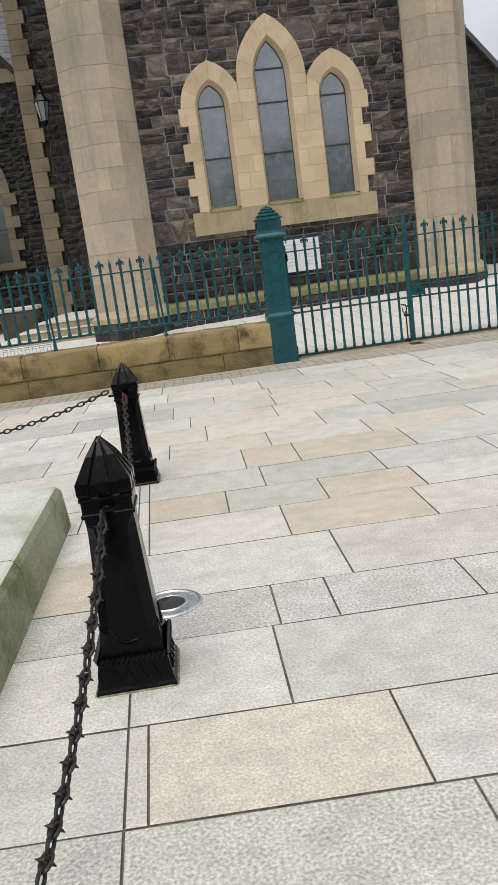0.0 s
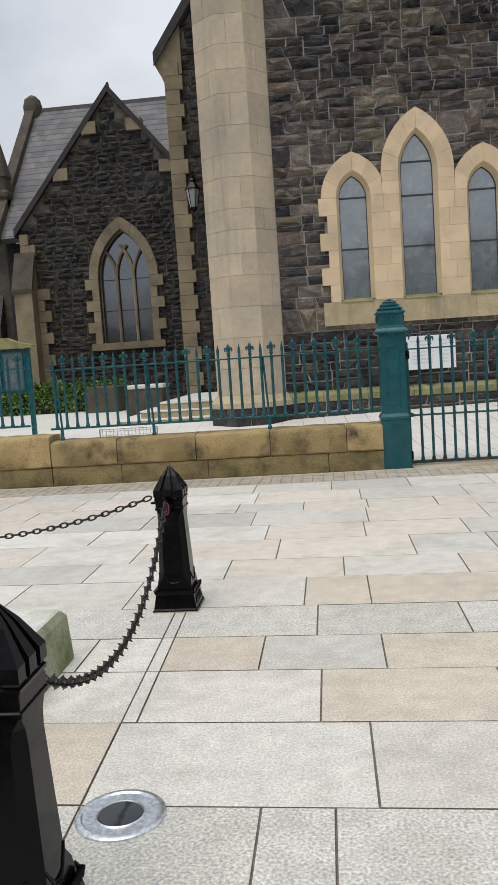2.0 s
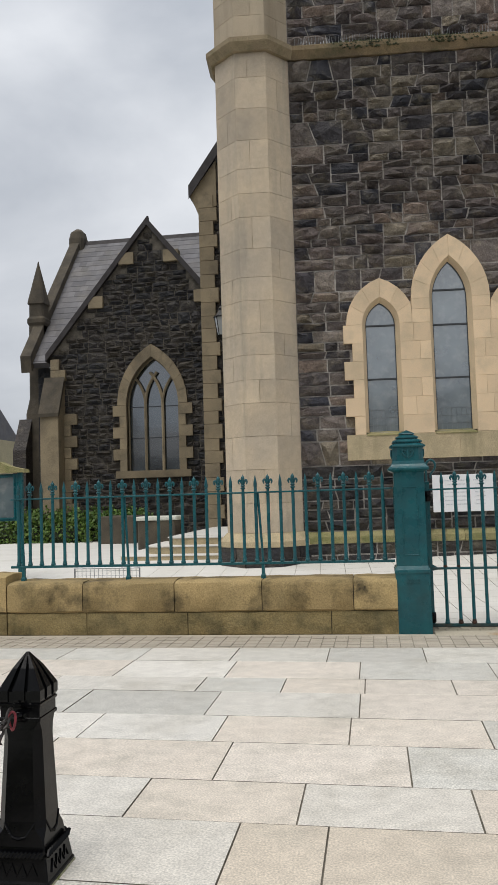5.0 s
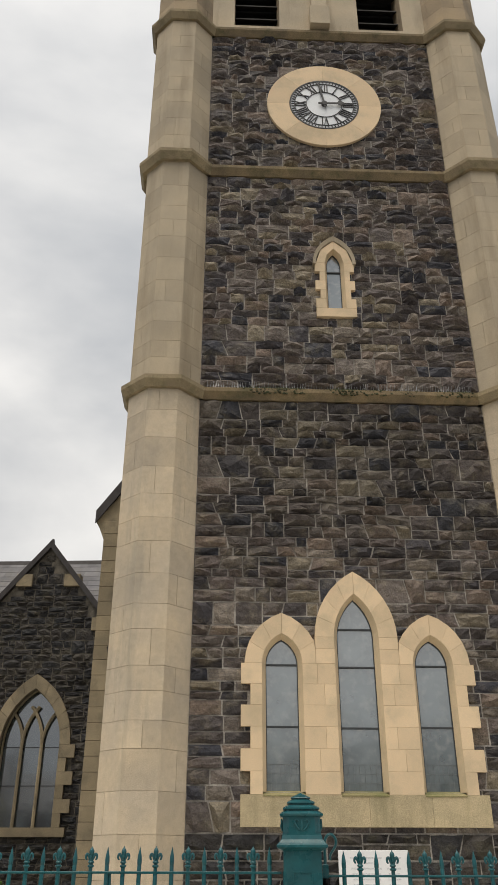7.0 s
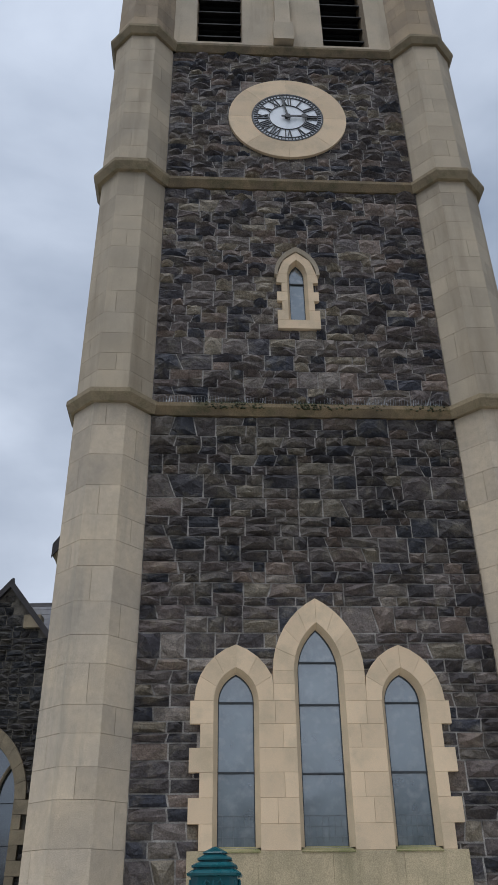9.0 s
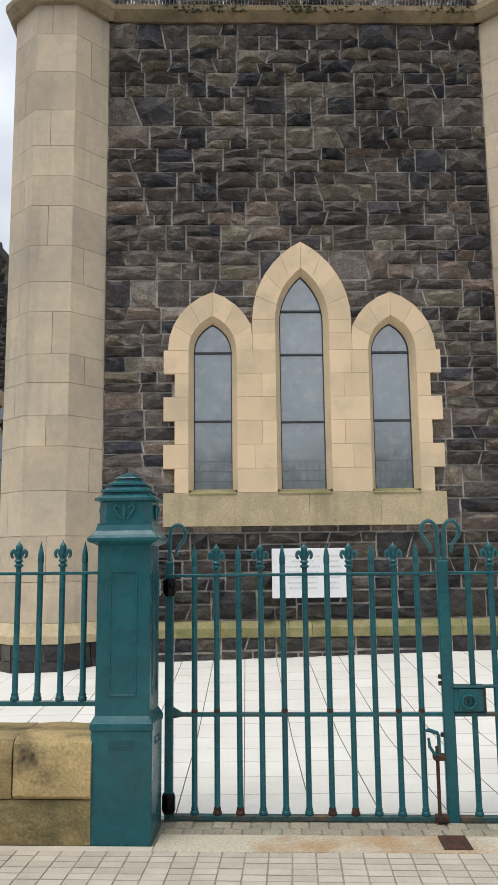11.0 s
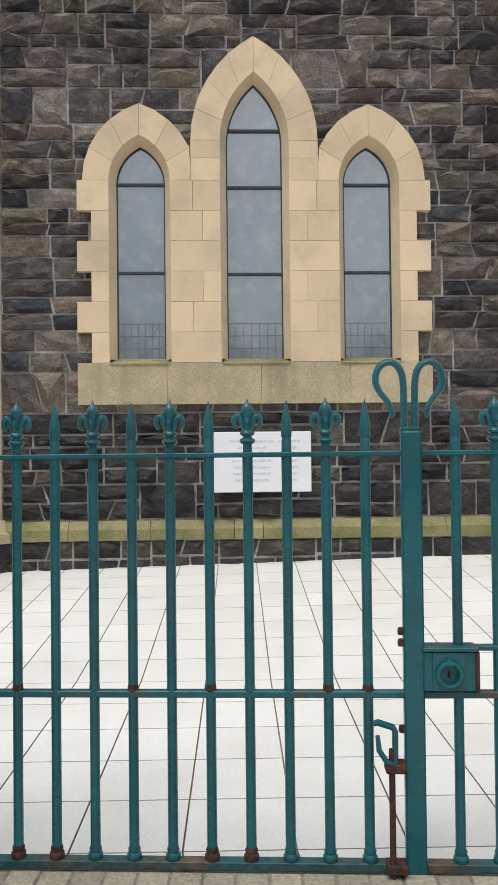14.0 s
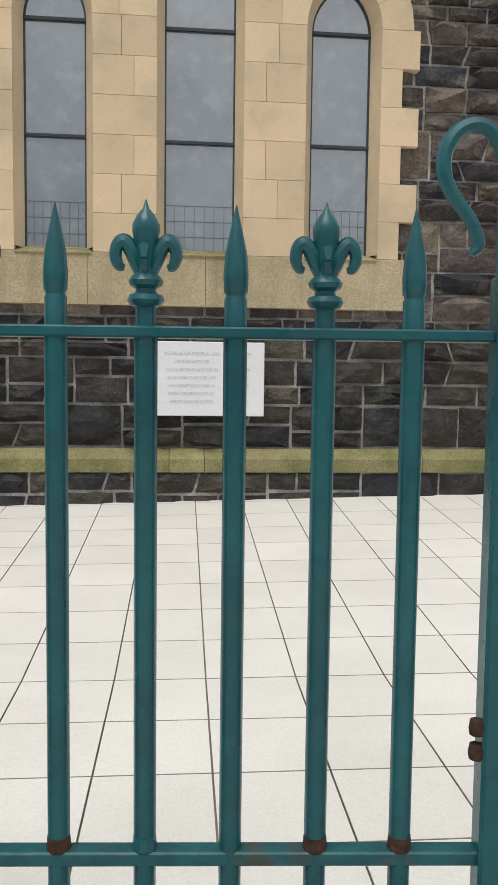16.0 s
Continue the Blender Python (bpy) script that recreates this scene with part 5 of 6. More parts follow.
box(bm, 4.006, 4.188, GY_ - 0.045, GY_ + 0.03, 0.637, 0.774, 0.005)
lock = part("lock_box", bm, M_TEAL, right_leaf, "teal lock box with rusted edges")
bm = bm_new()
box(bm, 4.002, 4.194, GY_ - 0.055, GY_ + 0.032, 0.775, 0.789, 0.002)
part("lock_top", bm, M_RAIL, lock, "rust-streaked lid of the lock box")
bm = bm_new()
plate(bm, rect(4.037, 4.147, 0.642, 0.770), [[(4.092 + 0.030 * math.cos(-2 * math.pi * k / 24), 0.700 + 0.030 * math.sin(-2 * math.pi * k / 24)) for k in range(24)]], GY_ - 0.053, GY_ - 0.0455)
part("lock_plate", bm, M_TEAL, lock)
bm = bm_new()
box(bm, 4.088, 4.096, GY_ - 0.0475, GY_ - 0.0455, 0.683, 0.708)
part("keyhole", bm, M_DARK, lock, "dark keyhole slot")
bm = bm_new()
tube(bm, [(4.092 + 0.040 * math.sin(2 * math.pi * k / 24), GY_ - 0.066, 0.698 + 0.040 * math.cos(2 * math.pi * k / 24)) for k in range(25)], 0.0078, 8)
part("ring_handle", bm, M_TEAL, lock, smooth=True)
bm = bm_new()
tube(bm, [(4.092, GY_ - 0.050, 0.741), (4.092, GY_ - 0.076, 0.741)], [0.013, 0.010], 10)
part("ring_boss", bm, M_TEAL, lock, smooth=True)
bm = bm_new()
box(bm, 4.184, 4.198, GY_ - 0.050, GY_ + 0.03, 0.632, 0.774, 0.002)
part("rusted_edge", bm, M_RUST, lock, "rusted edge strip of the lock box")
bm = bm_new()
box(bm, 4.01, 5.62, GY_ - 0.018, GY_ + 0.018, 0.770, 0.788, 0.003)
part("lock_rail", bm, M_RAIL, right_leaf)

# drop bolt
bolt = thing("drop_bolt", (3.892, GY_ - 0.05, 0.0), "rusty iron drop bolt with a teal bent handle", "gate bolt")
bm = bm_new()
lathe(bm, [(0.011, -0.005), (0.011, 0.44)], seg=8)
part("rod", bm, M_RUST, bolt, smooth=True)
bm = bm_new()
tube(bm, [(0.012, 0, 0.385), (0.012, 0, 0.50), (0.004, 0, 0.515), (-0.05, -0.01, 0.535), (-0.065, -0.01, 0.53)], [0.010, 0.011, 0.012, 0.012, 0.010], 8)
tube(bm, [(-0.05, -0.012, 0.49), (-0.045, -0.012, 0.44), (-0.02, -0.012, 0.40), (0.01, 0, 0.385)], [0.008, 0.010, 0.010, 0.010], 8)
part("handle", bm, M_TEAL, bolt, smooth=True)
for z in (0.03, 0.375):
    bm = bm_new()
    box(bm, -0.022, 0.05, -0.018, 0.05, z - 0.016, z + 0.016, 0.004)
    part("bolt_keep", bm, M_RUST, bolt)


def gate_pier(x, y, label, name="gate_pier"):
    p = thing(name, (x, y, 0), label, "gate pier", "iron gate piers")
    bm = bm_new()
    square_stack(bm, [(0.175, -0.01), (0.175, 0.60), (0.174, 0.61)], chamfer=0.006)
    base = part("base", bm, M_TEAL, p)
    bm = bm_new()
    square_stack(bm, [(0.180, 0.61), (0.182, 0.63), (0.180, 0.645), (0.158, 0.685)], chamfer=0.005)
    part("base_moulding", bm, M_TEAL, p)
    bm = bm_new()
    square_stack(bm, [(0.157, 0.685), (0.155, 1.645)], chamfer=0.005)
    part("shaft", bm, M_TEAL, p)
    for sx in (0, 1, 2, 3):
        turn = Matrix.Rotation(sx * math.pi / 2, 4, "Z")
        bm = bm_new()
        for a, b, c, d in ((-0.082, -0.070, 0.79, 1.50), (0.070, 0.082, 0.79, 1.50), (-0.07, 0.07, 1.488, 1.50), (-0.07, 0.07, 0.79, 0.802)):
            box(bm, a, b, -0.1615, -0.1535, c, d, 0.002)
        bmesh.ops.transform(bm, matrix=turn, verts=bm.verts[:])
        part("panel_moulding", bm, M_TEAL, p)
        bm = bm_new()
        for a, b, c, d in ((-0.07, 0.07, 0.545, 0.549), (-0.07, 0.07, 0.512, 0.516), (-0.07, -0.066, 0.516, 0.545), (0.066, 0.07, 0.516, 0.545)):
            box(bm, a, b, -0.180, -0.174, c, d)
        bmesh.ops.transform(bm, matrix=turn, verts=bm.verts[:])
        part("foundry_plate", bm, M_TEAL, p)
        bm = bm_new()
        for s in (-1, 1):
            tube(bm, [(s * 0.015, -0.160, 1.800), (s * 0.04, -0.166, 1.826), (s * 0.06, -0.166, 1.862), (s * 0.045, -0.166, 1.884), (s * 0.025, -0.166, 1.866)], [0.006, 0.008, 0.009, 0.008, 0.005], 6)
        tube(bm, [(0, -0.160, 1.796), (0, -0.168, 1.836), (0, -0.162, 1.884)], [0.006, 0.012, 0.005], 6)
        bmesh.ops.transform(bm, matrix=turn, verts=bm.verts[:])
        part("leaf_ornament", bm, M_TEAL, p, smooth=True)
    bm = bm_new()
    square_stack(bm, [(0.155, 1.645), (0.172, 1.655), (0.196, 1.664), (0.208, 1.674), (0.208, 1.690), (0.190, 1.708), (0.170, 1.732), (0.160, 1.765), (0.160, 1.775)], chamfer=0.004)
    part("cap_brim", bm, M_TEAL, p)
    bm = bm_new()
    square_stack(bm, [(0.158, 1.775), (0.156, 1.908)], chamfer=0.05)
    part("neck", bm, M_TEAL, p)
    bm = bm_new()
    square_stack(bm, [(0.156, 1.904), (0.178, 1.909), (0.182, 1.923), (0.152, 1.944), (0.138, 1.948), (0.138, 1.957), (0.152, 1.961), (0.152, 1.972), (0.120, 1.990), (0.102, 1.994), (0.102, 2.002), (0.116, 2.006), (0.115, 2.017), (0.082, 2.036), (0.074, 2.040), (0.074, 2.046), (0.084, 2.049), (0.080, 2.056), (0.010, 2.092)], chamfer=0.03)
    part("stepped_cap", bm, M_TEAL, p)
    return p


gate_pier(2.066, 11.655, "square teal cast-iron gate pier with a stepped cap")
gate_pier(2 * GX - 2.066, 11.655, "square teal cast-iron gate pier with a stepped cap")

# railings on the wall
FY = 11.66
BAR_F = bar_mesh(0.74)


def railing(x0, n, fleur_first, label, z=0.0, posts=()):
    f = thing("iron_railing", (0, 0, 0), label, "railing", "railings on the wall")
    x1 = x0 + 0.1357 * (n - 1)
    for z0, z1, d, nm in ((1.478, 1.497, 0.02, "top_rail"), (0.715, 0.742, 0.02, "bottom_rail")):
        bm = bm_new()
        box(bm, x0 - 0.09, x1 + 0.10, FY - d, FY + d, z0 + z, z1 + z, 0.003)
        part(nm, bm, M_TEAL, f)
    for k in range(n):
        x = x0 + 0.1357 * k
        hung("bar", BAR_F, (x, FY, 0.740 + z), f)
        hung("finial", FLEUR if (k % 2 == 0) == fleur_first else SPIKE, (x, FY, 1.494 + z), f)
    for x in posts:
        bm = bm_new()
        square_stack(bm, [(0.024, 0.55 + z), (0.024, 0.60 + z), (0.017, 0.62 + z), (0.017, 0.72 + z)], at=(x, FY, 0))
        part("foot", bm, M_TEAL, f)
        bm = bm_new()
        tube(bm, [(x, FY + 0.01, 0.74 + z), (x - 0.04, FY + 0.02, 1.48 + z)], 0.014, 8)
        part("stay", bm, M_TEAL, f)
    return f


railing(1.659 - 0.1357 * 29, 31, False, "teal spear-topped iron railing on the sandstone wall", posts=(0.50, -1.0, -2.22))
railing(-7.9, 39, True, "teal spear-topped iron railing on the taller wall", z=0.06, posts=(-4.0, -5.5, -7.0))
railing(2 * GX - 1.79, 32, False, "teal spear-topped iron railing on the sandstone wall", posts=(7.4, 8.9))

# ---------------------------------------------------------------- bollards and chains
def bollard(x, y, label, tall=1.0, ring_sides=(0, 2), wide=1.0):
    b = thing("bollard", (x, y, 0), label, "bollard", "black bollards")
    b.scale = (wide, wide, tall)
    bm = bm_new()
    square_stack(bm, [(0.142, -0.005), (0.142, 0.014), (0.136, 0.022), (0.122, 0.105), (0.127, 0.115)], chamfer=0.004)
    part("plinth", bm, M_BLACK, b)
    bm = bm_new()
    square_stack(bm, [(0.151, -0.004), (0.149, 0.002), (0.140, 0.006)], chamfer=0.012)
    part("moss_edge", bm, M_FOOTMOSS, b, "green moss in the joint round the foot")
    for t in range(4):
        bm = bm_new()
        tube(bm, [(-0.088 + k * 0.022, -0.134 if k % 2 == 0 else -0.127, 0.042 if k % 2 == 0 else 0.085) for k in range(9)], 0.005, 5)
        bmesh.ops.transform(bm, matrix=Matrix.Rotation(t * math.pi / 2, 4, "Z"), verts=bm.verts[:])
        part("zigzag_relief", bm, M_BLACK, b)
    bm = bm_new()
    for t in range(4):
        n0 = len(bm.verts)
        for k in range(13):
            u = -0.108 + k * 0.018
            tube(bm, [(u - 0.010, -0.128, 0.113), (u + 0.010, -0.128, 0.133)], 0.0085, 6)
        bm.verts.ensure_lookup_table()
        bmesh.ops.transform(bm, matrix=Matrix.Rotation(t * math.pi / 2, 4, "Z"), verts=bm.verts[n0:])
    part("rope_moulding", bm, M_BLACK, b, smooth=True)
    bm = bm_new()
    square_stack(bm, [(0.116, 0.115, 0.003), (0.110, 0.145, 0.003), (0.107, 0.175, 0.008), (0.104, 0.21, 0.034), (0.101, 0.24, 0.036), (0.085, 0.56, 0.032), (0.084, 0.60, 0.024), (0.084, 0.635, 0.003)])
    part("shaft", bm, M_BLACK, b)
    for t in range(4):
        bm = bm_new()
        tube(bm, [(-0.066, -0.102, 0.235), (-0.03, -0.106, 0.182), (0.0, -0.108, 0.174), (0.03, -0.106, 0.182), (0.066, -0.102, 0.235)], [0.004, 0.006, 0.008, 0.006, 0.004], 6)
        bmesh.ops.transform(bm, matrix=Matrix.Rotation(t * math.pi / 2, 4, "Z"), verts=bm.verts[:])
        part("broach_moulding", bm, M_BLACK, b)
    bm = bm_new()
    square_stack(bm, [(0.084, 0.633), (0.092, 0.637), (0.092, 0.648), (0.087, 0.652), (0.087, 0.692), (0.092, 0.696), (0.093, 0.706), (0.087, 0.710), (0.087, 0.755)], chamfer=0.003)
    part("collar", bm, M_BLACK, b)
    # pyramid head with broad flat ribs and hollow flutes between
    bm = bm_new()
    square_stack(bm, [(0.080, 0.705), (0.080, 0.748), (0.010, 0.880), (0.002, 0.884)], chamfer=0.003)
    head = part("ribbed_head", bm, M_BLACK, b)
    for t in range(4):
        for u0, u1 in ((-0.094, -0.050), (-0.023, 0.023), (0.050, 0.094)):
            bm = bm_new()
            loops = []
            for s_, yy, zz, dp in ((1.0, -0.089, 0.712, 0.010), (1.0, -0.094, 0.722, 0.014), (1.0, -0.094, 0.760, 0.018), (0.52, -0.049, 0.842, 0.016), (0.05, -0.006, 0.902, 0.004)):
                k0, k1 = max(u0 * s_, yy), min(u1 * s_, -yy)
                loops.append([(k0, yy, zz), (k1, yy, zz), (k1 * 0.97, yy + dp, zz - 0.004), (k0 * 0.97, yy + dp, zz - 0.004)])
            rings(bm, loops)
            bmesh.ops.transform(bm, matrix=Matrix.Rotation(t * math.pi / 2, 4, "Z"), verts=bm.verts[:])
            part("rib", bm, M_BLACK, head)
    for t in ring_sides:
        bm = bm_new()
        c, s = math.cos(t * math.pi / 2), math.sin(t * math.pi / 2)
        for k in range(1):
            rp = [(0.022 * math.cos(2 * math.pi * q / 14), -0.112 + 0.022 * math.sin(2 * math.pi * q / 14) * 0.9, 0.670) for q in range(15)]
            tube(bm, rp, 0.006, 7)
        bmesh.ops.transform(bm, matrix=Matrix.Rotation(t * math.pi / 2, 4, "Z"), verts=bm.verts[:])
        part("ring_bolt", bm, M_BLACK, b, smooth=True)
    return b


B1, B2, B0, B3 = (0.422, 3.335), (0.304, 6.142), (0.12, 0.42), (-2.55, 6.25)
bollard(*B1, "glossy black cast-iron bollard with a ribbed pointed head, chained", 0.993)
bollard(*B2, "glossy black cast-iron bollard with a red snap hook on its chain", 0.945, (0, 3), 0.93)
bollard(*B0, "glossy black cast-iron bollard with a ribbed pointed head")
bollard(*B3, "glossy black cast-iron bollard with a ribbed pointed head")

bm = bm_new()
lp = [(0.0135 * math.cos(a), 0, 0.0285 * math.sin(a)) for a in [2 * math.pi * k / 14 for k in range(15)]]
tube(bm, lp, 0.0055, 6)
LINK = finish(bm, "link", M_CHAIN, True)
bm = bm_new()
tube(bm, lp, 0.0055, 6)
for a in range(4):
    d = (math.cos(a * math.pi / 2 + 0.78), math.sin(a * math.pi / 2 + 0.78))
    tube(bm, [(0, 0, 0), (d[0] * 0.010, d[1] * 0.010, 0.0), (d[0] * 0.026, d[1] * 0.026, 0.004)], [0.010, 0.007, 0.001], 6)
SPIKED = finish(bm, "spiked_link", M_CHAIN, True)


def chain(p, q, sag, spiked, label, skew=0.0):
    c = thing("chain", tuple(p), label, "chain", "chains between bollards")
    p, q = Vector(p), Vector(q)
    at = lambda u: p + (q - p) * u - Vector((0, 0, sag * 4 * u * (1 - u) * (1 + skew * (2 * u - 1))))
    pts = [at(k / 400) for k in range(401)]
    run, step, nxt, k = 0.0, 0.0455, 0.02, 0
    for a, b in zip(pts, pts[1:]):
        run += (b - a).length
        if run >= nxt:
            d = (b - a).normalized()
            m = d.to_track_quat("Z", "X").to_matrix().to_4x4() @ Matrix.Rotation(radians(90 * (k % 2) + 12), 4, "Z")
            ob = new("link", SPIKED if spiked and k % 2 == 1 else LINK)
            ob.parent = c
            ob.matrix_basis = Matrix.Translation((a + b) / 2 - p) @ m
            nxt += step
            k += 1
    return c


chain((B2[0] - 0.01, B2[1] - 0.135, 0.655), (B1[0] + 0.01, B1[1] + 0.125, 0.66), 0.36, True, "black iron chain with spiked links hanging between bollards")
chain((B1[0] - 0.01, B1[1] - 0.125, 0.66), (B0[0], B0[1] + 0.125, 0.66), 0.50, True, "black iron chain with spiked links hanging between bollards")
chain((B2[0] - 0.13, B2[1], 0.665), (B3[0] + 0.13, B3[1], 0.665), 0.22, False, "plain black iron chain hanging between bollards")
hook = thing("snap_hook", (B2[0] - 0.005, B2[1] - 0.137, 0.618), "red metal snap hook joining the chain to its ring", "snap hook")
bm = bm_new()
tube(bm, [(0.013 * math.cos(2 * math.pi * k / 16), 0.006 * math.sin(2 * math.pi * k / 8), 0.034 * math.sin(2 * math.pi * k / 16)) for k in range(17)], 0.0052, 7)
part("loop", bm, M_RED, hook, smooth=True)

# uplighter sunk in the paving
up = thing("ground_uplighter", (0.525, 3.905, 0.0), "round brushed steel uplighter with dark glass sunk in the paving", "ground light")
up.scale = (1.05, 1.05, 1)
bm = bm_new()
lathe(bm, [(0.140, -0.01), (0.140, 0.006), (0.134, 0.011), (0.122, 0.012), (0.116, 0.007), (0.078, 0.006), (0.073, 0.010), (0.068, 0.003)], seg=40)
part("steel_rim", bm, M_STEEL, up, smooth=True)
bm = bm_new()
lathe(bm, [(0.069, 0.003), (0.067, 0.0085), (0.02, 0.0105)], seg=32)
part("lens", bm, M_LENS, up, smooth=True)
for k in range(3):
    bm = bm_new()
    a = 0.6 + k * 2.094
    lathe(bm, [(0.008, 0.007), (0.008, 0.0105), (0.004, 0.0115)], at=(0.118 * math.cos(a), 0.118 * math.sin(a), 0), seg=10)
    part("screw", bm, M_STEEL, up)

# low monument plinth
plinth = thing("monument_plinth", (0, 0, 0), "low grey-green chamfered stone plinth with algae stains", "plinth")
for a, b in ((-1.0, 0.9), (0.9, 2.55), (2.55, 4.03), (4.03, 5.33)):
    bm = bm_new()
    prof = [(-0.085, -0.01), (-0.105, 0.225), (-0.125, 0.262), (-0.14, 0.270), (-3.2, 0.275), (-3.2, -0.01)]
    rings(bm, [[(x, a + 0.004, z) for x, z in prof], [(x, b - 0.004 - (0.045 if b > 5 and z > 0.23 else 0), z) for x, z in prof]])
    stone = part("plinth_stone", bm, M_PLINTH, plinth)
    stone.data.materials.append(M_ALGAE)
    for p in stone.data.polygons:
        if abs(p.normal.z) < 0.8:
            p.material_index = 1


# side strips of flags where the wall meets the square
for x0, x1 in ((-6.8, 2.258), (5.634, 10.8)):
    bm = bm_new()
    box(bm, x0, x1, 11.401, 11.47, -0.04, -0.001, 0.003)
    part("edge_strip", bm, M_SETT, paving, "plain concrete strip along the wall foot")

# ---------------------------------------------------------------- nave behind the tower
NY = 24.95
nave = thing("church_nave", (0, 0, 0), "dark basalt church nave with sandstone quoins and steep slate roof", "church")
NL, NR, NE, NA = -2.86, 9.35, 10.2, 18.6
bm = bm_new()
plate(bm, [(NL, -0.1), (NR, -0.1), (NR, NE), (CX, NA), (NL, NE)], [], NY + 0.06, NY + 0.6)
part("front_wall", bm, M_MORTAR_D, nave)
bm = bm_new()
box(bm, NL, NL + 0.6, NY + 0.602, 52, -0.1, NE)
box(bm, NR - 0.6, NR, NY + 0.602, 52, -0.1, NE)
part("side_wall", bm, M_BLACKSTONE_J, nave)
cells = [c for c in rubble(NL + 0.02, 0.6, 0.6, 13.0, 51, size=1.05) if inside((c[0] + c[1]) / 2, c[3] + 0.05, [(NL, -0.1), (CX, -0.1), (CX, NA), (NL, NE)])]
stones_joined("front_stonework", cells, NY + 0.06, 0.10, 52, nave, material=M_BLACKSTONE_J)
rq = random.Random(3)
z, k = 0.5, 0
while z < 9.9:
    h = rq.uniform(0.34, 0.42)
    bm = bm_new()
    box(bm, NL - 0.02, NL + (0.50 if k % 2 else 0.40), NY - 0.085, NY + 0.3, z + 0.004, z + h - 0.004, 0.008)
    part("quoin_stone", bm, M_CHAPEL, nave)
    z, k = z + h, k + 1
for s in (-1, 1):
    e = NL - 0.28 if s < 0 else NR + 0.28
    bm = bm_new()
    run = (CX - NL + 0.28)
    rise = NA - NE + 0.35
    prof = lambda y: [(e, y, NE - 0.20), (CX, y, NE - 0.20 + rise + 0.2), (CX, y, NE + rise + 0.22), (e, y, NE + 0.02)]
    rings(bm, [prof(NY - 0.12), prof(52)])
    part("roof_slope", bm, M_SLATE_J, nave)
    bm = bm_new()
    prof2 = lambda y: [(e - s * -0.0, y, NE - 0.28), (CX, y, NE - 0.28 + rise + 0.2), (CX, y, NE + rise + 0.30), (e, y, NE + 0.10)]
    rings(bm, [prof2(NY - 0.16), prof2(NY - 0.121)])
    part("verge", bm, M_VERGE, nave)
bm = bm_new()
prism_y(bm, [(NL - 0.26, NE - 0.18), (NL + 0.5, NE + 0.8), (NL + 0.5, NE - 0.5), (NL - 0.02, NE - 0.75), (NL - 0.12, NE - 0.5)], NY - 0.05, NY + 0.3)
part("kneeler", bm, M_CHAPEL, nave, "sandstone kneeler under the eaves")
# low aisle on the far side
bm = bm_new()
prism_y(bm, [(NR - 0.5, -0.1), (11.3, -0.1), (11.3, 5.3), (NR - 0.5, 8.2)], NY + 0.06, 45)
part("aisle_wall", bm, M_MORTAR_D, nave)
cells = [c for c in rubble(NR - 0.4, 11.28, 0.3, 8.2, 61, size=1.05) if c[3] < 8.0 - (c[0] + c[1] - 2 * NR) / 2 * 1.45]
stones_joined("aisle_stonework", cells, NY + 0.06, 0.06, 62, nave, material=M_BLACKSTONE_J)
bm = bm_new()
prism_y(bm, [(NR - 0.6, 8.22), (11.55, 5.02), (11.55, 5.2), (NR - 0.6, 8.44)], NY - 0.12, 45)
part("aisle_roof", bm, M_SLATE_J, nave)
bm = bm_new()
prism_x(bm, [(NY - 0.9, -0.1), (NY - 0.9, 2.9), (NY - 0.5, 3.6), (NY + 0.05, 4.2), (NY + 0.05, -0.1)], 10.95, 11.5)
part("buttress", bm, M_CHAPEL, nave, "stepped sandstone buttress")
bm = bm_new()
tube(bm, [(9.5, NY - 0.1, 0.2), (9.5, NY - 0.1, 9.8)], 0.05, 8)
part("downpipe", bm, M_VERGE, nave)

# lantern on the nave corner
lamp = thing("wall_lantern", (-2.22, NY - 0.55, 5.85), "black iron wall lantern with glass panes on a bracket", "wall lamp")
bm = bm_new()
lathe(bm, [(0.02, -0.12), (0.07, -0.06), (0.10, 0.0), (0.11, 0.02)], seg=6)
part("base", bm, M_BLACK, lamp)
bm = bm_new()
lathe(bm, [(0.105, 0.02), (0.19, 0.50)], seg=6)
part("glass_body", bm, M_LAMPGLASS, lamp)
for k in range(6):
    a = 2 * math.pi * k / 6
    bm = bm_new()
    tube(bm, [(0.108 * math.cos(a), 0.108 * math.sin(a), 0.02), (0.193 * math.cos(a), 0.193 * math.sin(a), 0.50)], 0.012, 5)
    part("glazing_bar", bm, M_BLACK, lamp)
bm = bm_new()
lathe(bm, [(0.22, 0.50), (0.22, 0.53), (0.15, 0.62), (0.09, 0.70), (0.09, 0.76), (0.04, 0.82), (0.02, 0.95), (0.004, 1.0)], seg=6)
part("crown", bm, M_BLACK, lamp)
bm = bm_new()
tube(bm, [(0.0, 0.0, 0.98), (0.0, 0.25, 1.06), (0.0, 0.56, 0.80)], 0.022, 6)
tube(bm, [(0.0, 0.02, 0.98), (0.0, 0.56, 1.02)], 0.018, 6)
part("bracket", bm, M_BLACK, lamp)

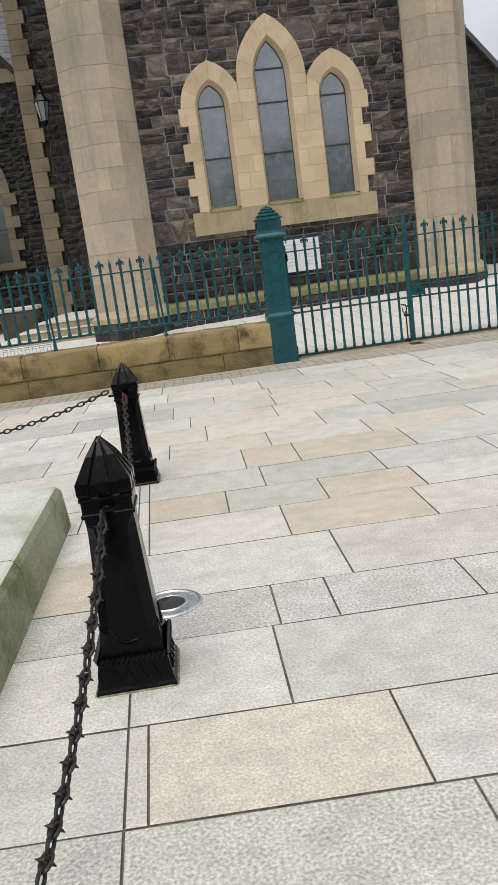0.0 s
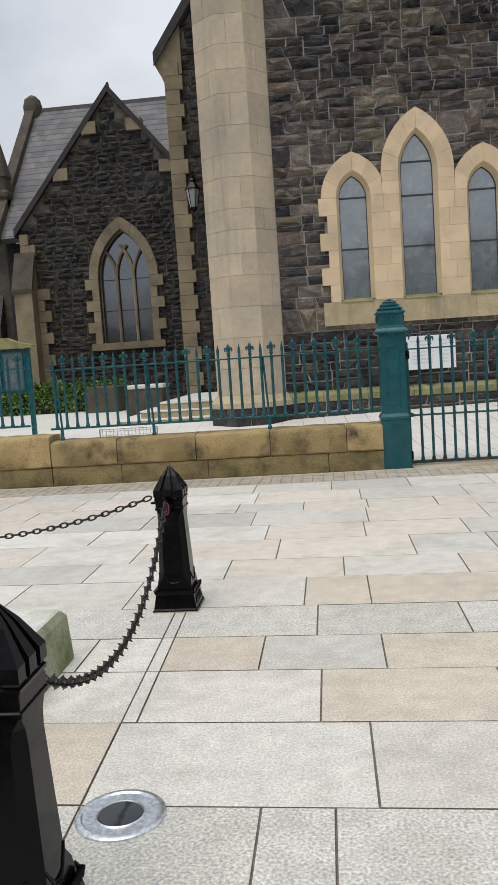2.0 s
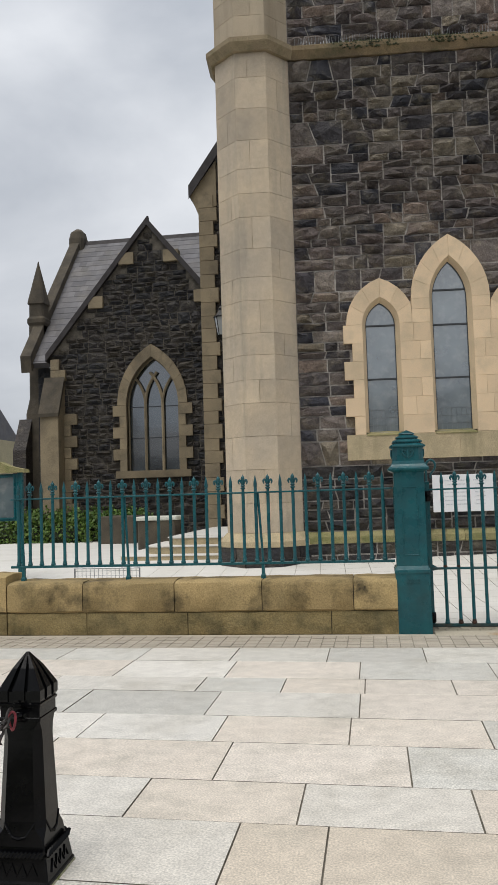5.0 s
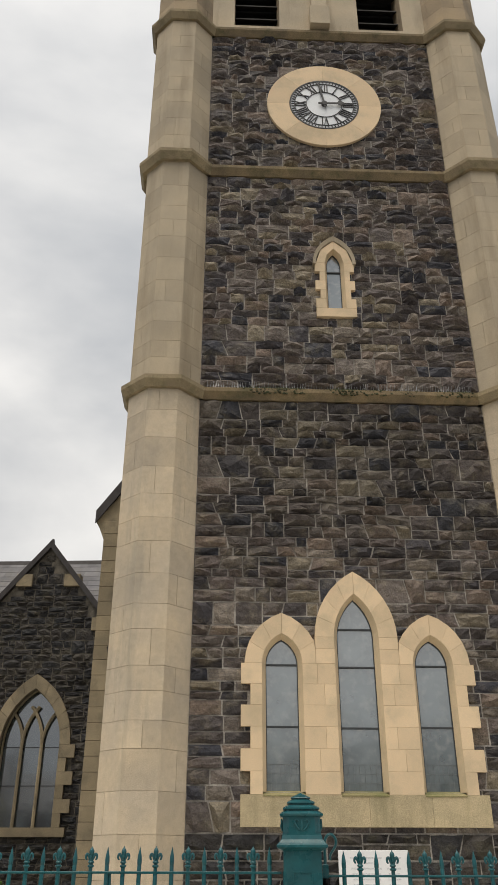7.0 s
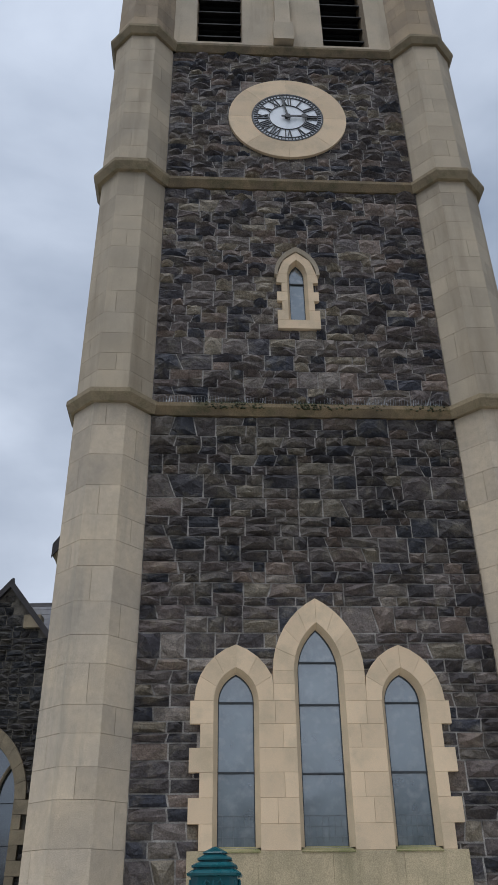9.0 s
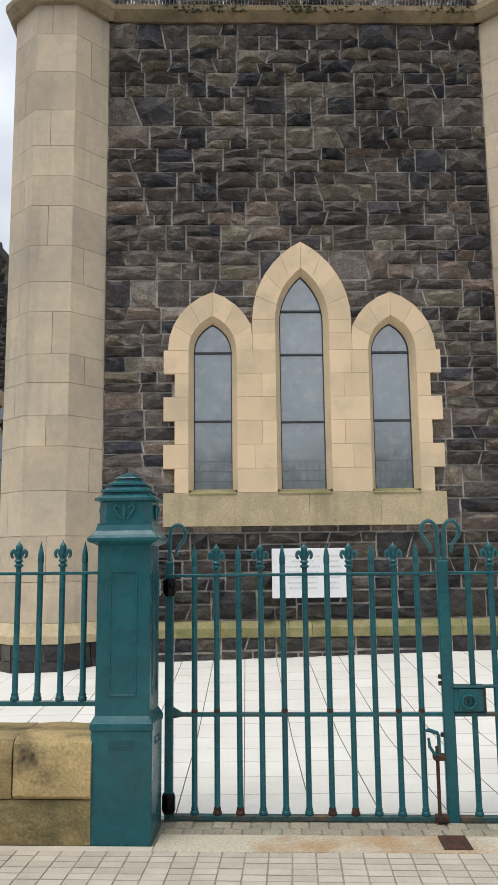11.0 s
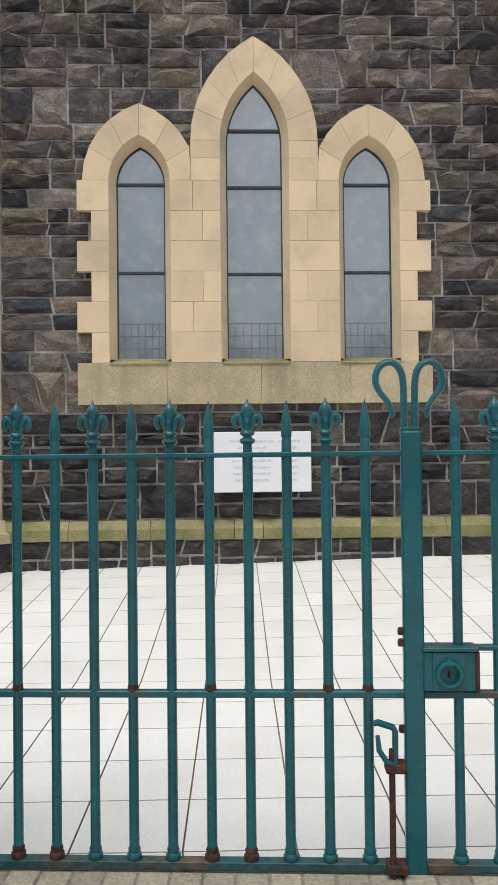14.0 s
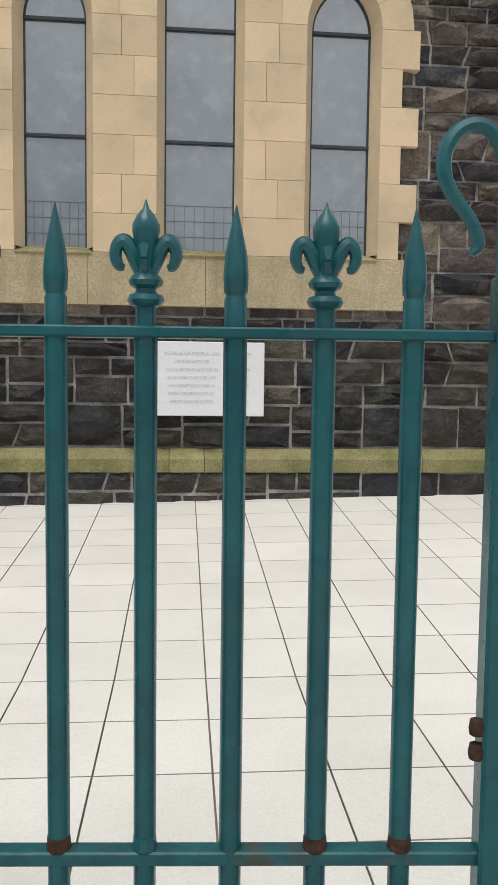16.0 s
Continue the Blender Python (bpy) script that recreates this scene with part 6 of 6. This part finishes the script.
# ---------------------------------------------------------------- side chapel
CY = 30.0
chapel = thing("side_chapel", (0, 0, 0), "gabled dark basalt side chapel with a traceried window and slate roof", "chapel")
GA, GZ, EZ, HW = -5.83, 11.12, 6.75, 3.62
chw = lancet(-5.76, 1.30, 2.35, 4.75, 6.86, 10)
chi = lancet(-5.76, 0.93, 2.45, 4.75, 6.42, 10)
bm = bm_new()
plate(bm, [(GA - HW, -0.1), (GA + HW, -0.1), (GA + HW, EZ), (GA, GZ), (GA - HW, EZ)], [chi], CY + 0.06, CY + 0.6)
part("gable_wall", bm, M_MORTAR_D, chapel)
gab = [(GA - HW, -0.1), (GA + HW, -0.1), (GA + HW, EZ), (GA, GZ), (GA - HW, EZ)]
cells = [c for c in rubble(GA - HW, GA + HW, 0.1, GZ, 71, [chw], size=1.0, keep_out=[(-5.76, 1.0, 2.40, 4.75, 6.5)]) if inside(c[0] + 0.02, c[3] - 0.05, gab) and inside(c[1] - 0.02, c[3] - 0.05, gab)]
stones_joined("gable_stonework", cells, CY + 0.06, 0.105, 72, chapel, material=M_BLACKSTONE_J)
for s in (-1, 1):
    bm = bm_new()
    ex = GA + s * (HW + 0.18)
    prism_y(bm, [(ex, EZ - 0.32), (GA, GZ + 0.0), (GA, GZ + 0.26), (ex, EZ - 0.04)], CY - 0.10, CY + 0.62)
    part("coping", bm, M_VERGE, chapel, "dark gable coping")
    bm = bm_new()
    prism_y(bm, [(ex, EZ - 0.34), (GA, GZ - 0.02), (GA, GZ + 0.14), (ex, EZ - 0.16)], CY + 0.622, 36.0)
    part("roof_slope", bm, M_SLATE_J, chapel)
bm = bm_new()
tube(bm, [(GA, CY + 0.1, GZ + 0.15), (GA, CY + 0.1, GZ + 0.36)], [0.08, 0.04], 6)
part("gable_finial", bm, M_VERGE, chapel)
for x, z, w in ((-6.60, 9.75, 0.34), (-4.98, 9.75, 0.34), (-7.75, 8.25, 0.34), (-3.92, 8.25, 0.34)):
    bm = bm_new()
    box(bm, x - w / 2 - 0.1, x + w / 2 + 0.1, CY - 0.085, CY + 0.3, z, z + 0.42, 0.01)
    part("pale_block", bm, M_CHAPEL, chapel)


def ch_dressed(poly, name="window_stone", y=CY - 0.085):
    bm = bm_new()
    prism_y(bm, poly, y, CY + 0.25)
    part(name, bm, M_CHAPEL, chapel)


n = 5
for s in (-1, 1):
    for k in range(n):
        def arc(spec, u):
            xc, w, zs, za = spec
            r = za - zs
            R = (w * w + r * r) / (2 * w)
            th = math.asin(min(1, r / R)) * u
            return (xc + s * (w - R + R * math.cos(th)), zs + R * math.sin(th))
        a = [arc((-5.76, 0.93, 4.75, 6.42), (k + q) / n) for q in (0.01, 0.5, 0.99)]
        b = [arc((-5.76, 1.25, 4.75, 6.86), (k + q) / n) for q in (0.01, 0.5, 0.99)]
        ch_dressed(a + b[::-1], "voussoir")
    for k in range(6):
        w = 1.42 if k % 2 else 1.18
        x0, x1 = sorted((-5.76 + s * 0.93, -5.76 + s * w))
        ch_dressed(rect(x0, x1, 2.45 + k * 0.383 + 0.004, 2.45 + (k + 1) * 0.383 - 0.004), "jamb_stone")
ch_dressed(rect(-7.1, -4.42, 2.20, 2.45), "sill_stone", CY - 0.10)
bm = bm_new()
out = lancet(-5.76, 0.94, 2.45, 4.75, 6.43, 10)
rings(bm, [[(x, CY + 0.30, z) for x, z in out], [(x, CY + 0.31, z) for x, z in out]])
part("glass_pane", bm, M_GLASS_DARK, chapel, "leaded glass behind stone tracery")
for s in (-1, 1):
    bm = bm_new()
    x = -5.76 + s * 0.31
    R = 2.2
    pts = [(x, CY + 0.2, 2.45), (x, CY + 0.2, 4.75)]
    cr = [(-5.76 + s * (0.31 - 1.75 + 1.75 * math.cos(a)), CY + 0.2, 4.75 + 1.75 * math.sin(a)) for a in [0.12 * k for k in range(1, 7)]]
    tube(bm, pts + cr, 0.055, 6)
    part("mullion", bm, M_CHAPEL, chapel)
    bm = bm_new()
    cl = [(-5.76 + s * (0.31 + 1.5 - 1.5 * math.cos(a)), CY + 0.2, 4.75 + 1.5 * math.sin(a)) for a in [0.10 * k for k in range(0, 9)]]
    tube(bm, cl, 0.05, 6)
    part("tracery_rib", bm, M_CHAPEL, chapel)
    bm = bm_new()
    ol = lancet(-5.76, 0.93, 2.45, 4.75, 6.42, 10)
    half = [p for p in ol if (p[0] + 5.76) * s >= -0.001]
    tube(bm, [(x, CY + 0.22, z) for x, z in half], 0.05, 6)
    part("frame_rib", bm, M_CHAPEL, chapel)
for z in (3.6, 4.7):
    bm = bm_new()
    box(bm, -6.68, -4.84, CY + 0.275, CY + 0.295, z - 0.011, z + 0.011)
    part("saddle_bar", bm, M_LEAD, chapel)
# corner buttress
bm = bm_new()
prism_x(bm, [(CY - 0.62, -0.1), (CY - 0.62, 4.45), (CY - 0.02, 5.75), (CY + 0.3, 5.75), (CY + 0.3, -0.1)], GA - HW - 0.18, GA - HW + 0.48)
part("buttress", bm, M_CHAPEL, chapel, "sloped sandstone buttress")
bm = bm_new()
prism_x(bm, [(CY - 0.70, 4.40), (CY - 0.70, 4.52), (CY - 0.1, 5.86), (CY - 0.02, 5.80), (CY - 0.60, 4.45)], GA - HW - 0.22, GA - HW + 0.52)
part("buttress_cap", bm, M_DARKSTONE, chapel)
k = 0
z = 0.2
while z < 6.4:
    if z > 5.7 or z < 4.2:
        bm = bm_new()
        box(bm, GA - HW + 0.48 if z < 5 else GA - HW, GA - HW + (0.72 if k % 2 else 0.95) + (0 if z < 5 else -0.4), CY - 0.09, CY + 0.2, z + 0.004, z + 0.39, 0.01)
        part("quoin_stone", bm, M_CHAPEL, chapel)
    z, k = z + 0.394, k + 1
# main roof behind, ridge along x
bm = bm_new()
ry, rz = 36.0, 12.45
prism_x(bm, [(30.9, 6.4), (ry, rz), (ry, rz + 0.2), (30.7, 6.55)], -10.6, NL + 0.5)
part("transept_roof", bm, M_SLATE_J, chapel, "long grey slate roof slope")
bm = bm_new()
prism_x(bm, [(ry - 0.12, rz + 0.05), (ry, rz + 0.32), (ry + 0.12, rz + 0.05)], -10.5, NL + 0.5)
part("ridge_tiles", bm, M_VERGE, chapel)
slh = Heap()
sr = random.Random(9)
for j in range(22):
    u0, u1 = j / 22, (j + 1) / 22 + 0.012
    x = -10.6 + (0.15 if j % 2 else 0)
    while x < NL + 0.3:
        w = 0.30
        ya, yb = 30.75 + (ry - 30.75) * u0, 30.75 + (ry - 30.75) * u1
        za, zb = 6.60 + (rz + 0.2 - 6.60) * u0, 6.60 + (rz + 0.2 - 6.60) * u1
        slh.add([(x, ya, za + 0.035), (x + w - 0.01, ya, za + 0.035), (x + w - 0.01, yb, zb + 0.01), (x, yb, zb + 0.01), (x, ya, za), (x + w - 0.01, ya, za)], [(0, 1, 2, 3), (4, 5, 1, 0)])
        x += w
slh.build("slate_covering", M_SLATE_J, chapel)
bm = bm_new()
rings(bm, [[(-10.85, y, z) for y, z in ((30.6, 6.2), (ry, rz - 0.1), (ry, rz + 0.55), (30.5, 6.8))], [(-10.45, y, z) for y, z in ((30.6, 6.2), (ry, rz - 0.1), (ry, rz + 0.55), (30.5, 6.8))]])
part("raking_coping", bm, M_DARKSTONE, chapel)
bm = bm_new()
square_stack(bm, [(0.34, 12.0), (0.34, 12.85), (0.28, 13.15), (0.14, 13.3)], at=(-10.6, ry, 0), chamfer=0.1)
part("ridge_stump", bm, M_DARKSTONE, chapel)
bm = bm_new()
box(bm, -10.5, NL + 0.4, 31.3, 36, -0.1, 6.45)
part("transept_wall", bm, M_BLACKSTONE_J, chapel)
bm = bm_new()
square_stack(bm, [(0.40, -0.1), (0.40, 4.8), (0.30, 5.4), (0.30, 8.2), (0.35, 8.3), (0.35, 8.45), (0.29, 8.55), (0.29, 9.0), (0.34, 9.05), (0.32, 9.2), (0.05, 10.6), (0.02, 10.75)], at=(-10.75, 32.0, 0), chamfer=0.06)
part("corner_pinnacle", bm, M_DARKSTONE, chapel, "tall weathered stone pinnacle")
bm = bm_new()
prism_x(bm, [(31.0, -0.1), (31.0, 3.4), (31.6, 4.6), (32.5, 4.6), (32.5, -0.1)], -11.4, -10.9)
part("low_buttress", bm, M_BLACKSTONE_J, chapel)

# ---------------------------------------------------------------- entrance steps and hedge
steps = thing("entrance_steps", (0, 0, 0), "three broad pale sandstone steps with curved ends beside the tower", "steps", kind="structure")
for k, (y0, zt, xl) in enumerate(((18.75, 0.30, -3.50), (19.15, 0.455, -3.05), (19.55, 0.61, -2.68))):
    bm = bm_new()
    arc = [(xl + 0.45 - 0.45 * math.sin(a), y0 + 0.45 - 0.45 * math.cos(a)) for a in [k2 * math.pi / 12 for k2 in range(7)]]
    poly = [(-0.9, y0)] + arc + [(xl, 24.8), (-0.9, 24.8)]
    z0 = 0.08 if k == 0 else zt - 0.138
    rings(bm, [[(x, y, z0) for x, y in poly], [(x, y, zt - 0.01) for x, y in poly], [(x * 0.999, y + (0.01 if y < 20 else 0), zt) for x, y in poly]])
    st = part("step", bm, M_SILL, steps)
    bm = bm_new()
    rings(bm, [[(x - (0.02 if x < -1 else 0), y - (0.02 if y < 20 else 0), zt + 0.002) for x, y in poly], [(x - (0.02 if x < -1 else 0), y - (0.02 if y < 20 else 0), zt + 0.022) for x, y in poly]])
    part("tread", bm, M_YARD, st, "pale worn tread")
bm = bm_new()
box(bm, -2.6, -0.92, 20.1, 24.8, 0.633, 0.642)
part("landing", bm, M_YARD, steps)
for x0, x1, y0, y1, zt in ((-3.75, -2.85, 21.2, 21.9, 1.05),):
    bm = bm_new()
    box(bm, x0, x1, y0, y1, 0.1, zt - 0.1, 0.02)
    blk = solid("stone_block", bm, M_DARKSTONE, "low weathered stone block with pale cap beside the steps", "stone block")
    bm = bm_new()
    box(bm, x0 - 0.04, x1 + 0.04, y0 - 0.04, y1 + 0.04, zt - 0.098, zt, 0.02)
    part("cap", bm, M_PLINTH, blk)
# Dark all over: the block's shadow side is put into its colour.
bm = bm_new()
box(bm, -6.0, -5.0, 25.0, 26.2, 0.05, 1.0, 0.03)
solid("dark_stone_planter", bm, M_DARKSTONE, "dark stone planter block beside the hedge, shadow side in its colour", "planter")

hedge = thing("hedge", (-7.6, 27.2, 0.08), "clipped green and yellow-green leafy hedge", "hedge")
bm = bm_new()
for cx_, cy_, rx_, ry_, rz_ in ((-1.7, 0.0, 1.2, 0.9, 0.75), (0.0, -0.2, 1.3, 0.9, 0.85), (1.5, -0.1, 1.1, 0.8, 0.80)):
    lathe(bm, [(0.8, 0.0), (0.85, 0.3), (0.65, 0.6), (0.2, 0.7)], at=(cx_, cy_, 0), seg=10)
part("inner_growth", bm, M_TWIG, hedge)
hr = random.Random(4)
lf = Heap()
for k in range(11000):
    c = hr.choice(((-1.9, 0.0), (-1.0, -0.1), (0.0, -0.2), (0.9, -0.1), (1.8, -0.05)))
    a, e = hr.uniform(0, 2 * math.pi), math.asin(hr.uniform(0.0, 1.0))
    rad = hr.uniform(0.85, 1.08) + 0.12 * math.sin(a * 5 + c[0] * 3)
    p = Vector((c[0] + 0.95 * rad * math.cos(a) * math.cos(e), c[1] + 0.95 * rad * math.sin(a) * math.cos(e), 0.05 + 0.98 * rad * math.sin(e)))
    u = Vector((hr.uniform(-1, 1), hr.uniform(-1, 1), hr.uniform(-0.6, 1))).normalized()
    v = u.cross(Vector((hr.uniform(-1, 1), hr.uniform(-1, 1), hr.uniform(-1, 1)))).normalized()
    L, W = hr.uniform(0.08, 0.14), hr.uniform(0.03, 0.05)
    lf.add([tuple(p), tuple(p + u * L * 0.5 + v * W), tuple(p + u * L), tuple(p + u * L * 0.5 - v * W)], [(0, 1, 2, 3)])
lf.build("leaves", M_LEAF, hedge)

# glazed notice case behind the railings
case = thing("notice_case", (-4.74, 16.0, 0.05), "teal-framed glazed notice case with dark panes and mossy top", "notice case")
for x in (-0.50, 0.50):
    bm = bm_new()
    box(bm, x - 0.04, x + 0.04, -0.04, 0.04, 0.0, 1.98, 0.006)
    part("post", bm, M_TEAL, case)
bm = bm_new()
box(bm, -0.46, 0.46, -0.05, 0.03, 1.10, 1.90, 0.006)
part("cabinet", bm, M_TEAL, case)
for x in (-0.22, 0.22):
    bm = bm_new()
    box(bm, x - 0.185, x + 0.185, -0.056, -0.051, 1.16, 1.84)
    part("notice_pane", bm, M_GLASS, case)
    bm = bm_new()
    for a, b, p, q in ((x - 0.205, x + 0.205, 1.84, 1.865), (x - 0.205, x + 0.205, 1.135, 1.16), (x - 0.205, x - 0.185, 1.16, 1.84), (x + 0.185, x + 0.205, 1.16, 1.84)):
        box(bm, a, b, -0.07, -0.0505, p, q)
    part("door_frame", bm, M_TEAL, case)
bm = bm_new()
prism_y(bm, [(-0.62, 1.92), (0.62, 1.92), (0.62, 1.97), (0.35, 2.03), (0.15, 2.12), (-0.15, 2.12), (-0.35, 2.03), (-0.62, 1.97)], -0.12, 0.10)
part("pediment", bm, M_MOULD, case, "mossy carved pediment")

# galvanised mesh guard in the yard
guard = thing("mesh_guard", (-1.62, 12.75, 0.03), "small galvanised wire mesh guard standing in the yard", "wire guard")
bm = bm_new()
tube(bm, [(-0.42, 0, 0), (-0.42, 0, 0.58), (0.42, 0, 0.58), (0.42, 0, 0)], 0.014, 6)
part("frame", bm, M_GALV, guard)
for k in range(15):
    bm = bm_new()
    x = -0.38 + k * 0.054
    tube(bm, [(x, 0, 0.05), (x, 0, 0.58)], 0.003, 4)
    part("wire", bm, M_GALV, guard)
for k in range(9):
    bm = bm_new()
    tube(bm, [(-0.42, 0, 0.08 + k * 0.058), (0.42, 0, 0.08 + k * 0.058)], 0.003, 4)
    part("wire", bm, M_GALV, guard)

# ---------------------------------------------------------------- far houses
def house(x0, x1, y0, y1, eave, ridge, material, label, facing):
    h = thing("terraced_house", (0, 0, 0), label, "house", "houses round the square")
    bm = bm_new()
    box(bm, x0, x1, y0, y1, -0.06, eave)
    part("wall", bm, material, h)
    bm = bm_new()
    ym = (y0 + y1) / 2
    prism_x(bm, [(y0 - 0.3, eave), (ym, ridge), (y1 + 0.3, eave)], x0, x1)
    part("roof", bm, M_SLATE, h)
    yf = y1 if facing > 0 else y0
    n = max(2, int((x1 - x0) / 2.6))
    for i in range(n):
        for z in (1.0, 3.9):
            x = x0 + (i + 0.5) * (x1 - x0) / n
            bm = bm_new()
            box(bm, x - 0.5, x + 0.5, min(yf, yf + facing * 0.04), max(yf, yf + facing * 0.04), z, z + 1.6)
            w = part("window", bm, M_GLASS, h)
            bm = bm_new()
            box(bm, x - 0.6, x + 0.6, min(yf, yf + facing * 0.09), max(yf, yf + facing * 0.09), z - 0.12, z - 0.002)
            part("sill", bm, M_SILL, w)
    bm = bm_new()
    box(bm, x1 - 1.0, x1 - 0.2, ym - 0.4, ym + 0.4, ridge - 0.8, ridge + 1.2)
    part("chimney", bm, M_HOUSE, h)
    return h


hx = random.Random(12)
x = -34.0
while x < 40:
    w = hx.uniform(7, 11)
    e = hx.uniform(6.0, 7.6)
    house(x, x + w, -36, -27, e, e + 3.4, M_HOUSE if hx.random() < 0.6 else M_RENDER, "terraced house across the street with slate roof", 1)
    x += w
house(-46, -30, 62, 72, 7.0, 10.5, M_RENDER, "cream rendered house beyond the church", -1)
